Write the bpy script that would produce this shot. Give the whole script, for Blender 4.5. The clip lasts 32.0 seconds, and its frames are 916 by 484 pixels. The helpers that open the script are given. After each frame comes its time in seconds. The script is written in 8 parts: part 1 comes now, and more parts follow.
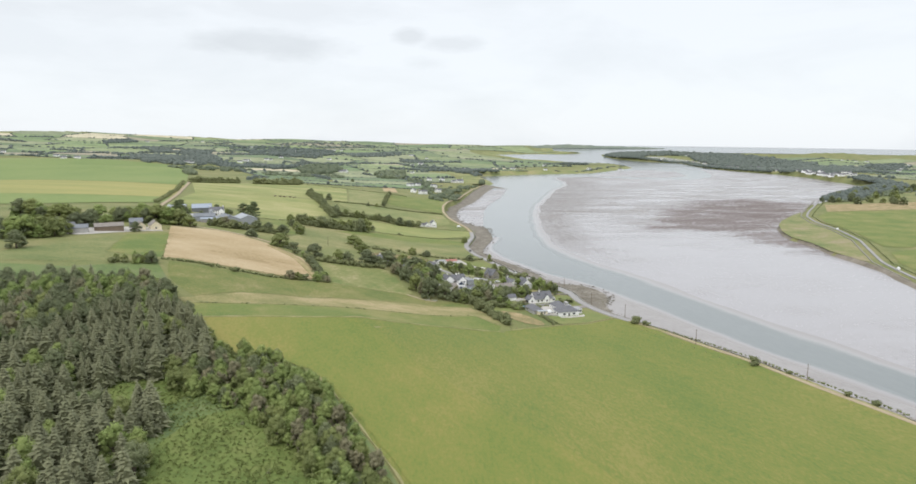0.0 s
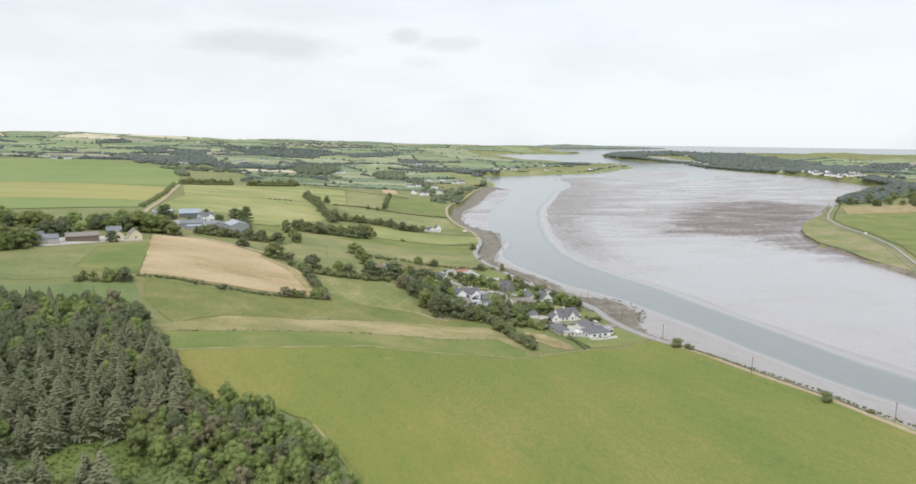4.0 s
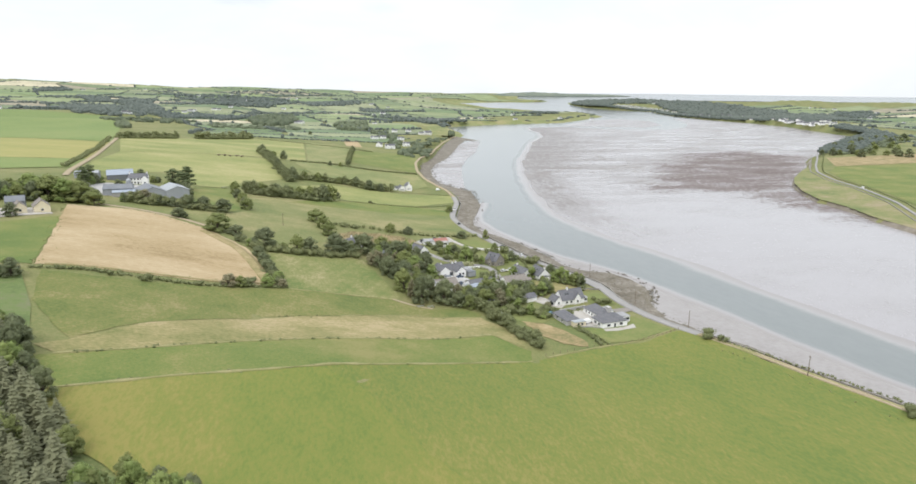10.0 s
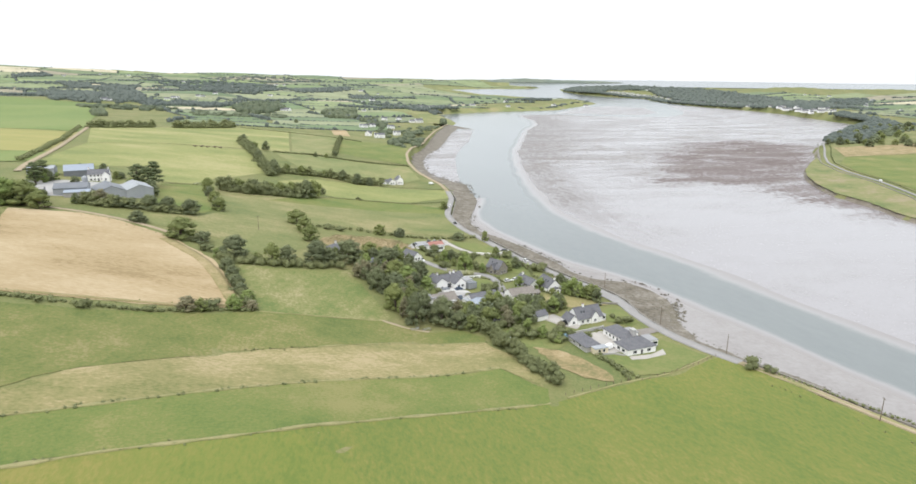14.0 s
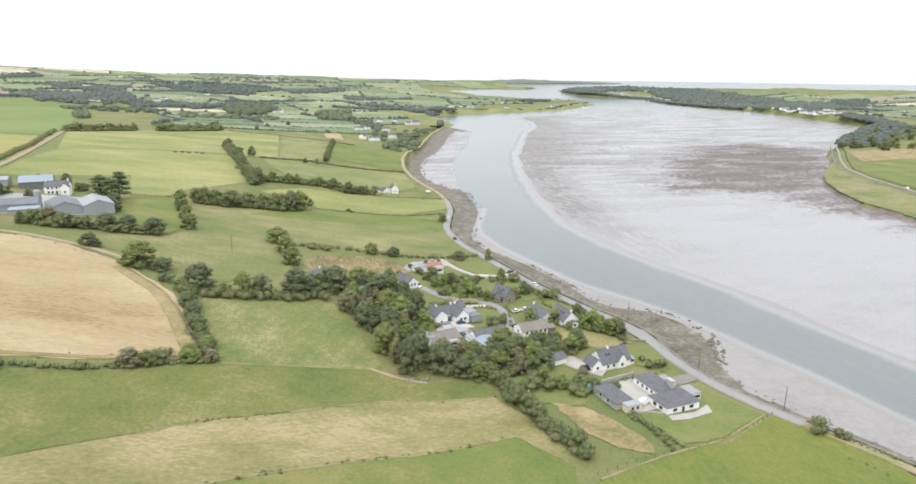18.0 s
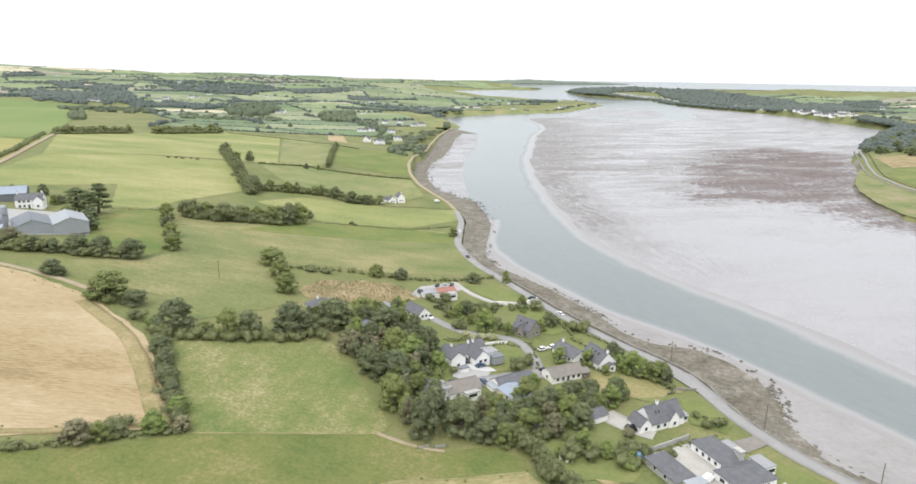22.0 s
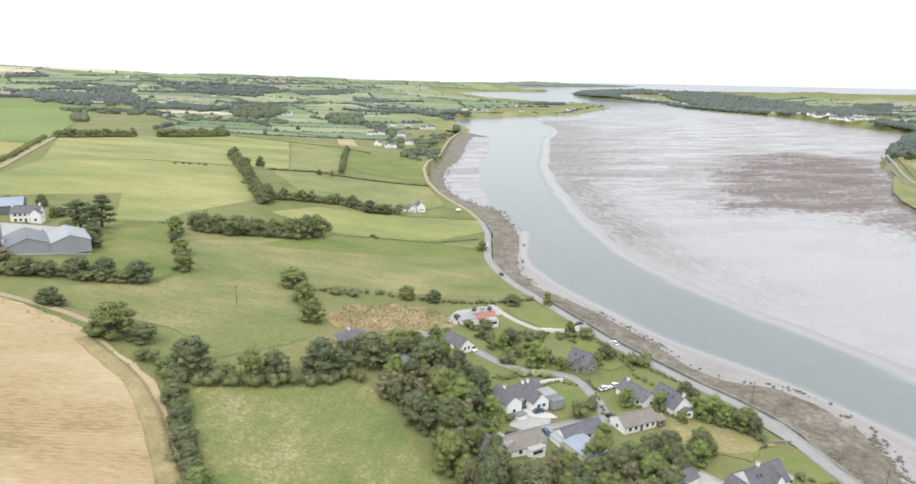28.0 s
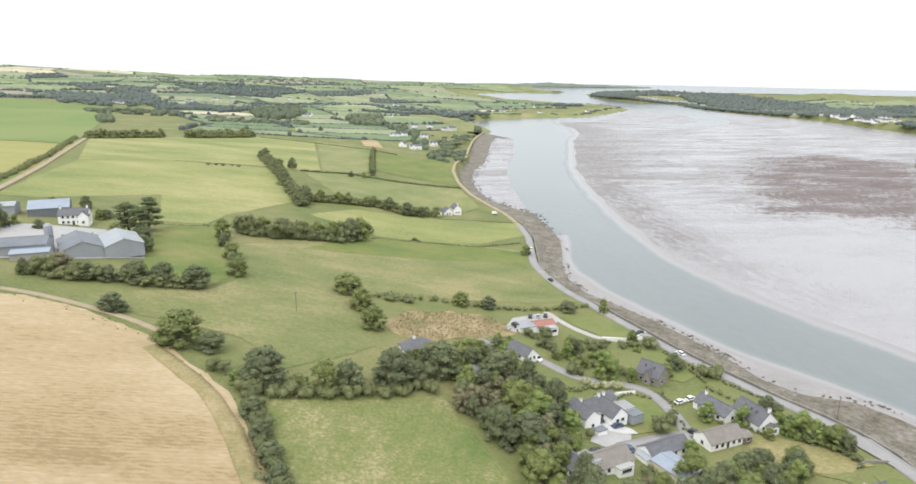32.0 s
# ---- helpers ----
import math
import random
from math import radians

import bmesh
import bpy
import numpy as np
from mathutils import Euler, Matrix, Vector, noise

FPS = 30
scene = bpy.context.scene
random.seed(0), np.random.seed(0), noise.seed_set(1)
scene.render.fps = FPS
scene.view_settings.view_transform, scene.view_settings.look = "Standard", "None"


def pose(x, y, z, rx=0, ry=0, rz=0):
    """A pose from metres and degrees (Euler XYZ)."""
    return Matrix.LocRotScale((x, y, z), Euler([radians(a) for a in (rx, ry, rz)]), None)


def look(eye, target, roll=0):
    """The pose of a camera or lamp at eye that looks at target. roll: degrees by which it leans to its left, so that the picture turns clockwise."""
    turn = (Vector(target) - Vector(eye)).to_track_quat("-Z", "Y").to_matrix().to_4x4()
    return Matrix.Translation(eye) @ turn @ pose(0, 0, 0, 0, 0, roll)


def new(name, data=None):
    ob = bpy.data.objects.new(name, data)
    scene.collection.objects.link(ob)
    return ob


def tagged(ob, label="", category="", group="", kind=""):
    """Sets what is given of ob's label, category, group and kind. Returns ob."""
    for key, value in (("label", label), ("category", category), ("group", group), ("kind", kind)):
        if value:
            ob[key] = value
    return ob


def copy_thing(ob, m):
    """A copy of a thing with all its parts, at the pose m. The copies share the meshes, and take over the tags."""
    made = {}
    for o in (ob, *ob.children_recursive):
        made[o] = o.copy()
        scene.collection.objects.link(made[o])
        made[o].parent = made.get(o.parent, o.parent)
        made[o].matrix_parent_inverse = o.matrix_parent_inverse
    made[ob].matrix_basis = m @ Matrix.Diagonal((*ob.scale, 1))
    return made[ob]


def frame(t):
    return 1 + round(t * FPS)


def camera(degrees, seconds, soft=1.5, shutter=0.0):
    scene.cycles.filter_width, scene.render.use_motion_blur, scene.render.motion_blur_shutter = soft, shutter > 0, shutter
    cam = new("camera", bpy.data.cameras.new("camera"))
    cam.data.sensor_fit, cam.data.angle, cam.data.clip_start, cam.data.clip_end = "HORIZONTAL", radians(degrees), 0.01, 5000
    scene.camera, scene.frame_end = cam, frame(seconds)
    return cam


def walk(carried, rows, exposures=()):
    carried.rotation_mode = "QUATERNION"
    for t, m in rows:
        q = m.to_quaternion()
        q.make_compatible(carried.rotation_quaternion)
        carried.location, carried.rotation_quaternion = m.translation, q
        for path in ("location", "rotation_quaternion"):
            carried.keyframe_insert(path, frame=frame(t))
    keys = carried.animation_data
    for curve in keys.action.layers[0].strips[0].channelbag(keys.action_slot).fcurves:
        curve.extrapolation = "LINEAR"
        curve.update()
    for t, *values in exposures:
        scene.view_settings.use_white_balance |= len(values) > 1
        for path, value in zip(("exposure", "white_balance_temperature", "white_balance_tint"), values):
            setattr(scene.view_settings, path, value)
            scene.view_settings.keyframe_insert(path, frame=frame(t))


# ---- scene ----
cam = camera(71.40, 32.0, 1.65)
PATH = [
    (0, pose(-0.00, -0.00, 110.00, 81.126, 0, -5.785) @ pose(0, 0, 0, 0, 0, 0.364)),
    (0.5, pose(-0.84, 6.03, 109.90, 81.142, 0, -5.807) @ pose(0, 0, 0, 0, 0, 0.317)),
    (1, pose(-1.71, 11.88, 109.90, 81.151, 0, -5.833) @ pose(0, 0, 0, 0, 0, 0.332)),
    (1.5, pose(-2.62, 17.72, 109.93, 81.138, 0, -5.870) @ pose(0, 0, 0, 0, 0, 0.335)),
    (2, pose(-3.58, 23.70, 109.92, 81.123, 0, -5.924) @ pose(0, 0, 0, 0, 0, 0.348)),
    (2.5, pose(-4.41, 29.54, 109.86, 81.140, 0, -5.943) @ pose(0, 0, 0, 0, 0, 0.362)),
    (3, pose(-5.08, 35.21, 109.76, 81.138, 0, -5.984) @ pose(0, 0, 0, 0, 0, 0.298)),
    (3.5, pose(-5.70, 40.99, 109.71, 81.130, 0, -6.024) @ pose(0, 0, 0, 0, 0, 0.317)),
    (5.5, pose(-7.83, 64.34, 109.65, 81.125, 0, -6.217) @ pose(0, 0, 0, 0, 0, 0.259)),
    (6, pose(-8.27, 70.13, 109.65, 81.142, 0, -6.266) @ pose(0, 0, 0, 0, 0, 0.296)),
    (6.5, pose(-8.64, 75.78, 109.65, 81.119, 0, -6.330) @ pose(0, 0, 0, 0, 0, 0.309)),
    (7, pose(-9.00, 81.27, 109.68, 81.158, 0, -6.772) @ pose(0, 0, 0, 0, 0, 0.290)),
    (7.5, pose(-9.33, 86.79, 109.78, 81.132, 0, -8.074) @ pose(0, 0, 0, 0, 0, 0.323)),
    (8, pose(-9.58, 92.41, 109.83, 81.119, 0, -8.528) @ pose(0, 0, 0, 0, 0, 0.321)),
    (8.5, pose(-9.76, 98.04, 109.81, 80.970, 0, -8.899) @ pose(0, 0, 0, 0, 0, 0.276)),
    (9, pose(-9.78, 103.63, 109.82, 79.734, 0, -9.148) @ pose(0, 0, 0, 0, 0, 0.267)),
    (9.5, pose(-9.59, 109.21, 109.82, 78.042, 0, -9.315) @ pose(0, 0, 0, 0, 0, 0.284)),
    (10, pose(-9.27, 114.87, 109.76, 76.628, 0, -9.425) @ pose(0, 0, 0, 0, 0, 0.285)),
    (10.5, pose(-9.01, 120.54, 109.76, 75.440, 0, -9.525) @ pose(0, 0, 0, 0, 0, 0.265)),
    (11, pose(-9.00, 126.23, 109.80, 75.431, 0, -9.654) @ pose(0, 0, 0, 0, 0, 0.361)),
    (11.5, pose(-8.92, 132.02, 109.71, 75.450, 0, -9.794) @ pose(0, 0, 0, 0, 0, 0.467)),
    (12, pose(-8.43, 137.89, 109.56, 75.466, 0, -9.816) @ pose(0, 0, 0, 0, 0, 0.458)),
    (12.5, pose(-7.78, 143.60, 109.60, 75.456, 0, -9.885) @ pose(0, 0, 0, 0, 0, 0.405)),
    (13, pose(-7.13, 149.18, 109.73, 75.437, 0, -10.025) @ pose(0, 0, 0, 0, 0, 0.355)),
    (13.5, pose(-6.47, 154.69, 109.73, 75.467, 0, -10.146) @ pose(0, 0, 0, 0, 0, 0.362)),
    (14, pose(-5.85, 160.05, 109.74, 75.469, 0, -10.293) @ pose(0, 0, 0, 0, 0, 0.353)),
    (14.5, pose(-5.16, 165.47, 109.82, 75.484, 0, -10.403) @ pose(0, 0, 0, 0, 0, 0.358)),
    (16.5, pose(-2.05, 187.78, 109.96, 75.489, 0, -10.570) @ pose(0, 0, 0, 0, 0, 0.375)),
    (17, pose(-1.31, 193.41, 109.91, 75.504, 0, -10.571) @ pose(0, 0, 0, 0, 0, 0.333)),
    (17.5, pose(-0.66, 199.05, 109.87, 75.514, 0, -10.589) @ pose(0, 0, 0, 0, 0, 0.389)),
    (18, pose(-0.12, 204.64, 109.90, 75.517, 0, -10.594) @ pose(0, 0, 0, 0, 0, 0.368)),
    (18.5, pose(0.34, 210.18, 109.99, 75.526, 0, -10.606) @ pose(0, 0, 0, 0, 0, 0.381)),
    (19, pose(0.80, 215.74, 110.15, 75.522, 0, -10.602) @ pose(0, 0, 0, 0, 0, 0.418)),
    (19.5, pose(1.15, 221.34, 110.37, 75.497, 0, -10.599) @ pose(0, 0, 0, 0, 0, 0.440)),
    (20, pose(1.30, 226.94, 110.60, 75.490, 0, -10.595) @ pose(0, 0, 0, 0, 0, 0.452)),
    (20.5, pose(1.27, 232.36, 110.82, 75.484, 0, -10.587) @ pose(0, 0, 0, 0, 0, 0.487)),
    (21, pose(1.20, 237.19, 111.07, 75.502, 0, -10.466) @ pose(0, 0, 0, 0, 0, 0.511)),
    (21.5, pose(1.15, 241.18, 111.32, 75.510, 0, -10.312) @ pose(0, 0, 0, 0, 0, 0.491)),
    (22, pose(1.12, 244.53, 111.47, 75.502, 0, -10.259) @ pose(0, 0, 0, 0, 0, 0.529)),
    (22.5, pose(1.13, 247.73, 111.48, 75.538, 0, -10.272) @ pose(0, 0, 0, 0, 0, 0.537)),
    (23, pose(1.18, 251.05, 111.47, 75.540, 0, -10.318) @ pose(0, 0, 0, 0, 0, 0.576)),
    (23.5, pose(1.30, 254.48, 111.50, 75.570, 0, -10.360) @ pose(0, 0, 0, 0, 0, 0.574)),
    (24, pose(1.41, 257.93, 111.55, 75.576, 0, -10.351) @ pose(0, 0, 0, 0, 0, 0.558)),
    (24.5, pose(1.13, 261.33, 111.58, 75.588, 0, -10.362) @ pose(0, 0, 0, 0, 0, 0.577)),
    (25, pose(0.18, 264.63, 111.58, 75.607, 0, -10.358) @ pose(0, 0, 0, 0, 0, 0.576)),
    (25.5, pose(-1.35, 267.55, 111.58, 75.636, 0, -10.295) @ pose(0, 0, 0, 0, 0, 0.612)),
    (27.5, pose(-8.62, 277.09, 111.70, 75.650, 0, -10.112) @ pose(0, 0, 0, 0, 0, 0.639)),
    (28, pose(-10.68, 279.07, 111.70, 75.643, 0, -10.089) @ pose(0, 0, 0, 0, 0, 0.668)),
    (28.5, pose(-13.14, 280.88, 111.62, 75.673, 0, -10.014) @ pose(0, 0, 0, 0, 0, 0.672)),
    (29, pose(-16.00, 282.72, 111.59, 75.676, 0, -9.943) @ pose(0, 0, 0, 0, 0, 0.684)),
    (29.5, pose(-19.24, 284.55, 111.59, 75.650, 0, -9.909) @ pose(0, 0, 0, 0, 0, 0.691)),
    (30, pose(-22.63, 286.33, 111.51, 75.689, 0, -9.917) @ pose(0, 0, 0, 0, 0, 0.686)),
    (30.5, pose(-25.56, 287.92, 111.38, 75.701, 0, -9.605) @ pose(0, 0, 0, 0, 0, 0.751)),
    (31, pose(-27.65, 289.17, 111.31, 75.720, 0, -9.478) @ pose(0, 0, 0, 0, 0, 0.680)),
    (31.5, pose(-28.97, 289.94, 111.30, 75.721, 0, -9.350) @ pose(0, 0, 0, 0, 0, 0.685)),
    (32, pose(-29.74, 290.39, 111.31, 75.729, 0, -9.063) @ pose(0, 0, 0, 0, 0, 0.719)),
]
walk(cam, PATH, [(0, 0.1), (8.5, 0.1), (11, 0.33), (32, 0.36)])

# ---- light ----
def nodes(tree, kind, **values):
    n = tree.nodes.new(kind)
    for key, value in values.items():
        if key in n.inputs:
            n.inputs[key].default_value = value
    return n


SUN_HEIGHT, SUN_TURN = radians(52), radians(215)
world = bpy.data.worlds.new("sky")
scene.world = world
world.use_nodes = True
wt = world.node_tree
wt.nodes.clear()
sky = wt.nodes.new("ShaderNodeTexSky")
sky.sky_type, sky.sun_disc, sky.sun_elevation, sky.sun_rotation = "NISHITA", False, SUN_HEIGHT, SUN_TURN
sky_level = nodes(wt, "ShaderNodeVectorMath")
sky_level.operation = "SCALE"
sky_level.inputs["Scale"].default_value = 0.12
wt.links.new(sky.outputs[0], sky_level.inputs[0])
coord = wt.nodes.new("ShaderNodeTexCoord")
stretch = nodes(wt, "ShaderNodeMapping", Scale=(1.0, 1.0, 3.2))
wt.links.new(coord.outputs["Generated"], stretch.inputs[0])
cloud = nodes(wt, "ShaderNodeTexNoise", Scale=3.4, Detail=6.0, Roughness=0.55, Distortion=0.3)
wt.links.new(stretch.outputs[0], cloud.inputs["Vector"])
tone = wt.nodes.new("ShaderNodeValToRGB")
tone.color_ramp.elements[0].position, tone.color_ramp.elements[0].color = 0.38, (0.595, 0.622, 0.65, 1)
tone.color_ramp.elements[1].position, tone.color_ramp.elements[1].color = 0.56, (0.637, 0.664, 0.692, 1)
wt.links.new(cloud.outputs["Fac"], tone.inputs[0])
# an overcast sky is brightest overhead
high = wt.nodes.new("ShaderNodeSeparateXYZ")
wt.links.new(coord.outputs["Generated"], high.inputs[0])
lift = wt.nodes.new("ShaderNodeMapRange")
for key, value in (("From Min", 0.3), ("From Max", 1.0), ("To Min", 1.05), ("To Max", 2.25)):
    lift.inputs[key].default_value = value
wt.links.new(high.outputs["Z"], lift.inputs["Value"])
vault = wt.nodes.new("ShaderNodeVectorMath")
vault.operation = "SCALE"
wt.links.new(tone.outputs[0], vault.inputs[0])
wt.links.new(lift.outputs[0], vault.inputs["Scale"])
# a few grey-bottomed clouds in the overcast, ragged at the edge
ragged = nodes(wt, "ShaderNodeTexNoise", Scale=9.0, Detail=7.0, Roughness=0.62)
wt.links.new(stretch.outputs[0], ragged.inputs["Vector"])
shade = None
for place, size, depth in (((-0.165, 0.976, 0.138), (0.12, 1.0, 0.022), 0.9), ((-0.13, 0.975, 0.186), (0.15, 1.0, 0.022), 0.55), ((0.025, 0.988, 0.157), (0.026, 1.0, 0.012), 1.0), ((0.094, 0.985, 0.147), (0.045, 1.0, 0.012), 0.8), ((0.05, 0.988, 0.118), (0.04, 1.0, 0.01), 0.5), ((-0.36, 0.92, 0.17), (0.12, 1.0, 0.02), 0.5)):
    near = nodes(wt, "ShaderNodeMapping", Location=place, Scale=size)
    near.vector_type = "TEXTURE"
    wt.links.new(coord.outputs["Generated"], near.inputs[0])
    far_off = wt.nodes.new("ShaderNodeVectorMath")
    far_off.operation = "LENGTH"
    wt.links.new(near.outputs[0], far_off.inputs[0])
    puff = wt.nodes.new("ShaderNodeMath")
    puff.operation = "MULTIPLY_ADD"
    puff.inputs[1].default_value = -2.2
    wt.links.new(ragged.outputs["Fac"], puff.inputs[0])
    wt.links.new(far_off.outputs["Value"], puff.inputs[2])
    fade = wt.nodes.new("ShaderNodeMapRange")
    for key, value in (("From Min", 0.1), ("From Max", -0.75), ("To Min", 0.0), ("To Max", depth)):
        fade.inputs[key].default_value = value
    wt.links.new(puff.outputs[0], fade.inputs["Value"])
    if shade is None:
        shade = fade.outputs[0]
    else:
        both = wt.nodes.new("ShaderNodeMath")
        both.operation = "MAXIMUM"
        wt.links.new(shade, both.inputs[0])
        wt.links.new(fade.outputs[0], both.inputs[1])
        shade = both.outputs[0]
grey = wt.nodes.new("ShaderNodeMapRange")
for key, value in (("To Min", 1.0), ("To Max", 0.86)):
    grey.inputs[key].default_value = value
wt.links.new(shade, grey.inputs["Value"])
cloudy = wt.nodes.new("ShaderNodeVectorMath")
cloudy.operation = "SCALE"
wt.links.new(vault.outputs[0], cloudy.inputs[0])
wt.links.new(grey.outputs[0], cloudy.inputs["Scale"])
veil = wt.nodes.new("ShaderNodeMix")
veil.data_type = "RGBA"
veil.inputs["Factor"].default_value = 0.93
wt.links.new(sky_level.outputs[0], veil.inputs["A"])
wt.links.new(cloudy.outputs[0], veil.inputs["B"])
back = nodes(wt, "ShaderNodeBackground", Strength=1.3)
wt.links.new(veil.outputs["Result"], back.inputs["Color"])
wt.links.new(back.outputs[0], wt.nodes.new("ShaderNodeOutputWorld").inputs[0])

sun = new("sun", bpy.data.lights.new("sun", "SUN"))
sun.data.energy, sun.data.angle, sun.data.color = 1.35, radians(24), (1.0, 0.965, 0.91)
sun.matrix_world = look((400 * math.sin(SUN_TURN), 400 * math.cos(SUN_TURN), 500), (0, 0, 0))
scene.view_settings.exposure = 0.0


# ---- materials ----
def paint(name, colours, scale=0.05, fine=0.8, rough=0.9, bump=0.3, spec=0.25, metal=0.0, stretch=(1, 1, 1), turn=0.0, contrast=0.22, local=False, vary=0.0, mix_fine=0.35, bump_scale=None, rows=None):
    """A surface of two or three colours, mottled at a broad and a fine scale (per metre), with relief."""
    m = bpy.data.materials.new(name)
    m.use_nodes = True
    t = m.node_tree
    b = t.nodes["Principled BSDF"]
    b.inputs["Roughness"].default_value, b.inputs["Metallic"].default_value = rough, metal
    b.inputs["Specular IOR Level"].default_value = spec
    if local:
        where = t.nodes.new("ShaderNodeTexCoord").outputs["Object"]
    else:
        where = t.nodes.new("ShaderNodeNewGeometry").outputs["Position"]
    shape = nodes(t, "ShaderNodeMapping", Scale=stretch, Rotation=(0, 0, radians(turn)))
    t.links.new(where, shape.inputs[0])
    broad = nodes(t, "ShaderNodeTexNoise", Scale=scale, Detail=8.0, Roughness=0.66)
    grain = nodes(t, "ShaderNodeTexNoise", Scale=fine, Detail=4.0, Roughness=0.7)
    t.links.new(shape.outputs[0], broad.inputs["Vector"])
    t.links.new(shape.outputs[0], grain.inputs["Vector"])
    both = t.nodes.new("ShaderNodeMix")
    both.inputs["Factor"].default_value = mix_fine
    t.links.new(broad.outputs["Fac"], both.inputs["A"])
    t.links.new(grain.outputs["Fac"], both.inputs["B"])
    value = both.outputs["Result"]
    if rows:
        gap, angle, amount = rows
        lay = nodes(t, "ShaderNodeMapping", Rotation=(0, 0, radians(angle)))
        t.links.new(where, lay.inputs[0])
        drill = nodes(t, "ShaderNodeTexWave", Scale=6.2832 / 20 / gap, Distortion=2.0, Detail=3.0)
        drill.inputs["Detail Scale"].default_value = 0.4
        drill.bands_direction = "Y"
        t.links.new(lay.outputs[0], drill.inputs["Vector"])
        lined = nodes(t, "ShaderNodeMath")
        lined.operation = "MULTIPLY_ADD"
        lined.inputs[1].default_value = amount
        t.links.new(drill.outputs["Fac"], lined.inputs[0])
        t.links.new(value, lined.inputs[2])
        centre = nodes(t, "ShaderNodeMath")
        centre.operation = "SUBTRACT"
        centre.inputs[1].default_value = amount / 2
        t.links.new(lined.outputs[0], centre.inputs[0])
        value = centre.outputs[0]
    if vary:
        info = t.nodes.new("ShaderNodeObjectInfo")
        add = nodes(t, "ShaderNodeMath")
        add.operation = "MULTIPLY_ADD"
        add.inputs[1].default_value = vary
        t.links.new(info.outputs["Random"], add.inputs[0])
        t.links.new(value, add.inputs[2])
        less = nodes(t, "ShaderNodeMath")
        less.operation = "SUBTRACT"
        less.inputs[1].default_value = vary / 2
        t.links.new(add.outputs[0], less.inputs[0])
        value = less.outputs[0]
    ramp = t.nodes.new("ShaderNodeValToRGB")
    e = ramp.color_ramp.elements
    while len(e) < len(colours):
        e.new(0.5)
    for i, c in enumerate(colours):
        e[i].position = 0.5 - contrast / 2 + contrast * i / max(1, len(colours) - 1)
        e[i].color = (*c, 1)
    t.links.new(value, ramp.inputs[0])
    t.links.new(ramp.outputs[0], b.inputs["Base Color"])
    if bump:
        rise = nodes(t, "ShaderNodeBump", Strength=bump, Distance=bump_scale or 0.3)
        t.links.new(grain.outputs["Fac"], rise.inputs["Height"])
        t.links.new(rise.outputs[0], b.inputs["Normal"])
    return m


def leaves(name, dark, light, rough=0.75, back=0.35):
    """Foliage: every clump of leaves has a tone of its own, and every plant too."""
    m = bpy.data.materials.new(name)
    m.use_nodes = True
    t = m.node_tree
    b = t.nodes["Principled BSDF"]
    b.inputs["Roughness"].default_value, b.inputs["Specular IOR Level"].default_value = rough, 0.2
    geo, info = t.nodes.new("ShaderNodeNewGeometry"), t.nodes.new("ShaderNodeObjectInfo")
    sum_ = nodes(t, "ShaderNodeMath")
    sum_.operation = "MULTIPLY_ADD"
    sum_.inputs[1].default_value = 0.55
    half = nodes(t, "ShaderNodeMath")
    half.operation = "MULTIPLY"
    half.inputs[1].default_value = 0.45
    t.links.new(geo.outputs["Random Per Island"], half.inputs[0])
    t.links.new(info.outputs["Random"], sum_.inputs[0])
    t.links.new(half.outputs[0], sum_.inputs[2])
    ramp = t.nodes.new("ShaderNodeValToRGB")
    ramp.color_ramp.elements[0].color, ramp.color_ramp.elements[1].color = (*dark, 1), (*light, 1)
    t.links.new(sum_.outputs[0], ramp.inputs[0])
    t.links.new(ramp.outputs[0], b.inputs["Base Color"])
    glow = t.nodes.new("ShaderNodeBsdfTranslucent")
    t.links.new(ramp.outputs[0], glow.inputs["Color"])
    thin = t.nodes.new("ShaderNodeMixShader")
    thin.inputs[0].default_value = back
    t.links.new(b.outputs[0], thin.inputs[1])
    t.links.new(glow.outputs[0], thin.inputs[2])
    t.links.new(thin.outputs[0], t.nodes["Material Output"].inputs["Surface"])
    return m


CONCRETE_PALE = paint("bright_concrete", [(0.42, 0.41, 0.395), (0.5, 0.49, 0.47)], 0.3, 3.0, contrast=0.3, bump=0.1)
GRASS = paint("pasture_grass", [(0.122, 0.152, 0.055), (0.168, 0.186, 0.072), (0.200, 0.202, 0.084), (0.257, 0.232, 0.115)], 0.022, 1.0, contrast=0.18, mix_fine=0.4, bump=0.6)
GRASS_FAR = paint("hill_grass", [(0.108, 0.132, 0.046), (0.142, 0.156, 0.057), (0.168, 0.170, 0.067), (0.215, 0.194, 0.092)], 0.02, 0.9, contrast=0.2, mix_fine=0.38, bump=0.6)
GRASS_PALE = paint("pale_pasture", [(0.152, 0.180, 0.061), (0.205, 0.219, 0.078), (0.236, 0.239, 0.092), (0.304, 0.281, 0.131)], 0.02, 0.8, contrast=0.18, mix_fine=0.38, bump=0.6, stretch=(0.5, 1, 1), turn=20, rows=(7.0, 12, 0.03))
GRASS_LUSH = paint("lush_grass", [(0.096, 0.136, 0.036), (0.127, 0.158, 0.043), (0.153, 0.168, 0.051), (0.206, 0.193, 0.074)], 0.03, 1.1, contrast=0.2, mix_fine=0.4, bump=0.7)
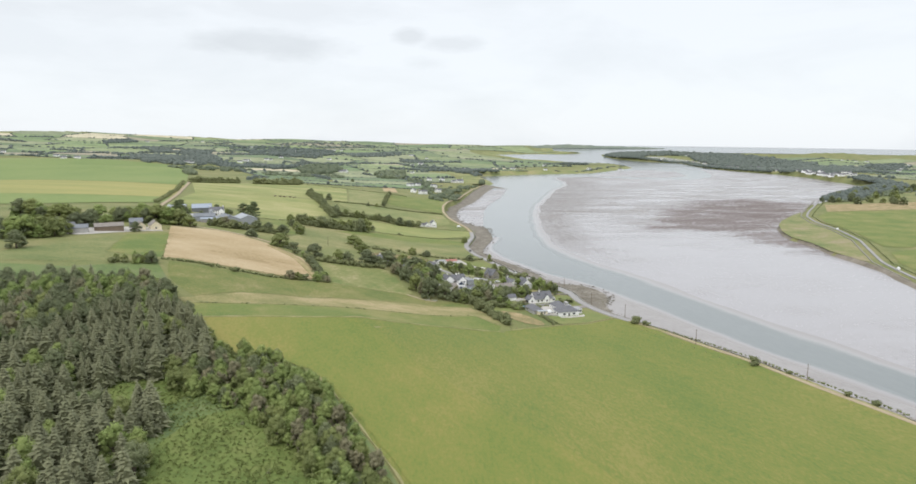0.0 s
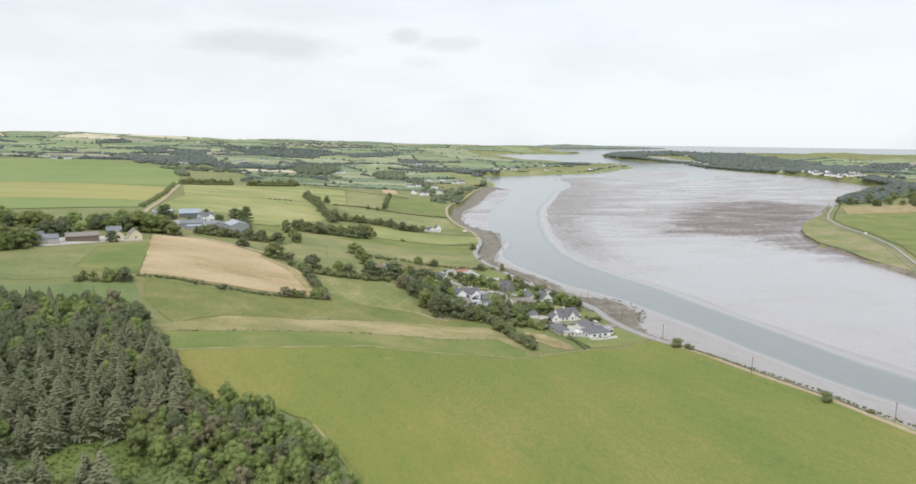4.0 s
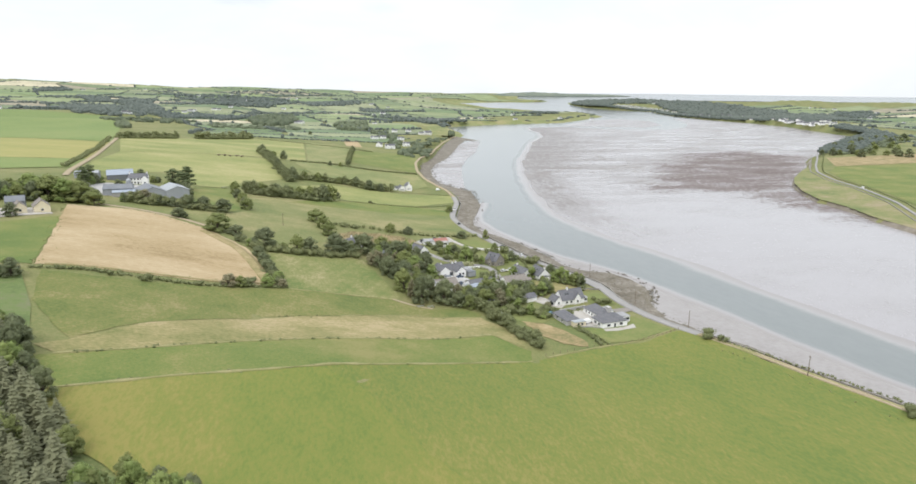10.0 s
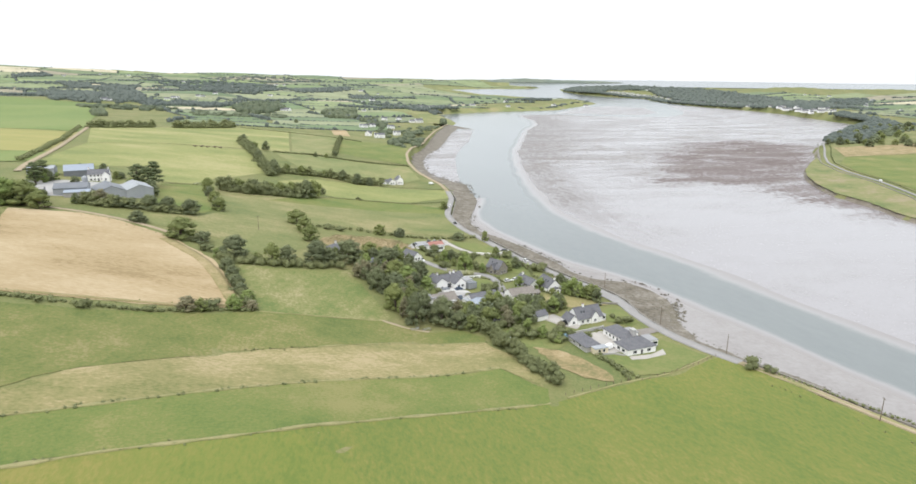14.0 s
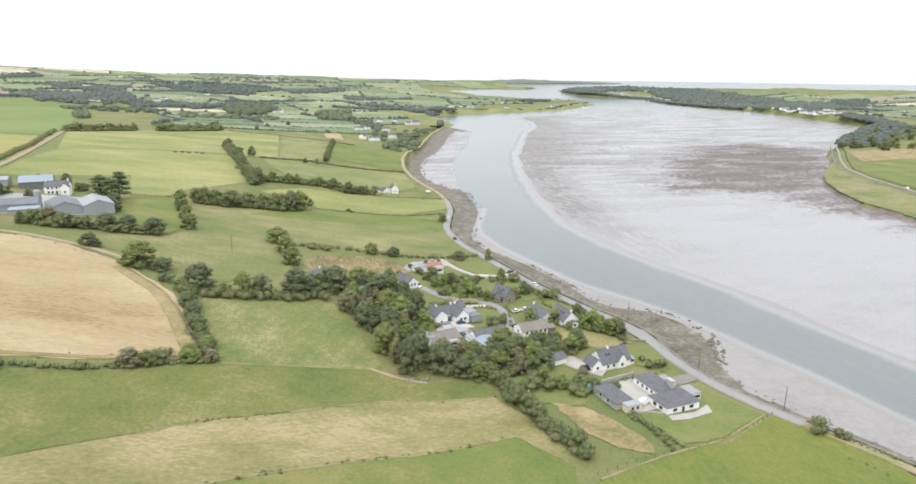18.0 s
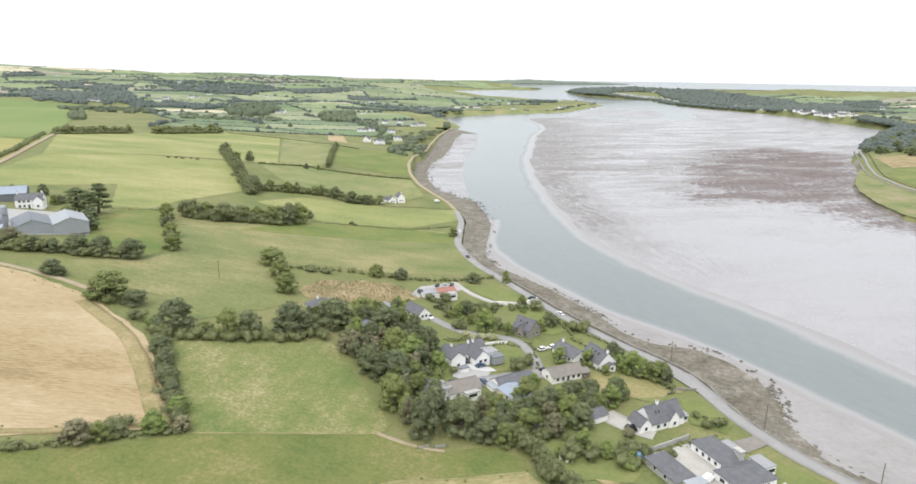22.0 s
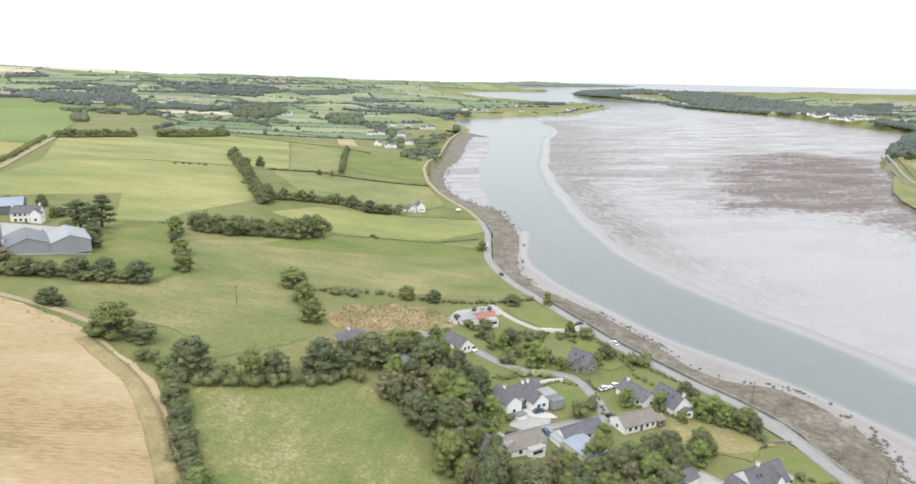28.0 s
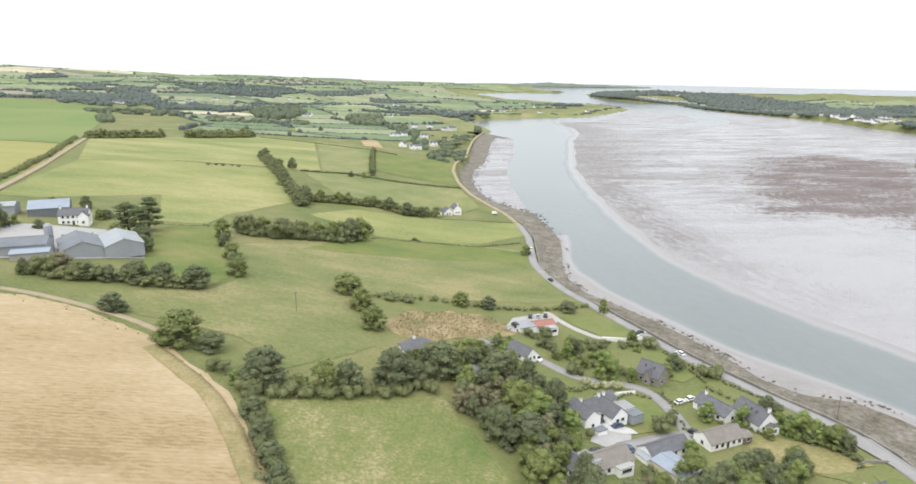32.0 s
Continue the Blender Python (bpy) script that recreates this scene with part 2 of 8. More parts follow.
GRASS_OLD = paint("rough_grass", [(0.108, 0.136, 0.047), (0.148, 0.164, 0.061), (0.180, 0.182, 0.074), (0.250, 0.222, 0.110)], 0.026, 1.0, contrast=0.19, mix_fine=0.4, bump=0.7, stretch=(0.6, 1, 1), turn=-20, rows=(5.0, 25, 0.014))
GRASS_DRY = paint("dry_grass", [(0.15, 0.145, 0.062), (0.225, 0.18, 0.088), (0.29, 0.225, 0.12), (0.35, 0.28, 0.165)], 0.09, 0.7, contrast=0.22, bump=0.9)
GRASS_BIG = paint("meadow_grass", [(0.104, 0.142, 0.034), (0.134, 0.158, 0.038), (0.156, 0.166, 0.042), (0.198, 0.184, 0.056)], 0.012, 0.9, contrast=0.18, mix_fine=0.45, bump=0.8, stretch=(1, 0.45, 1), turn=35, rows=(11.0, 62, 0.018))
GRASS_FRESH = paint("fresh_meadow_grass", [(0.112, 0.148, 0.033), (0.142, 0.165, 0.038), (0.163, 0.171, 0.042), (0.205, 0.185, 0.054)], 0.012, 0.9, contrast=0.18, mix_fine=0.36, bump=0.8, stretch=(1, 0.45, 1), turn=35, rows=(11.0, 62, 0.018))
LAWN = paint("lawn_grass", [(0.108, 0.142, 0.044), (0.148, 0.170, 0.056), (0.190, 0.186, 0.073)], 0.06, 0.7, contrast=0.25)
GRASS_PATCHY = paint("patchy_grass", [(0.106, 0.142, 0.043), (0.146, 0.166, 0.055), (0.190, 0.188, 0.074), (0.295, 0.258, 0.142)], 0.05, 1.0, contrast=0.2, mix_fine=0.45, bump=0.6, rows=(4.0, -70, 0.018))
GRASS_ROUGH = paint("yellowed_grass", [(0.138, 0.147, 0.052), (0.2, 0.186, 0.077), (0.245, 0.212, 0.098), (0.33, 0.27, 0.15)], 0.045, 1.0, contrast=0.2, mix_fine=0.42, bump=0.7, stretch=(0.6, 1, 1), turn=-20)
GRASS_WILD = paint("weedy_pasture", [(0.092, 0.121, 0.034), (0.129, 0.147, 0.044), (0.156, 0.159, 0.053), (0.228, 0.199, 0.090)], 0.035, 0.9, contrast=0.2, mix_fine=0.4, bump=0.8)
STUBBLE = paint("stubble", [(0.239, 0.176, 0.090), (0.317, 0.239, 0.132), (0.350, 0.270, 0.158), (0.405, 0.320, 0.203)], 0.035, 1.1, contrast=0.2, mix_fine=0.4, stretch=(0.3, 1, 1), turn=-18, bump=0.7, rows=(1.4, -8, 0.032))
GRASS_ARABLE = paint("arable_green", [(0.125, 0.172, 0.055), (0.155, 0.2, 0.064), (0.18, 0.21, 0.074)], 0.006, 0.3, contrast=0.22, bump=0.3, stretch=(1, 0.35, 1), turn=20)
BARLEY = paint("ripening_crop", [(0.2, 0.207, 0.07), (0.25, 0.238, 0.083), (0.29, 0.258, 0.1)], 0.015, 0.3, contrast=0.25, stretch=(0.3, 1, 1), turn=30)
SCRUB = paint("scrub_ground", [(0.07, 0.1, 0.041), (0.12, 0.16, 0.054), (0.15, 0.15, 0.086)], 0.06, 0.6, contrast=0.3, bump=0.6)
SEDGE = paint("saltmarsh_grass", [(0.11, 0.14, 0.05), (0.16, 0.175, 0.068), (0.2, 0.19, 0.085), (0.25, 0.21, 0.13)], 0.03, 0.25, contrast=0.2)
ROAD = paint("worn_tarmac", [(0.225, 0.217, 0.21), (0.3, 0.288, 0.275)], 0.15, 2.0, contrast=0.3, bump=0.1, rough=0.85)
GRAVEL = paint("pale_gravel", [(0.33, 0.31, 0.28), (0.42, 0.395, 0.36)], 0.3, 3.0, contrast=0.3, bump=0.2)
DIRT = paint("dirt_track", [(0.26, 0.21, 0.14), (0.36, 0.3, 0.2)], 0.2, 2.0, contrast=0.3)
SHINGLE = paint("shingle_and_weed", [(0.072, 0.06, 0.042), (0.125, 0.108, 0.08), (0.175, 0.155, 0.125), (0.265, 0.24, 0.205)], 0.09, 0.5, contrast=0.26, bump=0.9, rough=0.72, mix_fine=0.45)
SAND = paint("wet_sand", [(0.205, 0.186, 0.176), (0.25, 0.232, 0.222), (0.285, 0.268, 0.26)], 0.05, 0.4, contrast=0.3, rough=0.42, spec=0.45, bump=0.2)
STONE = paint("sea_wall_stone", [(0.16, 0.15, 0.13), (0.28, 0.26, 0.23)], 0.5, 3.0, contrast=0.3)


def mud_surface():
    """Wet tidal mud: pale under a film of water, brown and streaky where it drains, dark red-brown where weed grows, cut by thin creeks."""
    m = bpy.data.materials.new("tidal_mud")
    m.use_nodes = True
    t = m.node_tree
    b = t.nodes["Principled BSDF"]
    geo = t.nodes.new("ShaderNodeNewGeometry")

    def mapped(kind="POINT", **v):
        n = nodes(t, "ShaderNodeMapping", **v)
        n.vector_type = kind
        t.links.new(geo.outputs["Position"], n.inputs[0])
        return n.outputs[0]

    def noise(where, **v):
        n = nodes(t, "ShaderNodeTexNoise", **v)
        t.links.new(where, n.inputs["Vector"])
        return n.outputs["Fac"]

    def reach(value, a, b_, c=0.0, d=1.0):
        n = t.nodes.new("ShaderNodeMapRange")
        for k, q in zip(("From Min", "From Max", "To Min", "To Max"), (a, b_, c, d)):
            n.inputs[k].default_value = q
        t.links.new(value, n.inputs["Value"])
        return n.outputs[0]

    def sum_of(op, a, b_):
        n = nodes(t, "ShaderNodeMath")
        n.operation = op
        for k, q in enumerate((a, b_)):
            if hasattr(q, "links"):
                t.links.new(q, n.inputs[k])
            else:
                n.inputs[k].default_value = q
        return n.outputs[0]

    def blend(factor, a, c):
        n = t.nodes.new("ShaderNodeMix")
        n.data_type = "RGBA"
        t.links.new(factor, n.inputs["Factor"])
        for k, q in (("A", a), ("B", c)):
            if hasattr(q, "links"):
                t.links.new(q, n.inputs[k])
            else:
                n.inputs[k].default_value = (*q, 1)
        return n.outputs["Result"]

    def given(key):
        n = t.nodes.new("ShaderNodeAttribute")
        n.attribute_name = key
        return n.outputs["Fac"]

    split = t.nodes.new("ShaderNodeSeparateXYZ")
    t.links.new(geo.outputs["Position"], split.inputs[0])
    upper = reach(split.outputs["Y"], 620, 1000, 0.08, 1.0)
    streak = noise(mapped(Scale=(0.008, 0.034, 1), Rotation=(0, 0, radians(10))), Scale=1.0, Detail=9.0, Roughness=0.7, Distortion=0.7)
    speckle = noise(mapped(Scale=(0.16, 0.06, 1)), Scale=1.0, Detail=5.0, Roughness=0.8)
    grain = noise(mapped(Scale=(0.42, 0.24, 1)), Scale=1.0, Detail=4.0, Roughness=0.75)
    patch = noise(mapped(Scale=(0.012, 0.016, 1)), Scale=1.0, Detail=6.0, Roughness=0.7)
    brown = sum_of("MULTIPLY", upper, sum_of("ADD", reach(streak, 0.44, 0.62, 0, 0.8), reach(speckle, 0.48, 0.62, 0, 0.5)))
    brown = sum_of("ADD", brown, reach(patch, 0.5, 0.75, 0, 0.35))
    brown = sum_of("ADD", brown, reach(grain, 0.5, 0.68, 0, 0.4))
    brown = sum_of("ADD", brown, sum_of("MULTIPLY", given("drained"), reach(speckle, 0.4, 0.56, 0.25, 1.1)))
    brown = reach(brown, 0.0, 1.25, 0.0, 1.0)
    colour = blend(brown, (0.292, 0.278, 0.282), (0.158, 0.139, 0.129))
    tangle = noise(mapped(Scale=(0.3, 0.11, 1)), Scale=1.0, Detail=4.0, Roughness=0.8)
    drift = noise(mapped(Scale=(0.012, 0.03, 1), Rotation=(0, 0, radians(15))), Scale=1.0, Detail=6.0, Roughness=0.7)
    edge = sum_of("ADD", reach(given("weed_bed"), 0.0, 1.0, -1.5, 0.55), sum_of("ADD", reach(tangle, 0, 1, -2.8, 2.8), reach(drift, 0, 1, -1.9, 1.9)))
    weed = reach(edge, -0.25, 0.35)
    colour = blend(sum_of("MULTIPLY", weed, 0.9), colour, (0.122, 0.092, 0.083))
    creek_where = mapped(Scale=(0.007, 0.016, 1), Rotation=(0, 0, radians(16)))
    bend = nodes(t, "ShaderNodeTexNoise", Scale=2.2, Detail=5.0)
    t.links.new(creek_where, bend.inputs["Vector"])
    swerve = t.nodes.new("ShaderNodeMix")
    swerve.data_type = "VECTOR"
    swerve.inputs["Factor"].default_value = 0.5
    t.links.new(creek_where, swerve.inputs["A"])
    t.links.new(bend.outputs["Color"], swerve.inputs["B"])
    creek = nodes(t, "ShaderNodeTexVoronoi", Scale=1.0)
    creek.feature = "DISTANCE_TO_EDGE"
    t.links.new(swerve.outputs["Result"], creek.inputs["Vector"])
    run = sum_of("MULTIPLY", reach(creek.outputs["Distance"], 0.034, 0.008, 0, 0.9), upper)
    colour = blend(run, colour, (0.15, 0.125, 0.11))
    t.links.new(colour, b.inputs["Base Color"])
    rough = sum_of("ADD", reach(brown, 0, 1, 0.19, 0.48), sum_of("MULTIPLY", weed, 0.3))
    t.links.new(rough, b.inputs["Roughness"])
    t.links.new(reach(weed, 0, 1, 0.5, 0.12), b.inputs["Specular IOR Level"])
    rise = nodes(t, "ShaderNodeBump", Strength=0.12, Distance=0.4)
    t.links.new(grain, rise.inputs["Height"])
    t.links.new(rise.outputs[0], b.inputs["Normal"])
    return m


MUD = mud_surface()
WATER = paint("estuary_water", [(0.132, 0.147, 0.144), (0.168, 0.183, 0.179)], 0.008, 0.25, contrast=0.35, rough=0.18, spec=0.5, bump=0.12, stretch=(1, 0.4, 1), bump_scale=0.2)
# ---- terrain ----
# Heights of the land in metres: x, y, z of hills, field corners and house plots.
RELIEF = [115, 382, 3, 107, 412, 3, 98, 460, 3, 55, 450, 4, 72, 492, 3, 16, 456, 11, 22, 400, 7, 62, 398, 4,
          -40, 399, 21, -53, 452, 25, -6, 482, 16, 16, 556, 10, 56, 528, 4, 86, 569, 2, 6, 689, 10, 42, 798, 5,
          -112, 545, 38, -161, 623, 40, -110, 868, 33, -172, 476, 46, -314, 1025, 46, 54, 1194, 11, 215, 1660, 3,
          -131, 373, 43, -100, 250, 30, -60, 248, 26, 140, 345, 3,
          -77, 290, 31, -19, 309, 25, -7, 300, 21.5, 58, 341, 5, 46, 362, 8, -49, 365, 21, -28, 194, 20, -58, 212, 24, -80, 219, 24, 40, 260, 11]
RELIEF2 = [-40, 100, 14, -130, 120, 20, 120, 60, 4, 200, 150, 3, -250, 250, 45, -500, 700, 56, -700, 1500, 52, -250, 1500, 28,
           100, 900, 6, -60, 1000, 22, 440, 560, 3, 560, 700, 6, 900, 600, 14, 700, 1200, 5, -400, 0, 40, 300, -100, 3, -1500, 2000, 45, 900, 2600, 8,
           150, 3000, 18, -600, 3000, 35, 1700, 1300, 20, 0, -400, 10]


def spline(flat):
    p = np.array(flat, float).reshape(-1, 3)
    n = len(p)
    d = np.hypot(p[:, None, 0] - p[None, :, 0], p[:, None, 1] - p[None, :, 1])
    a = np.zeros((n + 1, n + 1))
    a[:n, :n], a[:n, n], a[n, :n] = -d - 3.0 * np.eye(n), 1, 1
    return p, np.linalg.solve(a, np.r_[p[:, 2], 0])


HILL_P, HILL_W = spline(RELIEF + RELIEF2)


def smooth(a, b, v):
    t = np.clip((v - a) / (b - a), 0, 1)
    return t * t * (3 - 2 * t)


def inside(poly, x, y):
    """Which of the places lie in a polygon."""
    hit = np.zeros(x.shape, bool)
    for (ax, ay), (bx, by) in zip(poly, poly[1:] + poly[:1]):
        cross = (ay > y) != (by > y)
        hit ^= cross & (x < (bx - ax) * (y - ay) / ((by - ay) or 1e-9) + ax)
    return hit


def away(line, x, y, closed=False):
    """Distance of the places from a line of points."""
    best = np.full(x.shape, 1e9)
    for (ax, ay), (bx, by) in zip(line, line[1:] + (line[:1] if closed else [])):
        dx, dy = bx - ax, by - ay
        t = np.clip(((x - ax) * dx + (y - ay) * dy) / (dx * dx + dy * dy + 1e-9), 0, 1)
        best = np.minimum(best, np.hypot(x - ax - t * dx, y - ay - t * dy))
    return best


def rim(x, y):
    """The far rise of land and sea towards the horizon."""
    r, a = np.hypot(x, y - 150), np.degrees(np.arctan2(x, y - 150))
    top = np.interp(a, [-40, -30, -25.5, -20.5, -15.5, -11, -6, -2, 2, 5.5, 9, 12, 20, 60], [150, 152, 152, 138, 128, 120, 114, 110, 101, 94, 91, 87, 87, 87])
    start = np.interp(a, [-10, 6, 12], [1400, 2200, 3300])
    g = np.clip((r - start) / (4780 - start), 0, 1.05)
    return top * g ** np.interp(a, [-8, 8], [1.9, 1.35])


def land(x, y):
    """Height of the dry land."""
    x, y = np.asarray(x, float), np.asarray(y, float)
    z = np.full(x.shape, HILL_W[-1])
    for (px, py, _), w in zip(HILL_P, HILL_W):
        z = z - w * np.hypot(x - px, y - py)
    r = np.hypot(x, y - 150)
    roll = np.sin(x / 210 + 1.3) * np.sin(y / 260) + 0.6 * np.sin(x / 95 - y / 140)
    z = z * (1 - smooth(2200, 4000, r) * 0.75) + 7 * roll * smooth(1000, 2000, r)
    return np.maximum(z, 1.6)
# ---- the land ----
WEST_SHORE = [(262, 40), (232, 130), (205, 219), (198, 239), (191, 258), (182, 290), (166, 325), (157, 348), (147, 367), (140, 380), (135, 391), (132, 404), (130, 416),
              (130, 428), (131, 441), (129, 453), (125, 465), (119, 477), (114, 492), (108, 508), (102, 527), (96, 553), (89, 578), (81, 601), (78, 626),
              (78, 649), (86, 685), (94, 720), (97, 760), (96, 801), (88, 833), (79, 873), (76, 931), (82, 1009), (96, 1082), (121, 1152), (144, 1264),
              (180, 1429), (218, 1571), (241, 1640)]
HEADLAND = [(262, 1700), (272, 1850), (246, 1959), (238, 2070), (300, 2106), (462, 2225), (600, 2269), (722, 2315), (899, 2567), (1067, 2813), (1100, 2900), (1090, 3105),
            (1060, 3323), (990, 3480), (880, 3636), (693, 3849), (615, 3923), (760, 4060), (863, 4150), (1089, 4119), (1240, 4157), (1100, 4401), (1180, 4720)]
EAST_SHORE = [(1330, 4020), (1300, 3896), (1318, 3663), (1415, 3463), (1542, 3301), (1450, 2897), (1392, 2527), (1405, 2238), (1382, 2005), (1328, 1844), (1288, 1699), (1261, 1601), (1250, 1540), (1188, 1454),
              (1078, 1365), (936, 1248), (855, 1176), (788, 1114), (745, 1072), (700, 1018), (640, 938), (590, 889), (543, 838), (512, 797), (479, 738), (460, 690), (456, 645), (440, 592), (434, 545), (427, 508), (410, 462), (380, 380), (365, 250), (350, 40)]
ESTUARY = WEST_SHORE + HEADLAND + [(1180, 4840), (1665, 4725), (2110, 4530), (2560, 4220), (2940, 3900), (3290, 3540), (3620, 3180), (3233, 3061), (2796, 3482), (2175, 3917), (1630, 4183)] + EAST_SHORE


def ground_height(x, y):
    """Height of the ground, on land and under the water."""
    x, y = np.asarray(x, float), np.asarray(y, float)
    wet = inside(ESTUARY, x, y)
    far = np.hypot(x, y - 150) > 1150
    wet[far] |= away(ESTUARY, x[far], y[far], True) < 30
    return np.where(wet, -3.0, land(x, y)) + rim(x, y)


def dry_height(x, y):
    return land(x, y) + rim(x, y)


def sea_height(x, y):
    return rim(x, y)


def mesh_object(name, verts, faces, material, parent=None, smooth_faces=False):
    me = bpy.data.meshes.new(name)
    me.from_pydata([tuple(v) for v in verts], [], [tuple(f) for f in faces])
    me.materials.append(material)
    if smooth_faces:
        me.shade_smooth()
    me.update()
    ob = new(name, me)
    if parent is not None:
        ob.parent = parent
    return ob


def graded(a, b, fine_a, fine_b, fine, coarse):
    """Grid lines from a to b, close together between fine_a and fine_b."""
    out = list(np.arange(fine_a, fine_b + 1e-6, fine))
    v, step = fine_b, fine
    while v < b:
        step = min(coarse, step * 1.12)
        v += step
        out.append(min(v, b))
    v, step = fine_a, fine
    while v > a:
        step = min(coarse, step * 1.12)
        v -= step
        out.insert(0, max(v, a))
    return np.array(out)


gx, gy = graded(-4300, 3700, -320, 690, 6.5, 40.0), graded(-900, 4750, 0, 1000, 6.5, 40.0)
X, Y = np.meshgrid(gx, gy)
keep = np.hypot(X, Y - 150) < np.where(X > 1190, 4420, 4790)
Z = ground_height(X, Y)
w = len(gx)
index = np.arange(X.size).reshape(X.shape)
quads = np.stack([index[:-1, :-1], index[:-1, 1:], index[1:, 1:], index[1:, :-1]], -1)
ok = keep[:-1, :-1] & keep[:-1, 1:] & keep[1:, 1:] & keep[1:, :-1]
ground = mesh_object("ground", np.stack([X, Y, Z], -1).reshape(-1, 3), quads[ok].tolist(), GRASS_FAR, smooth_faces=True)
tagged(ground, "green rolling farmland rising from the shore to far hills", "ground", kind="structure")


def dense(poly, step, closed=True):
    """A polygon's or line's corners with further points between them."""
    out = []
    ends = poly[1:] + (poly[:1] if closed else [])
    for (ax, ay), (bx, by) in zip(poly, ends):
        n = max(1, int(math.hypot(bx - ax, by - ay) / step))
        out += [(ax + (bx - ax) * i / n, ay + (by - ay) * i / n) for i in range(n)]
    return out if closed else out + [poly[-1]]


from mathutils.geometry import delaunay_2d_cdt


def drape(name, poly, material, lift=0.15, step=8.0, height=dry_height, label="", category="field", kind="structure", ripple=0.0):
    """A sheet of the given outline laid over the land."""
    edge = dense(poly, step)
    a = np.array(edge)
    lo, hi = a.min(0), a.max(0)
    px, py = np.meshgrid(np.arange(lo[0] + step / 2, hi[0], step), np.arange(lo[1] + step / 2, hi[1], step))
    px, py = px.ravel(), py.ravel()
    good = inside(edge, px, py) & (away(edge, px, py, True) > step * 0.35)
    pts = [Vector(p) for p in edge] + [Vector((u, v)) for u, v in zip(px[good], py[good])]
    verts, _, faces, *_ = delaunay_2d_cdt(pts, [], [list(range(len(edge)))], 1, 1e-4)
    v = np.array([(p.x, p.y) for p in verts])
    z = height(v[:, 0], v[:, 1]) + lift
    if ripple:
        z = z + ripple * np.sin(v[:, 0] / 9.0 + np.sin(v[:, 1] / 14.0) * 2) * np.sin(v[:, 1] / 11.0)
    ob = mesh_object(name, np.column_stack([v, z]), faces, material, smooth_faces=True)
    return tagged(ob, label, category, kind=kind)


def ribbon(name, line, width, material, lift=0.3, step=5.0, height=dry_height, label="", category="road", kind="structure", wander=0.0):
    """A road or strip of the given width along a line."""
    c = np.array(dense(line, step, False))
    for _ in range(3):
        c[1:-1] = (c[:-2] + 2 * c[1:-1] + c[2:]) / 4
    d = np.gradient(c, axis=0)
    d /= np.linalg.norm(d, axis=1)[:, None] + 1e-9
    side = np.stack([-d[:, 1], d[:, 0]], 1)
    wd = width / 2 * (1 + wander * np.sin(np.arange(len(c)) * 0.9) * np.sin(np.arange(len(c)) * 0.37))[:, None]
    cols = [c + side * wd * k for k in (-1, -0.33, 0.33, 1)]
    z0 = height(c[:, 0], c[:, 1]) + lift
    verts, faces, n = [], [], len(c)
    for k, col in enumerate(cols):
        z = np.maximum(z0, height(col[:, 0], col[:, 1]) + lift)
        verts += [(p[0], p[1], q + (0.05 if k in (1, 2) else 0)) for p, q in zip(col, z)]
    for k in range(3):
        faces += [(k * n + i, (k + 1) * n + i, (k + 1) * n + i + 1, k * n + i + 1) for i in range(n - 1)]
    verts += [(p[0], p[1], q - 0.6) for p, q in zip(cols[0], z0)] + [(p[0], p[1], q - 0.6) for p, q in zip(cols[3], z0)]
    faces += [(4 * n + i, i, i + 1, 4 * n + i + 1) for i in range(n - 1)] + [(3 * n + i, 5 * n + i, 5 * n + i + 1, 3 * n + i + 1) for i in range(n - 1)]
    return tagged(mesh_object(name, verts, faces, material, smooth_faces=True), label, category, kind=kind)


# water and the tidal flats
drape("water", ESTUARY, WATER, 0.0, 45.0, sea_height, "calm grey-green tidal river opening to the sea", "water")
MUDFLAT = [(430, 30), (322, 40), (292, 130), (264, 225), (250, 275), (243, 305), (234, 335), (225, 376), (214, 420), (208, 460), (199, 509), (184, 552), (171, 615), (167, 670), (185, 806), (213, 950), (249, 1099), (290, 1220),
           (375, 1480), (447, 1644), (484, 1792), (496, 1938), (520, 2030), (646, 2060), (747, 1960), (909, 1896), (1044, 2030), (1138, 2193), (1180, 2300), (1341, 2698),
           (1420, 2520), (1405, 2238), (1385, 2000), (1335, 1840), (1295, 1700), (1268, 1600), (1258, 1540), (1192, 1448), (1083, 1358), (942, 1240), (861, 1168), (794, 1106), (752, 1066), (708, 1012), (648, 930), (598, 881), (551, 830), (520, 789), (487, 730), (468, 685), (464, 640), (448, 588), (441, 545), (434, 506), (418, 458), (390, 380), (375, 250), (365, 40)]
flat = drape("mudflat", MUDFLAT, MUD, 0.06, 17.0, sea_height, "wide wet grey-brown mudflat with dark weed and creeks", "mudflat", ripple=0.03)
WEED_BED = [(400, 905), (440, 985), (518, 1100), (610, 1185), (700, 1215), (775, 1150), (712, 1030), (640, 937), (560, 850), (520, 800), (484, 735), (466, 660), (430, 610), (432, 690), (436, 765), (396, 770), (350, 790), (370, 850)]
flat_co = np.empty(len(flat.data.vertices) * 3)
flat.data.vertices.foreach_get("co", flat_co)
fx, fy = flat_co[0::3], flat_co[1::3]
reach_in = away(WEED_BED, fx, fy, True) * np.where(inside(WEED_BED, fx, fy), 1, -1)
channel = away(MUDFLAT[10:24], fx, fy)
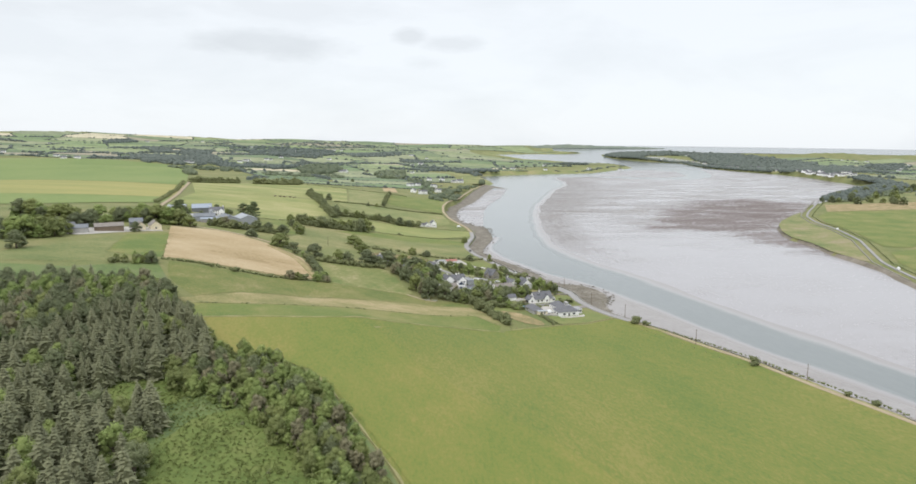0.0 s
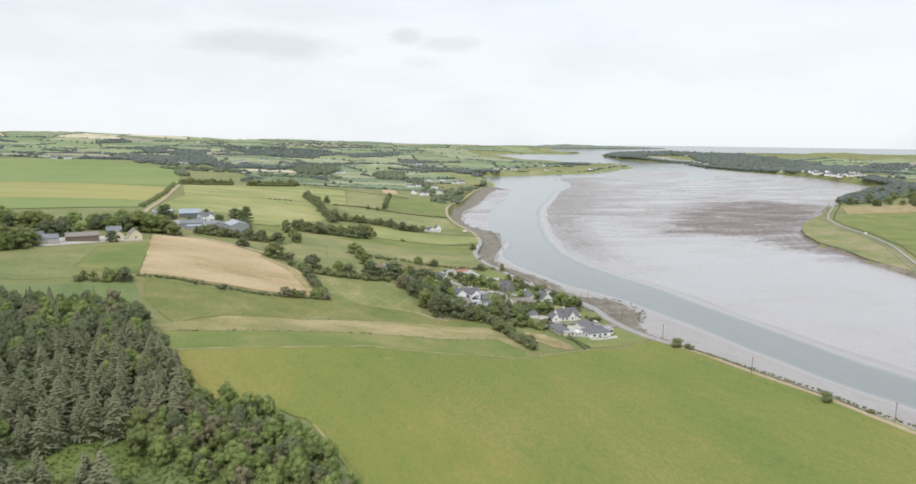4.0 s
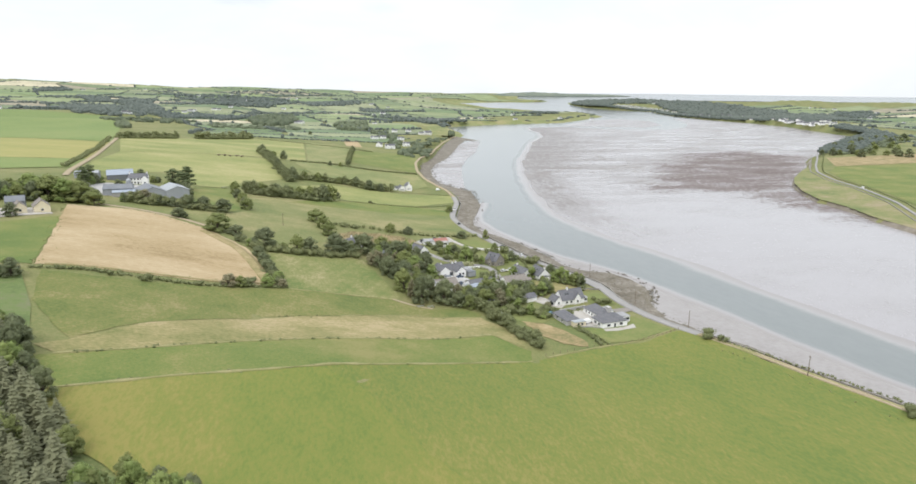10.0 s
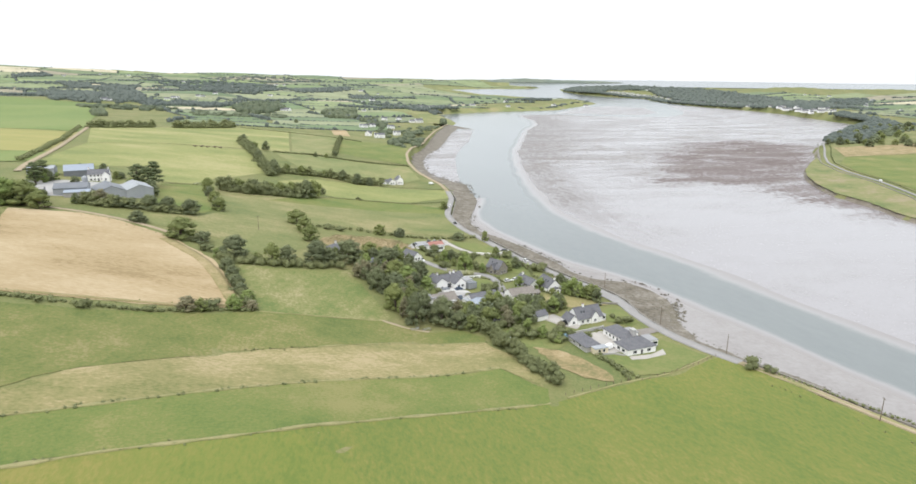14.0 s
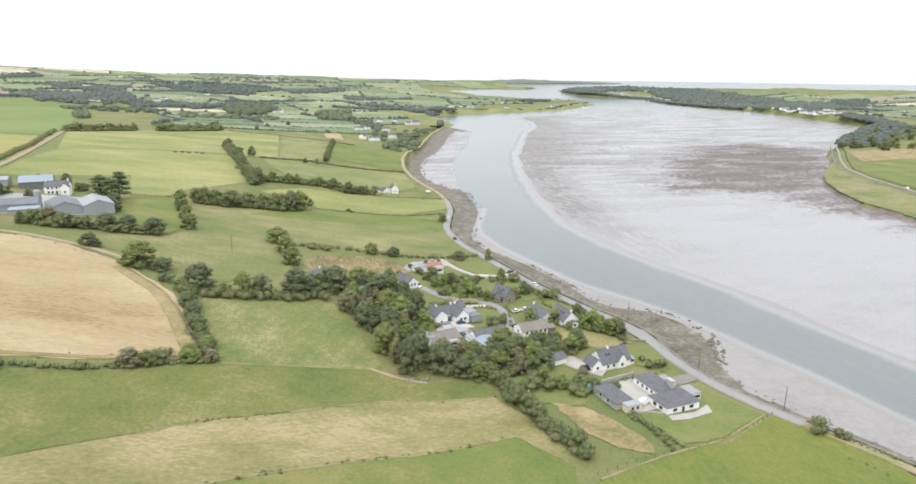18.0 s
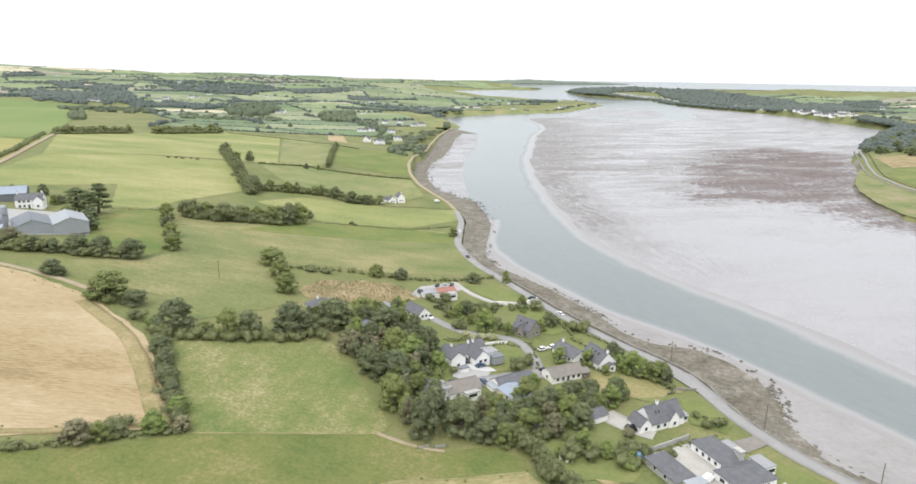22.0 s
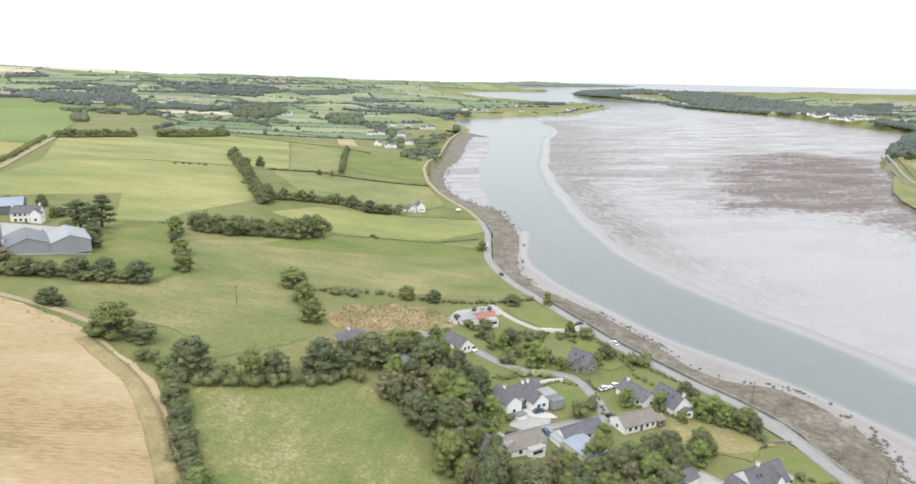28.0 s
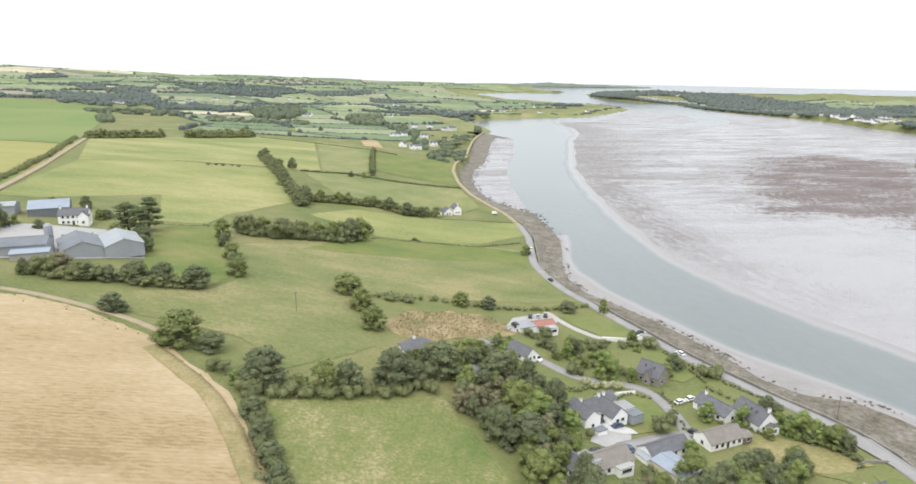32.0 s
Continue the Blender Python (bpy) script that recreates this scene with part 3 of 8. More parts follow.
for key, value in (("weed_bed", np.clip(0.74 + reach_in / 120, 0, 1)), ("drained", np.exp(-((channel - 26) / np.where(fy > 1000, 70, 26)) ** 2) * np.clip((fy - 520) / 200, 0, 1))):
    flat.data.attributes.new(key, "FLOAT", "POINT").data.foreach_set("value", value.astype(np.float32))
drape("mudbank", [(107, 800), (91, 853), (87, 920), (93, 994), (112, 1083), (143, 1192), (184, 1331), (222, 1474), (262, 1530), (266, 1490), (216, 1275), (180, 1162), (150, 1045), (129, 914), (118, 834)],
      MUD, 0.12, 14.0, sea_height, "pale wet mudbank inside the river bend", "mudflat")
drape("sandbank", [(655, 2110), (880, 1990), (1010, 2130), (1120, 2450), (1060, 2620), (900, 2500), (760, 2280)], MUD, 0.12, 30.0, sea_height, "low mudbank in the far channel", "mudflat")


def foreshore(name, top, foot, material, label, top_z=1.7, foot_z=-0.25):
    """The beach between the sea wall and the water."""
    n = 140
    rows = []
    for line in (top, foot):
        a = np.array(line, float)
        s = np.arange(len(a), dtype=float) if len(top) == len(foot) else np.r_[0, np.cumsum(np.linalg.norm(np.diff(a, axis=0), axis=1))]
        u = np.linspace(0, s[-1], n)
        rows.append(np.stack([np.interp(u, s, a[:, 0]), np.interp(u, s, a[:, 1])], 1))
    verts, faces, m = [], [], 7
    for k in range(m):
        f = k / (m - 1)
        p = rows[0] * (1 - f) + rows[1] * f
        z = top_z * (1 - f) ** 1.5 + foot_z * f
        verts += [(q[0], q[1], z + 0.12 * math.sin(i * 1.7 + k * 2.1) * math.sin(i * 0.6) * (1 - f)) for i, q in enumerate(p)]
    for k in range(m - 1):
        faces += [(k * n + i, k * n + i + 1, (k + 1) * n + i + 1, (k + 1) * n + i) for i in range(n - 1)]
    return tagged(mesh_object(name, verts, faces, material, smooth_faces=True), label, "beach", kind="structure")


NEAR_SHORE = WEST_SHORE[:28]
NEAR_WATER = [(282, 50), (250, 140), (226, 219), (217, 246), (209, 274), (197, 304), (189, 328), (183, 355), (175, 388), (170, 413), (159, 438), (159, 458), (152, 474), (140, 496), (128, 512), (121, 533), (113, 558), (104, 592), (98, 625), (96, 655), (105, 683), (110, 702), (119, 735)]
MID_SHORE = WEST_SHORE[27:40]
MID_WATER = [(114, 725), (123, 775), (128, 815), (114, 848), (101, 875), (101, 931), (108, 1009), (124, 1078), (156, 1165), (188, 1285), (216, 1400), (250, 1540), (285, 1495)]
foreshore("beach", NEAR_SHORE, NEAR_WATER, SAND, "strip of pale wet sand and mud below the sea wall", 0.7, 0.02)
foreshore("beach", MID_SHORE, MID_WATER, SHINGLE, "brown shingle beach with weed round the bend")


def margin_of(name, line, dry, wet, label):
    """Where mud passes softly into water: a strip with its depth across it."""
    c = np.array(dense(line, 7, False))
    for _ in range(6):
        c[1:-1] = (c[:-2] + 2 * c[1:-1] + c[2:]) / 4
    g = np.gradient(c, axis=0)
    g /= np.linalg.norm(g, axis=1)[:, None] + 1e-9
    side = np.stack([-g[:, 1], g[:, 0]], 1)
    wob = 1 + 0.25 * np.sin(np.arange(len(c)) * 0.5) * np.sin(np.arange(len(c)) * 0.17 + 1)
    n, verts, depth = len(c), [], []
    for k in range(7):
        f = k / 6
        p = c + side * ((f * wet - (1 - f) * dry) * wob)[:, None]
        verts += [(x, y, z + (-0.1 if k in (0, 6) else 0.12)) for (x, y), z in zip(p, sea_height(p[:, 0], p[:, 1]))]
        depth += [f] * n
    faces = [(k * n + i, (k + 1) * n + i, (k + 1) * n + i + 1, k * n + i + 1) for k in range(6) for i in range(n - 1)]
    ob = mesh_object(name, verts, faces, SHALLOWS, smooth_faces=True)
    ob.data.attributes.new("depth", "FLOAT", "POINT").data.foreach_set("value", np.array(depth, np.float32))
    return tagged(ob, label, "water margin", kind="structure")


SHALLOWS = paint("shallow_margin", [(0.235, 0.215, 0.206), (0.262, 0.252, 0.247), (0.155, 0.170, 0.166)], 0.03, 0.3, contrast=0.5, rough=0.24, spec=0.5, bump=0.08, mix_fine=0.3)
st = SHALLOWS.node_tree
ramp_in = next(n for n in st.nodes if n.bl_idname == "ShaderNodeValToRGB").inputs[0]
deep = st.nodes.new("ShaderNodeAttribute")
deep.attribute_name = "depth"
join = nodes(st, "ShaderNodeMath")
join.operation = "MULTIPLY_ADD"
join.inputs[1].default_value = 0.6
st.links.new(ramp_in.links[0].from_socket, join.inputs[0])
tilt = nodes(st, "ShaderNodeMath")
tilt.operation = "SUBTRACT"
tilt.inputs[1].default_value = 0.3
st.links.new(deep.outputs["Fac"], tilt.inputs[0])
st.links.new(tilt.outputs[0], join.inputs[2])
st.links.new(join.outputs[0], ramp_in)
margin_of("shallows", MUDFLAT[1:24], 10, 11, "pale shallow margin of the mudflat")
margin_of("shallows", list(reversed(NEAR_WATER)), 3, 9, "pale shallows below the beach")


def shore_strip(line, landward, seaward, material, label):
    """A sloping bank where the land meets the flats."""
    c = np.array(dense(line, 12, False))
    for _ in range(2):
        c[1:-1] = (c[:-2] + 2 * c[1:-1] + c[2:]) / 4
    g = np.gradient(c, axis=0)
    g /= np.linalg.norm(g, axis=1)[:, None] + 1e-9
    side = np.stack([-g[:, 1], g[:, 0]], 1)
    wob = (1 + 0.35 * np.sin(np.arange(len(c)) * 1.1) * np.sin(np.arange(len(c)) * 0.31))[:, None]
    rows = [c + side * landward, c + side * landward * 0.3, c - side * seaward * 0.45 * wob, c - side * seaward * wob]
    zs = [dry_height(*rows[0].T) + 0.1, dry_height(*rows[1].T) + 0.2, sea_height(*rows[2].T) + 0.45, sea_height(*rows[3].T) - 0.3]
    n = len(c)
    faces = [(k * n + i, (k + 1) * n + i, (k + 1) * n + i + 1, k * n + i + 1) for k in range(3) for i in range(n - 1)]
    ob = mesh_object("shore_bank", np.concatenate([np.column_stack([r, z]) for r, z in zip(rows, zs)]), faces, material, smooth_faces=True)
    return tagged(ob, label, "shore", kind="structure")


MARSH_EDGE = paint("weedy_mud_bank", [(0.1, 0.085, 0.06), (0.17, 0.145, 0.11), (0.25, 0.225, 0.19)], 0.05, 0.3, contrast=0.35, rough=0.65, bump=0.6)
NECK = EAST_SHORE.index((700, 1018))
shore_strip(EAST_SHORE[NECK:], 3, 4, MARSH_EDGE, "dark weedy mud bank along the saltmarsh")
shore_strip(EAST_SHORE[:NECK + 1], 80, 4, GRASS_FAR, "scrubby green bank below the far village")
shore_strip(WEST_SHORE[-1:] + HEADLAND, 80, 8, GRASS, "low grassy shore round the far spit")


# fields, one by one, their edges never quite straight
edge_rng = np.random.default_rng(21)


def field(poly, material, label, lift=0.15, step=8.0):
    ragged = [(x + edge_rng.normal(0, 0.35), y + edge_rng.normal(0, 0.35)) for x, y in dense(poly, max(3.0, step * 0.45))]
    return drape("field", ragged, material, lift, step, dry_height, label, "field")


field([(4, 120), (70, 60), (232, 100), (200, 222), (186, 262), (176, 290), (160, 322), (148, 352), (138, 372), (112, 358), (97, 356), (64, 345), (59, 342.6), (35, 332.7), (8, 321), (-20, 305.5), (-41, 301), (-60, 296.5), (-77, 290), (-87, 287.4), (-104, 282), (-90, 262), (-46, 258), (-32, 240), (-25, 227.5), (-15, 206), (-7, 188), (2, 167)],
      GRASS_BIG, "large open meadow of olive-green grass beside the shore road", 0.1, 12)
field([(-20, 304.5), (-10, 296), (-2, 284), (6, 267), (20, 247), (32, 227), (42, 212), (55, 196), (67, 172), (60, 140), (30, 122), (6, 122), (4, 167), (-5, 188), (-13, 206), (-23, 227), (-33, 241), (-47, 248), (-63, 251), (-79, 263), (-91, 283), (-87, 286.4), (-77, 289), (-60, 295.5), (-41, 300)],
      GRASS_FRESH, "brighter green half of the meadow beside the wood", 0.22, 9)
field([(-87, 288), (-77, 290.7), (-60, 297), (-41, 301.7), (-20, 306), (8, 321.6), (35, 333.3), (59, 343.2), (60, 352), (47, 365), (20, 355), (-10, 344.6), (-46, 328.5), (-61, 321.5), (-81, 312), (-98, 306.4), (-112, 302), (-103, 283)], GRASS_LUSH, "narrow strip of fresh green grass", 0.14)
field([(-98, 307), (-81, 312.7), (-61, 322), (-46, 329), (-10, 345.3), (20, 355.7), (47, 366), (60, 353), (61, 368), (56, 379), (48, 393.6), (14, 389.8), (-17, 375.6), (-46, 366), (-67, 348.5), (-83, 336), (-98, 317), (-106, 312)], GRASS_ROUGH, "strip of rough yellowed grass", 0.14)
field([(-98, 317.5), (-83, 336.7), (-67, 349.3), (-46, 366.8), (-17, 376.2), (14, 390.3), (48, 394.2), (50, 400), (42, 408), (26, 406), (16, 408), (10, 412), (-40, 402), (-67, 390), (-95, 380), (-128, 372), (-120, 345)], GRASS_WILD, "sloping strip of weedy green pasture", 0.14)
field([(-56, 451), (-55, 455), (-31, 461), (-5, 470), (2, 447.6), (12, 417.6), (9, 412.5), (-12, 408), (-40, 402.5), (-43, 407)], GRASS_PATCHY, "small square paddock of patchy grass", 0.16)
field([(-133, 378), (-171, 506), (-138, 507), (-117, 499), (-91, 483), (-66, 457), (-50, 418), (-44, 405), (-72, 395), (-101, 388), (-119, 384)], STUBBLE, "straw-coloured mown stubble field", 0.16)
field([(-167, 386), (-181, 447), (-161, 473), (-134, 378), (-147, 377)], GRASS_LUSH, "small bright green field beside the stubble", 0.14)
field([(-201, 405), (-187, 433), (-181, 446), (-168, 386), (-159, 363), (-174, 356), (-230, 350)], GRASS_OLD, "sloping yellow-green field", 0.13)
field([(-133, 635), (-109, 652), (-83, 551), (-89, 535), (-110, 528), (-128, 597)], GRASS_LUSH, "dark green paddock by the barns", 0.14)
field([(-91, 615), (-37, 667), (6, 686), (46, 685), (75, 675), (72, 648), (78, 605), (84, 584), (17, 573), (-16, 571), (-37, 545), (-25, 503), (-33, 492), (-54, 474), (-69, 493), (-93, 499), (-116, 502), (-126, 509), (-109, 521), (-86, 533), (-78, 556)], GRASS_OLD, "broad pasture of mown yellow-green grass", 0.14)
field([(-37, 668), (6, 687), (46, 686), (75, 676), (73, 652), (0, 640), (-60, 625)], GRASS_LUSH, "greener band of pasture below a hedge", 0.2)
field([(-19, 687), (-63, 725), (-33, 762), (28, 766), (92, 766), (88, 726), (47, 692), (6, 688)], GRASS_PALE, "grass field beside the white cottage", 0.14)
field([(-235, 687), (-246, 758), (-255, 853), (-193, 886), (-107, 876), (-82, 805), (-72, 767), (-109, 689), (-113, 654), (-136, 647), (-157, 727), (-185, 705), (-212, 685)], GRASS_PALE, "light green field behind the farm", 0.14)
field([(-255, 853), (-317, 1045), (-247, 1146), (-167, 1252), (-90, 1230), (-64, 903), (-109, 890), (-193, 886)], GRASS_PALE, "pale pasture on the slope", 0.3, 14)
field([(-88, 1258), (-10, 1189), (-15, 953), (-25, 934), (-62, 903)], GRASS, "green field divided by hedges", 0.3, 14)
field([(-5, 1143), (83, 1132), (86, 1038), (69, 910), (11, 946), (-12, 967)], GRASS_LUSH, "bright green field above the shore road", 0.3, 14)
field([(-81, 892), (-40, 919), (10, 909), (68, 898), (74, 822), (28, 773), (3, 800), (-46, 805)], GRASS, "long green field running to the bend", 0.3, 14)
field([(-27, 1400), (0, 1390), (8, 1223), (-19, 1235)], STUBBLE, "small cut straw field", 0.4, 14)
field([(-21, 524), (-19, 533), (-14, 538), (-12, 545), (-4, 549), (3, 551), (8, 555), (17, 554), (24, 556), (29, 549), (35, 545), (36, 537), (30, 531), (22, 529), (15, 523), (6, 521), (0, 516), (-9, 514), (-16, 515)], GRASS_DRY, "plot of tall dry golden grass", 0.16, 6)
field([(-300, 964), (-411, 1335), (-432, 1450), (-560, 1860), (-640, 2040), (-802, 2050), (-1000, 2120), (-1130, 1970), (-980, 1480), (-760, 1150), (-600, 900), (-494, 972), (-401, 978)], GRASS_ARABLE, "wide green arable field", 0.6, 22)
field([(-600, 898), (-494, 970), (-401, 976), (-301, 962), (-256, 768), (-364, 736), (-414, 719), (-600, 640)], BARLEY, "band of yellowing barley", 0.5, 20)
field([(-600, 638), (-414, 718), (-364, 735), (-256, 767), (-243, 700), (-340, 610), (-520, 560)], GRASS_ARABLE, "green crop field by the farm track", 0.5, 20)
field([(672, 925), (850, 930), (780, 830), (533, 600), (512, 614), (528, 650), (562, 733), (585, 808), (618, 872)], GRASS_LUSH, "green field across the estuary", 0.3, 16)
field([(492, 580), (620, 620), (640, 560), (438, 466), (460, 530)], GRASS_LUSH, "green field beside the far shore road", 0.3, 16)
field([(742, 1031), (920, 1040), (850, 931), (674, 930)], GRASS_DRY, "pale dry field across the estuary", 0.3, 16)
field([(634, 934), (586, 886), (540, 836), (510, 796), (478, 738), (460, 690), (456, 648), (441, 594), (436, 548), (440, 540), (468, 590), (508, 658), (541, 739), (564, 814), (597, 882)], SEDGE, "strip of yellow-green saltmarsh", 0.3, 10)
field([(89, 378), (96, 368), (97, 359), (112, 361), (134, 372), (126, 388), (113, 396), (119, 384)], LAWN, "mown lawn round the bungalow", 0.2, 5)
field([(67, 389), (77, 385), (84, 375), (89, 361), (87, 356), (77, 360), (70, 371)], GRASS_DRY, "small plot of dry orange-brown grass", 0.2, 5)
field([(61, 561), (80, 562), (90, 549), (93, 540), (86, 535), (74, 539), (65, 552)], LAWN, "oval green lawn", 0.2, 5)
field([(85, 526), (94, 524), (95, 513), (97, 498), (89, 493), (79, 499)], LAWN, "lawn beside the stone house", 0.2, 5)
field([(59, 480), (68, 480), (70, 468), (68, 462), (54, 458), (60, 470)], LAWN, "small green garden lawn", 0.2, 5)
field([(90, 454), (101, 447), (111, 433), (105, 428), (95, 435), (83, 441)], GRASS_OLD, "rough garden grass above the road", 0.2, 5)
field([(114, 431), (122, 427), (123, 411), (117, 407), (109, 414)], LAWN, "front lawn by the shore road", 0.2, 5)
field([(92, 455), (104, 449), (116, 440), (119, 435), (103, 432), (88, 436), (86, 448)], GRASS_ROUGH, "rough yellowed bank of garden grass", 0.24, 4)
drape("apron", [(42, 461), (46, 458.5), (50, 457.5), (55, 458), (54, 460.5), (50, 462.5), (47, 464)], CONCRETE_PALE, 0.36, 2, label="bright concrete apron before the white house", category="driveway")
field([(25, 475), (40, 488), (48, 470), (44, 452), (30, 455)], LAWN, "garden grass behind the white house", 0.18, 5)
field([(50, 405), (60, 412), (72, 405), (82, 392), (76, 386), (60, 390)], LAWN, "garden lawn with two white ornaments", 0.18, 5)


# roads and tracks
def inland(line, d):
    a = np.array(line, float)
    g = np.gradient(a, axis=0)
    g /= np.linalg.norm(g, axis=1)[:, None]
    return [tuple(p) for p in a + np.stack([-g[:, 1], g[:, 0]], 1) * d]


SHORE_ROAD = inland(WEST_SHORE[:40], 4.0)
ribbon("road", SHORE_ROAD[:9], 3.0, DIRT, 0.3, 5, label="narrow rough road behind a bank along the meadow", category="road")
ribbon("road", SHORE_ROAD[8:29], 5.0, ROAD, 0.35, 5, label="narrow worn grey tarmac road along the sea wall", category="road")
ribbon("road", SHORE_ROAD[28:], 3.6, DIRT, 0.35, 5, label="narrow sandy road round the bend", category="road")
ribbon("road", [(820, 1140), (777, 1098), (718, 1022), (655, 945), (605, 878), (572, 810), (549, 735), (516, 653), (476, 585), (447, 535), (434, 500), (421, 462), (382, 250)], 2.8, ROAD, 0.7, 8, label="pale worn road along the far shore", category="road")
ribbon("track", [(-225, 640), (-236, 677), (-263, 810), (-315, 1027), (-330, 1080)], 4.5, DIRT, 0.6, 8, label="straight sandy farm track", category="track")
ribbon("track", [(-180, 520), (-136, 509), (-117, 502), (-103, 496), (-92, 489)], 2.4, DIRT, 0.3, 4, label="dirt lane along the top of the stubble field", category="track")
ribbon("track", [(8, 412.5), (13, 410), (19, 407.6), (27, 406)], 1.4, DIRT, 0.3, 2, label="bare earth track worn along the paddock corner", category="track", wander=0.5)
ribbon("lane", [(16, 523), (20, 519), (37, 510), (45, 498), (52, 493), (64, 492), (72, 489), (73, 478), (73, 465), (71, 456)], 4.5, ROAD, 0.28, 3, label="narrow tarmac lane between the gardens", category="road")
ribbon("driveway", [(71, 456), (59, 454), (46, 449)], 7, ROAD, 0.3, 3, label="short tarmac drive", category="driveway")
ribbon("driveway", [(57, 566), (63, 549), (72, 536), (86, 533), (97, 541)], 3.2, GRAVEL, 0.3, 3, label="curved pale concrete drive", category="driveway")
ribbon("driveway", [(84, 424), (88, 416), (95, 410)], 8, GRAVEL, 0.25, 3, label="gravel parking yard beside the dormer house", category="driveway")
# ---- plants ----
BARK = paint("bark", [(0.07, 0.055, 0.04), (0.14, 0.115, 0.09)], 2.0, 8.0, contrast=0.3, local=True)
LEAF_OAK = leaves("broad_leaves", (0.136, 0.158, 0.090), (0.240, 0.264, 0.138))
LEAF_MID = leaves("sycamore_leaves", (0.172, 0.202, 0.078), (0.284, 0.312, 0.118))
LEAF_LIGHT = leaves("light_leaves", (0.189, 0.251, 0.083), (0.300, 0.349, 0.123))
LEAF_HEDGE = leaves("hedge_leaves", (0.16, 0.18, 0.09), (0.268, 0.284, 0.134))
LEAF_SPRUCE = leaves("spruce_needles", (0.172, 0.181, 0.104), (0.262, 0.268, 0.158))
LEAF_PINE = leaves("pine_needles", (0.102, 0.130, 0.063), (0.224, 0.257, 0.124))
# bluer and greyer than the nearer leaves: distance haze put into the colour
LEAF_FAR = leaves("hazed_leaves", (0.112, 0.136, 0.122), (0.178, 0.204, 0.174))
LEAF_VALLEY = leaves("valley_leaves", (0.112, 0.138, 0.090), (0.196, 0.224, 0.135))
LEAF_RUST = leaves("rusty_leaves", (0.205, 0.195, 0.118), (0.31, 0.285, 0.172))
LEAF_PALE = leaves("pale_blossom", (0.4, 0.4, 0.22), (0.6, 0.6, 0.4))
rng = np.random.default_rng(7)


def clumps(at, out, size, flat=0.35):
    """Small bent sprays of leaves: corners and faces for one spray at each place, facing outwards."""
    n = len(at)
    nrm = out + rng.normal(0, flat, (n, 3))
    nrm /= np.linalg.norm(nrm, axis=1)[:, None] + 1e-9
    u = np.cross(nrm, rng.normal(0, 1, (n, 3)))
    u /= np.linalg.norm(u, axis=1)[:, None] + 1e-9
    v = np.cross(nrm, u)
    s = (size * rng.uniform(0.6, 1.3, n))[:, None]
    k = rng.uniform(0.5, 1.0, (n, 1))
    p = np.stack([at - u * s * 0.5 - nrm * s * 0.15, at - v * s * 0.5 * k + nrm * s * 0.1, at + u * s * 0.5 - nrm * s * 0.15, at + v * s * 0.5 * k + nrm * s * 0.1], 1).reshape(-1, 3)
    i = np.arange(n)[:, None] * 4
    return p, np.concatenate([i + [0, 1, 3], i + [1, 2, 3]])


def lump(c, r, sides=7, rings=4):
    """A rough rounded core, so that no daylight shows through the middle of a crown."""
    pts = [(c[0], c[1], c[2] - r[2])]
    for k in range(1, rings):
        a = math.pi * k / rings
        for j in range(sides):
            b, w = 2 * math.pi * (j + 0.5 * k) / sides, rng.uniform(0.85, 1.12)
            pts.append((c[0] + r[0] * math.sin(a) * math.cos(b) * w, c[1] + r[1] * math.sin(a) * math.sin(b) * w, c[2] - r[2] * math.cos(a) * w))
    pts.append((c[0], c[1], c[2] + r[2]))
    f = [(0, 1 + (j + 1) % sides, 1 + j) for j in range(sides)]
    for k in range(rings - 2):
        a, b = 1 + k * sides, 1 + (k + 1) * sides
        for j in range(sides):
            f += [(a + j, a + (j + 1) % sides, b + j), (a + (j + 1) % sides, b + (j + 1) % sides, b + j)]
    a, e = 1 + (rings - 2) * sides, len(pts) - 1
    return np.array(pts), np.array(f + [(a + j, a + (j + 1) % sides, e) for j in range(sides)])


def gather(pieces):
    """Joins several (corners, faces) into one."""
    vs, fs, n = [], [], 0
    for v, f in pieces:
        vs.append(v)
        fs.append(f + n)
        n += len(v)
    return np.concatenate(vs), np.concatenate(fs)


def fast_mesh(name, v, f, material):
    me = bpy.data.meshes.new(name)
    me.vertices.add(len(v))
    me.vertices.foreach_set("co", np.asarray(v, np.float32).ravel())
    me.loops.add(len(f) * 3)
    me.loops.foreach_set("vertex_index", np.asarray(f, np.int32).ravel())
    me.polygons.add(len(f))
    me.polygons.foreach_set("loop_start", np.arange(len(f), dtype=np.int32) * 3)
    me.update(calc_edges=True)
    me.materials.append(material)
    return me


def sprays_on(lobes, n, size, low=-0.5, up=0.0):
    """Leaf sprays over a group of rounded lobes."""
    lobes = np.array(lobes, float)
    area = lobes[:, 3] * lobes[:, 4] + lobes[:, 3] * lobes[:, 5]
    pick = rng.choice(len(lobes), n, p=area / area.sum())
    d = rng.normal(0, 1, (n, 3))
    d[:, 2] = np.where(d[:, 2] < low, -d[:, 2], d[:, 2])
    d[:, 2] += up
    d /= np.linalg.norm(d, axis=1)[:, None]
    at = lobes[pick, :3] + d * lobes[pick, 3:] * rng.uniform(0.8, 1.2, (n, 1))
    return clumps(at, d, np.full(n, size))


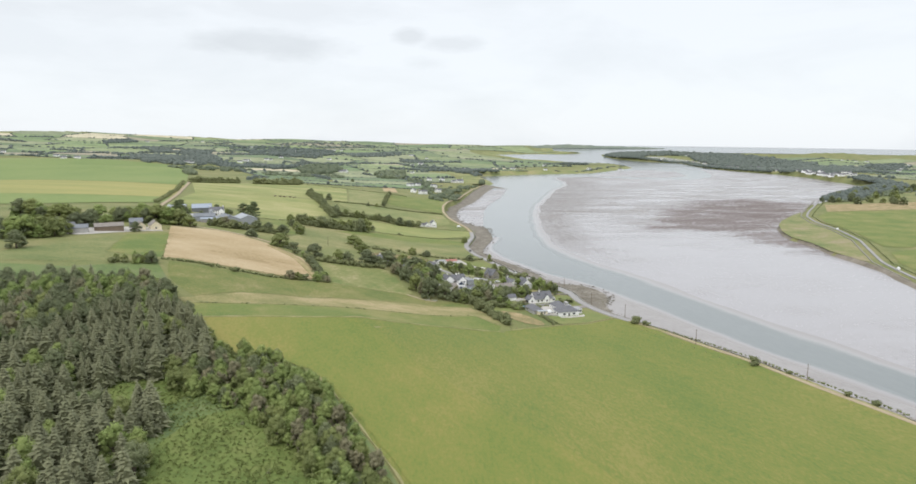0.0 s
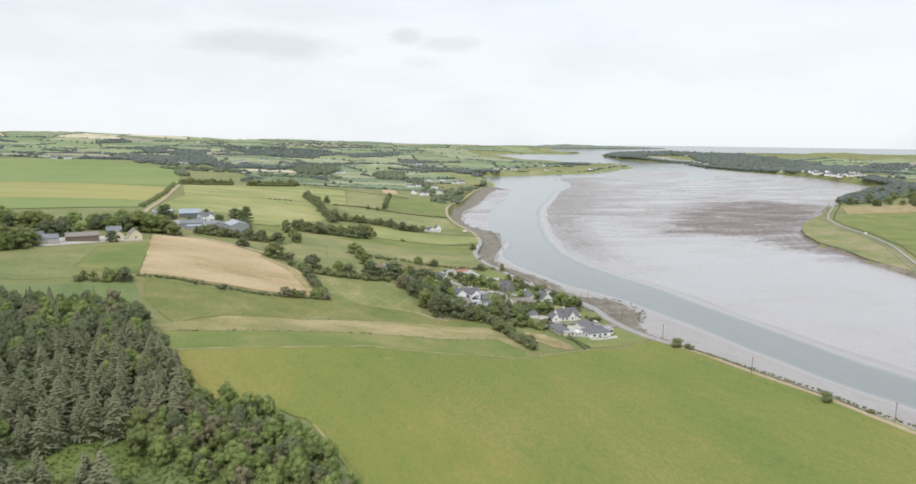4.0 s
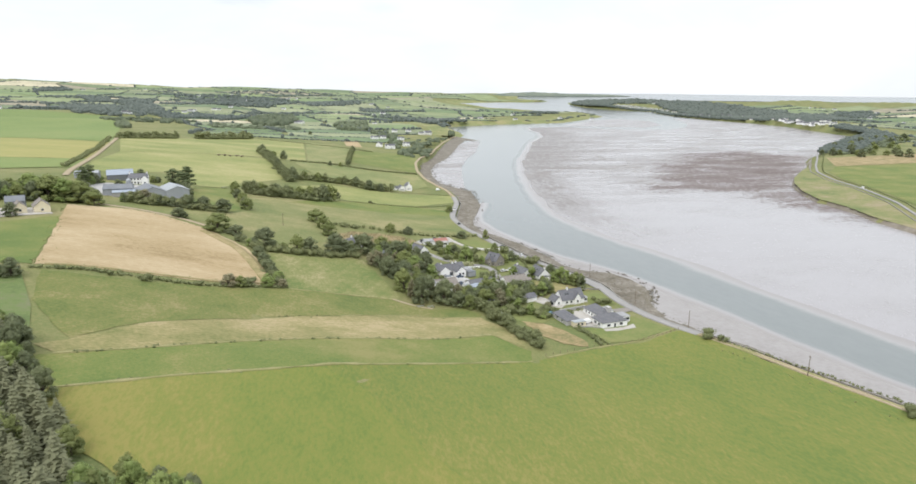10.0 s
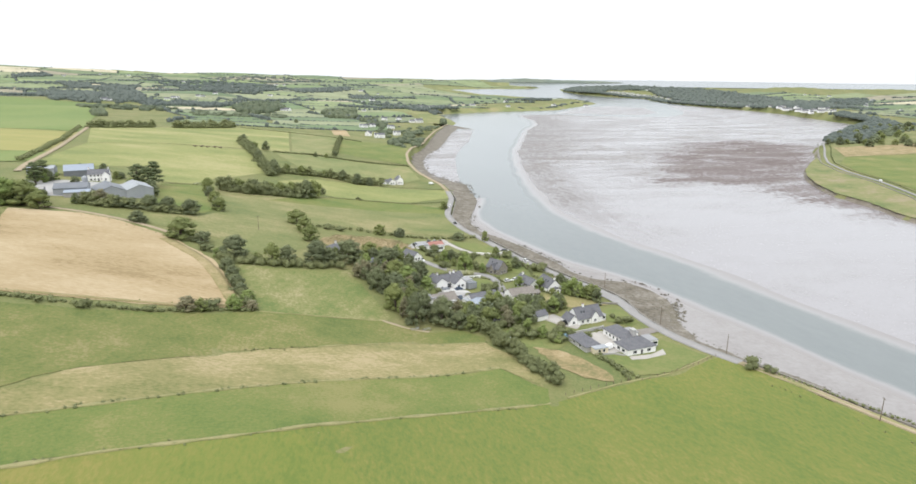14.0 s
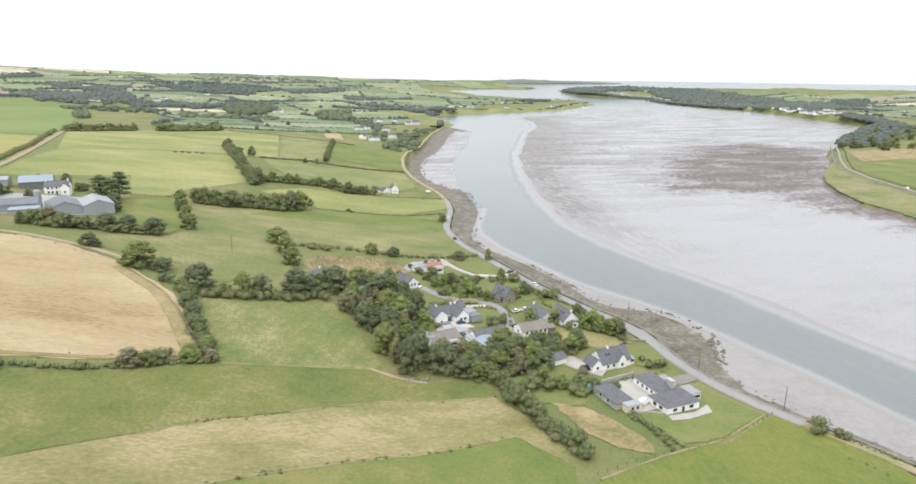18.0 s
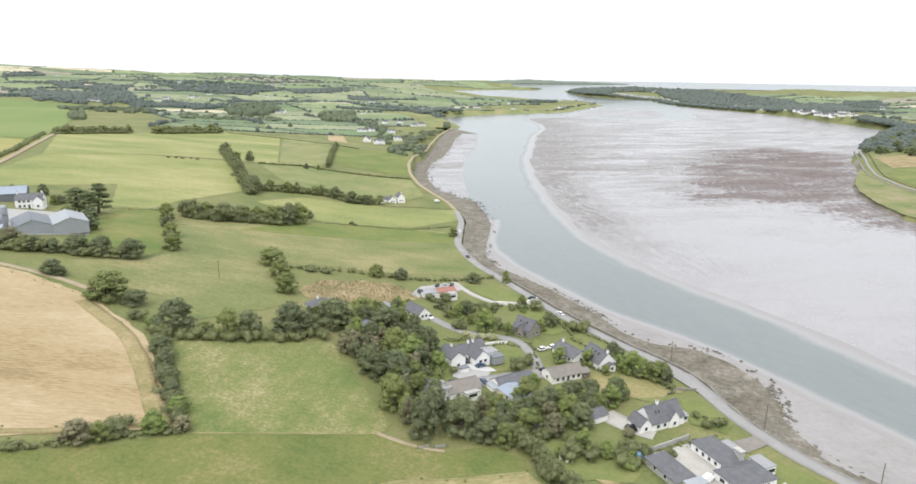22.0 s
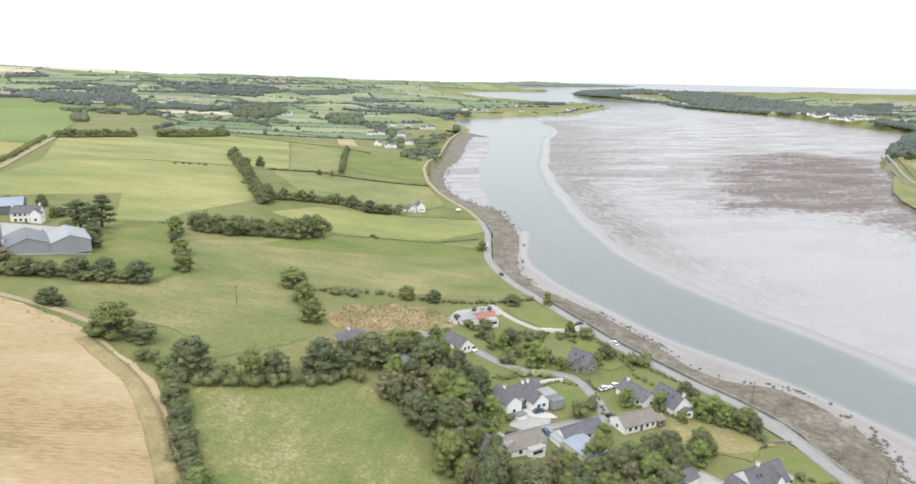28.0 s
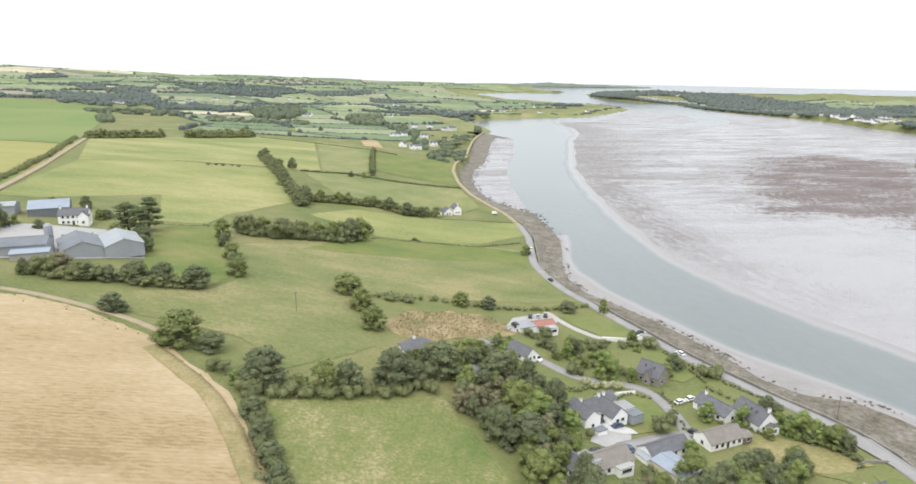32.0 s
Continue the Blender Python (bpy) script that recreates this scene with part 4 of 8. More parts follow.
def tapered(points, radii, sides=6):
    """A limb: a tapering tube along points."""
    vs, fs = [], []
    for p, r in zip(points, radii):
        vs += [(p[0] + r * math.cos(2 * math.pi * j / sides), p[1] + r * math.sin(2 * math.pi * j / sides), p[2]) for j in range(sides)]
    for k in range(len(points) - 1):
        for j in range(sides):
            a, b, c, d = k * sides + j, k * sides + (j + 1) % sides, (k + 1) * sides + (j + 1) % sides, (k + 1) * sides + j
            fs += [(a, b, c), (a, c, d)]
    return np.array(vs, float), np.array(fs)


def plant(kind, trunk, crown, leaf, label, category="tree"):
    top = new(kind)
    for name, (v, f), m in (("trunk", trunk, BARK), ("crown", crown, leaf)):
        ob = new(name, fast_mesh(name, v, f, m))
        ob.parent = top
    return tagged(top, label, category)


def broadleaf(leaf, label, lean=0.0, count=1550, spread=1.0, kind="tree"):
    """A ten-metre broadleaved tree: trunk with limbs, and a crown of uneven lobes."""
    lobes = [(rng.normal(0, 0.3), rng.normal(0, 0.3), 6.0, 2.7 * spread, 2.7 * spread, 2.8)]
    for k in range(30):
        a, h = k * 0.83 + rng.uniform(-0.3, 0.3), (rng.uniform(1.7, 7.9) if k % 3 else rng.uniform(0.9, 2.4))
        far = (3.25 - abs(h - 4.0) * (0.36 if h > 4 else 0.18)) * spread * rng.uniform(0.72, 1.15)
        r = rng.uniform(0.6, 1.45)
        lobes.append((far * math.cos(a) + lean * h * 0.1, far * math.sin(a), h, r, r, r * rng.uniform(0.75, 1.0)))
    lobes.append((lean, rng.normal(0, 0.4), 8.6, 1.5, 1.5, 1.4))
    crown = gather([lump(l[:3], [q * 0.74 for q in l[3:]], 6, 4) for l in lobes] + [sprays_on(lobes, int(count * 1.2), 0.5)])
    limbs = [tapered([(0, 0, -0.6), (0.05, 0, 1.5), (0.1 * lean, 0, 4), (0.3 * lean, 0, 7)], [0.42, 0.3, 0.22, 0.08])]
    for k in range(4):
        a = k * 1.6 + rng.uniform(0, 0.6)
        limbs.append(tapered([(0, 0, 1.6 + 0.4 * k), (0.9 * math.cos(a), 0.9 * math.sin(a), 3.0 + 0.4 * k), (2.0 * math.cos(a), 2.0 * math.sin(a), 4.2 + 0.4 * k)], [0.18, 0.13, 0.05], 5))
    return plant(kind, gather(limbs), crown, leaf, label)


def bush(leaf, label, category="bush"):
    """A three-metre shrub, leafy to the ground."""
    lobes = [(rng.normal(0, 0.8), rng.normal(0, 0.8), rng.uniform(0.7, 2.0), rng.uniform(0.8, 1.3), rng.uniform(0.8, 1.3), rng.uniform(0.7, 1.1)) for _ in range(6)]
    crown = gather([lump(l[:3], [q * 0.8 for q in l[3:]], 6, 4) for l in lobes] + [sprays_on(lobes, 420, 0.38, -0.9)])
    stems = gather([tapered([(0, 0, -0.3), (0.5 * math.cos(a), 0.5 * math.sin(a), 1.3)], [0.1, 0.04], 5) for a in (0, 2.1, 4.2)])
    return plant("bush", stems, crown, leaf, label, category)


def conifer(leaf, label, h=13.0, r=4.3, kind="conifer"):
    """A plantation spruce: whorls of drooping branches round a straight stem, each a fan of narrow twigs."""
    quads = []
    tiers = 15
    for k in range(tiers):
        f = k / tiers
        z, reach = h * (0.1 + 0.87 * f), r * (1 - f) ** 0.78 * rng.uniform(0.85, 1.12) + 0.2
        n = max(5, int(9 * (1 - f * 0.5)))
        for j in range(n):
            a = 2 * math.pi * (j + 0.5 * (k % 2)) / n + rng.normal(0, 0.2)
            q, drop = reach * rng.uniform(0.7, 1.2), rng.uniform(0.12, 0.34)
            for b, long in ((0, 1.0), (-0.38, 0.74), (0.38, 0.74)):
                c, s, w = math.cos(a + b * 0.8), math.sin(a + b * 0.8), 0.16 + 0.1 * q
                e = q * long
                root, tip = (c * 0.15, s * 0.15, z + 0.3), (c * e, s * e, z - drop * e + 0.12 * e * rng.uniform(0, 1))
                mid = (c * e * 0.58, s * e * 0.58, z - drop * e * 0.3 + 0.1)
                quads.append((np.array([root, (mid[0] - s * w, mid[1] + c * w, mid[2] - 0.22), tip, (mid[0] + s * w, mid[1] - c * w, mid[2] - 0.22), mid]), np.array([(0, 1, 4), (1, 2, 4), (2, 3, 4), (3, 0, 4)])))
    core = tapered([(0, 0, h * 0.1), (0, 0, h * 0.12), (0, 0, h * 0.93)], [0.2, r * 0.62, 0.08], 9)
    return plant(kind, tapered([(0, 0, -0.8), (0, 0, h * 0.5), (0, 0, h * 0.97)], [0.24, 0.15, 0.03]), gather(quads + [core]), leaf, label)


def pine(label):
    """An old wind-shaped pine: flat dark plates of needles on a bare leaning trunk; twenty metres."""
    lobes, limbs = [], [tapered([(0, 0, -0.8), (0.2, 0, 6), (0.7, 0.2, 12), (0.4, 0, 18)], [0.6, 0.45, 0.3, 0.1])]
    for k in range(15):
        z, a = 4.5 + k * 0.98, k * 2.4 + rng.uniform(-0.4, 0.4)
        d = rng.uniform(1.2, 3.6) * (1 - max(0, k - 10) * 0.14)
        lobes.append((0.4 + d * math.cos(a), d * math.sin(a), z, rng.uniform(1.5, 2.5), rng.uniform(1.5, 2.5), rng.uniform(0.8, 1.3)))
        limbs.append(tapered([(0.3, 0, z - 1.6), (0.4 + d * math.cos(a), d * math.sin(a), z)], [0.16, 0.05], 5))
    lobes.append((0.4, 0, 18.8, 1.7, 1.7, 1.3))
    crown = gather([lump(l[:3], [q * 0.8 for q in l[3:]], 7, 4) for l in lobes] + [sprays_on(lobes, 1500, 0.75, -0.8)])
    return plant("pine_tree", gather(limbs), crown, LEAF_PINE, label)


def palm(label):
    """A small cordyline: a bare stem with a head of narrow drooping leaves; four metres."""
    blades = []
    for j in range(46):
        a, e, q = rng.uniform(0, 6.283), rng.uniform(-0.4, 1.3), rng.uniform(0.9, 1.4)
        c, s = math.cos(a), math.sin(a)
        root, mid, tip = np.array((0, 0, 3.2)), np.array((c * q * 0.55 * math.cos(e), s * q * 0.55 * math.cos(e), 3.2 + q * 0.6 * math.sin(e))), np.array((c * q * math.cos(e), s * q * math.cos(e), 3.1 + q * 0.75 * math.sin(e) - 0.25))
        side = np.array((-s, c, 0)) * 0.07
        blades.append((np.array([root - side * 0.5, root + side * 0.5, mid - side, mid + side, tip]), np.array([(0, 1, 3), (0, 3, 2), (2, 3, 4)])))
    return plant("palm_tree", tapered([(0, 0, -0.4), (0.1, 0, 1.6), (0, 0, 3.2)], [0.16, 0.12, 0.12]), gather(blades), LEAF_LIGHT, label)


STOCK = {}


def stand(kind, x, y, height, group="", z=None, squash=1.0):
    """Plants one tree of a kind at its place; the kinds are built once and copied."""
    if kind == "oak" and rng.random() < 0.42:
        kind = "sycamore"
    make, natural, variants = KINDS[kind]
    key = (kind, int(rng.integers(variants)))
    at = pose(x, y, (float(dry_height(x, y)) if z is None else z) - 0.05, rng.normal(0, 1.5), rng.normal(0, 1.5), rng.uniform(0, 360))
    if key not in STOCK:
        STOCK[key] = ob = make()
        ob.matrix_basis = at
    else:
        ob = copy_thing(STOCK[key], at)
    s = height / natural
    wide = s * squash * rng.uniform(0.92, 1.12)
    ob.scale = (wide, wide, s)
    if group:
        ob["group"] = group
    return ob


KINDS = {
    "oak": (lambda: broadleaf(LEAF_OAK, "dark green broadleaved tree with a full rounded crown", kind="oak_tree"), 10, 5),
    "sycamore": (lambda: broadleaf(LEAF_MID, "olive-green broadleaved tree with a dense domed crown", 0.1, 1300, 1.05, "sycamore_tree"), 10, 3),
    "ash": (lambda: broadleaf(LEAF_LIGHT, "light green broadleaved tree with a loose crown", 0.4, 1050, 0.9, "ash_tree"), 10, 3),
    "rust": (lambda: broadleaf(LEAF_RUST, "thin tree with rusty brown leaves", 0.2, 900, 0.85, "thorn_tree"), 10, 1),
    "bush": (lambda: bush(LEAF_HEDGE, "dark green rounded bush growing to the ground"), 2.9, 4),
    "light_bush": (lambda: bush(LEAF_LIGHT, "light yellow-green garden shrub"), 2.9, 2),
    "blossom": (lambda: bush(LEAF_PALE, "shrub covered in pale cream blossom"), 2.9, 1),
    "red_bush": (lambda: bush(LEAF_RUST, "small reddish-brown garden shrub"), 2.9, 1),
    "spruce": (lambda: conifer(LEAF_SPRUCE, "grey-green plantation spruce with drooping branches"), 13, 4),
    "cypress": (lambda: conifer(LEAF_OAK, "dense dark green garden conifer", 10.0, 2.9), 10, 1),
    "pine": (lambda: pine("tall dark wind-shaped pine beside the farmyard"), 19.5, 2),
    "palm": (lambda: palm("small cordyline palm with spiky leaves"), 4, 1),
}


def hedge(line, h, wide, label, tall=0.0):
    """A hedge along a line: overlapping uneven mounds of leaves, with taller stretches."""
    c = np.array(dense(line, 1.6 if wide < 3 else 2.2, False))
    h, wide = h * 1.2, wide * 1.1
    zs = dry_height(c[:, 0], c[:, 1])
    lobes = []
    for (x, y), z in zip(c, zs):
        k = h * (0.5 if tall >= 0.3 else 1) * rng.uniform(0.75, 1.1) * (1 + (tall * rng.uniform(0, 0.9) if rng.random() < 0.45 else 0))
        n = max(1, int(round(wide / 3)))
        for _ in range(n):
            ox, oy = rng.normal(0, wide * 0.2, 2)
            r = wide * 0.5 * rng.uniform(0.7, 1.1) / (1 if n == 1 else 1.25)
            kk = k * rng.uniform(0.75, 1.0)
            lobes.append((x + ox, y + oy, z + kk * 0.42, r, r, kk * 0.55))
    if tall >= 0.3:
        # single domed crowns of uneven height rise out of it
        for x, y in dense(line, wide * 0.62, False):
            x, y = x + rng.normal(0, wide * 0.12), y + rng.normal(0, wide * 0.12)
            z, top, r = float(dry_height(x, y)), h * rng.uniform(0.7, 1.3), wide * 0.52 * rng.uniform(0.8, 1.2)
            lobes.append((x, y, z + top * 0.5, r * 0.75, r * 0.75, top * 0.42))
            lobes.append((x, y, z + top * 0.82, r * 0.5, r * 0.5, top * 0.18))
            for b in range(6):
                d = b * 1.05 + rng.uniform(-0.3, 0.3)
                lobes.append((x + r * 0.58 * math.cos(d), y + r * 0.58 * math.sin(d), z + top * rng.uniform(0.3, 0.72), r * 0.46, r * 0.46, top * rng.uniform(0.16, 0.24)))
    far = math.hypot(c[:, 0].mean(), c[:, 1].mean() - 150)
    size = 0.5 if far < 420 else 0.85
    n = int(min(30000, 0.95 * sum(6.0 * l[3] * l[5] for l in lobes) / size ** 2))
    crown = gather([lump(l[:3], [q * 0.68 for q in l[3:]], 6, 4) for l in lobes] + [sprays_on(lobes, n, size, -0.7)])
    return tagged(new("hedge", fast_mesh("hedge", *crown, LEAF_HEDGE)), label, "hedge")


def scatter(poly, spacing):
    """Places spread unevenly over a polygon."""
    a = np.array(poly, float)
    px, py = np.meshgrid(np.arange(a[:, 0].min(), a[:, 0].max(), spacing), np.arange(a[:, 1].min(), a[:, 1].max(), spacing))
    px, py = px.ravel() + rng.uniform(-0.42, 0.42, px.size) * spacing, py.ravel() + rng.uniform(-0.42, 0.42, py.size) * spacing
    good = inside(poly, px, py)
    return list(zip(px[good], py[good]))


# the wood on the slope
WOOD_FLOOR = [(-260, 345), (-170, 345), (-132, 366), (-118, 340), (-104, 305), (-92, 284), (-80, 262), (-64, 250), (-48, 247), (-36, 240), (-26, 228), (-16, 206), (-8, 188), (0, 168), (5, 120), (5, 60), (-120, 40), (-260, 120)]
drape("wood_floor", WOOD_FLOOR, SCRUB, 0.3, 8, label="green scrubby ground under the wood", category="ground")
GLADE = paint("glade_grass", [(0.082, 0.116, 0.03), (0.114, 0.146, 0.039), (0.146, 0.16, 0.052)], 0.08, 0.7, contrast=0.3, bump=0.8)
drape("glade", [(-106, 204), (-96, 222), (-84, 227), (-72, 228), (-71, 218), (-73, 209), (-82, 208), (-94, 204)], GLADE, 0.42, 4, label="grassy clearing between spruces", category="clearing")
drape("glade", [(-48, 206), (-58, 201), (-64, 198), (-70, 181), (-70, 140), (-12, 140), (-17, 166), (-31, 186)], GLADE, 0.42, 4, label="steep bright grassy clearing in the wood", category="clearing")
UPPER_WOOD = [(-200, 303), (-174, 305), (-154, 316), (-131, 322), (-115, 320), (-102, 300), (-97, 290), (-112, 287), (-121, 276), (-130, 256), (-138, 231), (-180, 215), (-215, 250)]
SPRUCES = [(-138, 231), (-130, 256), (-121, 276), (-113, 290), (-97, 291), (-84, 277), (-73, 256), (-65, 243), (-70, 228), (-80, 228), (-89, 224), (-97, 220), (-104, 210), (-112, 204), (-140, 196), (-160, 210)]
FRONT_SPRUCES = [(-140, 196), (-112, 200), (-104, 201), (-92, 202), (-80, 203), (-74, 198), (-71, 185), (-69, 170), (-68, 140), (-110, 130), (-160, 160)]
MID_SCRUB = [(-88, 231), (-80, 235), (-68, 238), (-58, 244), (-50, 240), (-60, 214), (-70, 213)]
RIDGE = [(-68, 243), (-56, 247), (-42, 243), (-28, 223), (-15, 196), (-1, 160), (3, 140), (-12, 140), (-19, 160), (-32, 180), (-45, 197), (-58, 205), (-64, 214)]
singles, rest = [], []
for x, y in scatter(UPPER_WOOD, 4.6):
    kind = "spruce" if rng.random() < 0.22 else "ash" if rng.random() < 0.35 else "oak" if rng.random() < 0.85 else "rust"
    (singles if x > -150 and rng.random() < 0.6 else rest).append((kind, x, y, rng.uniform(9, 13) if kind == "spruce" else rng.uniform(7, 11.5)))
for x, y in scatter(SPRUCES, 5.0) + scatter(FRONT_SPRUCES, 5.2):
    leafy = rng.random() < 0.1
    kind = ("ash" if rng.random() < 0.5 else "oak") if leafy else "spruce"
    (singles if x > -145 else rest).append((kind, x, y, rng.uniform(8, 12) if leafy else rng.uniform(9.5, 14.5)))
for kind, x, y, size in singles:
    stand(kind, x, y, size, "trees of the sloping wood")
BRACKEN = leaves("bracken", (0.125, 0.158, 0.045), (0.175, 0.2, 0.066))
CLEARINGS = [(-108, 203), (-97, 223), (-80, 229), (-70, 226), (-60, 205), (-46, 207), (-31, 187), (-17, 167), (-10, 138), (-68, 138), (-71, 182), (-74, 205), (-86, 204)]
spots = np.array(scatter(CLEARINGS, 1.5))
tall = rng.uniform(0.25, 0.8, len(spots)) * (0.6 + 0.5 * np.sin(spots[:, 0] / 5.0) * np.sin(spots[:, 1] / 7.0) + 0.3)
tall = np.clip(tall, 0.15, 1.2)
fern = np.column_stack([spots, dry_height(spots[:, 0], spots[:, 1]) + 0.15 + tall * 0.2, np.full(len(spots), 0.8), np.full(len(spots), 0.8), tall])
tagged(new("bracken", fast_mesh("bracken", *sprays_on(fern, len(spots) * 5, 0.75, 0.0, 1.6), BRACKEN)), "tall grass and bracken over the clearings", "bracken", kind="stuff")
for x, y in scatter(RIDGE, 3.9) + scatter(MID_SCRUB, 4.2):
    r = rng.random()
    stand("oak" if r < 0.40 else "ash" if r < 0.74 else "rust" if r < 0.84 else "light_bush", x, y, rng.uniform(5.0, 9.5) if r < 0.84 else rng.uniform(2, 4), "scrub trees on the ridge of the wood", squash=0.92)
for x, y in scatter(WOOD_FLOOR, 5.0):
    if not inside(SPRUCES, np.array([x]), np.array([y]))[0] and not inside(FRONT_SPRUCES, np.array([x]), np.array([y]))[0] and y > 130 and x > -125 and rng.random() < 0.07:
        stand("bush" if rng.random() < 0.4 else "light_bush", x, y, rng.uniform(0.6, 2.6) * rng.uniform(0.5, 1.1), "bushes in the clearings")
pieces = []
for kind, x, y, size in rest:
    src = next(c for c in next(o for k, o in STOCK.items() if k[0] == kind).children if c.name.startswith("crown")).data
    co = np.empty(len(src.vertices) * 3)
    src.vertices.foreach_get("co", co)
    tri = np.empty(len(src.polygons) * 3, np.int32)
    src.loops.foreach_get("vertex_index", tri)
    s, a = size / KINDS[kind][1], rng.uniform(0, 6.28)
    co = co.reshape(-1, 3) * s
    turned = np.stack([co[:, 0] * math.cos(a) - co[:, 1] * math.sin(a) + x, co[:, 0] * math.sin(a) + co[:, 1] * math.cos(a) + y, co[:, 2] + float(dry_height(x, y))], 1)
    pieces.append((kind, (turned, tri.reshape(-1, 3))))
for kind, leaf, label in (("rust", LEAF_RUST, "closed canopy of rusty thorn trees"), ("spruce", LEAF_SPRUCE, "closed canopy of grey-green spruces"), ("oak", LEAF_OAK, "closed canopy of dark broadleaved trees"), ("ash", LEAF_LIGHT, "closed canopy of light green trees")):
    some = [q for k, q in pieces if k == kind]
    if some:
        tagged(new("wood_canopy", fast_mesh("wood_canopy", *gather(some), leaf)), label, "wood", kind="stuff")

# hedges and trees in their places
hedge([(-131, 373), (-115, 381), (-96, 384), (-84, 386), (-76, 388), (-68, 391.5), (-56, 398), (-42, 402.5)], 1.5, 2.6, 'ragged field hedge of thorn and bramble below the stubble', 0.1)
hedge([(-43, 404), (-48, 417), (-53, 431), (-57, 444), (-60, 456)], 3.0, 5, 'thick overgrown hedge beside the stubble field', 0.2)
hedge([(-63, 458), (-47, 459.5), (-29, 464.5), (-9, 472.5)], 3.6, 5.5, 'dense bushy hedge across the slope', 0.2)
hedge([(-145, 530), (-134, 526), (-124, 528)], 5.5, 6, 'bushy hedge below the barns', 0.4)
hedge([(-114, 529), (-103, 529), (-90, 533)], 3.5, 6, 'broad dark hedge of trees below the paddock', 0.3)
hedge([(-94, 642), (-74, 645), (-56, 652), (-40, 659)], 8, 9, 'tall dark belt of trees between fields', 0.6)
hedge([(-127, 978), (-101, 872), (-85, 812), (-70, 748)], 7, 8, 'line of hedgerow trees on the slope', 0.6)
hedge([(-68, 768), (-44, 779), (-13, 784), (7, 770), (29, 776)], 6.5, 7, 'tall hedgerow running to the white cottage', 0.6)
hedge([(-28, 557), (-15, 563), (3, 567), (20, 568), (38, 566), (60, 569), (80, 576)], 2.2, 3, 'low scrubby hedge above the dry plot', 0.2)
hedge([(-21, 678), (6, 686), (46, 685), (79, 702)], 1.2, 1.6, 'thin low hedge between pastures', 0)
hedge([(28, 769), (61, 773), (98, 766)], 1, 1.4, 'thin clipped hedge by the cottage', 0)
hedge([(-81, 892), (-40, 914), (10, 901), (68, 898)], 1.8, 2.2, 'low hedge with a few bushes', 0.3)
hedge([(-167, 1252), (-89, 1219), (-10, 1179), (24, 1136)], 1.8, 2.4, 'low dark green field hedge', 0.1)
hedge([(-314, 1036), (-288, 1086), (-266, 1120)], 8, 10, 'row of hedgerow trees on the hill', 0.5)
hedge([(-242, 1154), (-211, 1197), (-180, 1238)], 10, 13, 'dense clump of hedgerow trees on the hill', 0.5)
hedge([(-249, 700), (-265, 782), (-282, 866), (-323, 1023)], 3.4, 4.5, 'hedge beside the farm track', 0.2)
hedge([(-15, 937), (-12, 1054), (-8, 1170)], 5, 5, 'short row of field trees', 0.5)
hedge([(-134, 638), (-122, 643), (-109, 650)], 1, 1.2, 'low stone and bramble field bank', 0)
hedge([(48, 415), (53, 401), (55, 387), (59, 371), (64, 361), (66, 355)], 4.5, 5, 'overgrown hedge with young trees beside the gardens', 0.4)
hedge([(84, 395), (89, 385), (92, 374), (94, 356)], 1.8, 2.2, 'clipped dark green boundary hedge', 0)
hedge([(53, 479), (64, 484), (70, 481)], 1.3, 1.2, 'clipped green garden hedge', 0)
hedge([(41, 483), (54, 489)], 1.5, 1.5, 'clipped green garden hedge', 0)
hedge([(76, 485), (75, 476), (74, 469)], 1.3, 1.3, 'clipped hedge along the lane', 0)
hedge([(85, 463), (93, 457), (97, 451)], 1.3, 1.4, 'garden hedge above the rough grass', 0.1)
hedge([(95, 488), (99, 479), (102, 468)], 1.4, 1.6, 'hedge along the shore road', 0.2)
hedge([(96, 516), (97, 504), (97, 493)], 1.6, 1.8, 'scrubby hedge along the shore road', 0.2)
hedge([(205, 223), (197, 248), (188, 271), (180, 297), (160, 336), (150, 354)], 1.1, 1.5, 'low brambly bank along the shore road', 0)
HEDGE_TREES = [(-85.5, 483.5, 10.5, 15.4), (-75.3, 481.2, 5.7, 11.5), (-57.5, 464.4, 11.5, 15.1), (-40.9, 464, 10.5, 10.1), (-33.8, 467.8, 9.3, 11.3), (-19.9, 472.9, 12.5, 17), (-48, 463.6, 4.8, 7.2), (-110.3, 502.2, 6, 8.8), (-107.8, 500.8, 4.5, 6)]
COLUMN_TREES = [(-58.5, 446.7, 5.4, 7.6), (-55, 436.5, 5.2, 6.6), (-51.9, 427.7, 5, 6.8), (-49.1, 420.6, 4.2, 7), (-45.5, 412.2, 4.6, 7.4, "ash"), (-42.7, 403.4, 4.4, 6, "rust"), (-72.4, 467.4, 3.3, 5.4), (-65.3, 461.9, 4.3, 5.5, "ash"), (-54.1, 459, 3.5, 8)]
ROW_TREES = [(-64.7, 394.5, 5.6, 8.4, "rust"), (-59.7, 396.1, 5.2, 5.3), (-55.9, 399.2, 3.5, 7), (-49.1, 402, 6, 8, "ash"), (-75.1, 389, 2.3, 5.3), (-94, 382, 3.2, 4.5), (-107, 380, 2.2, 3.5)]
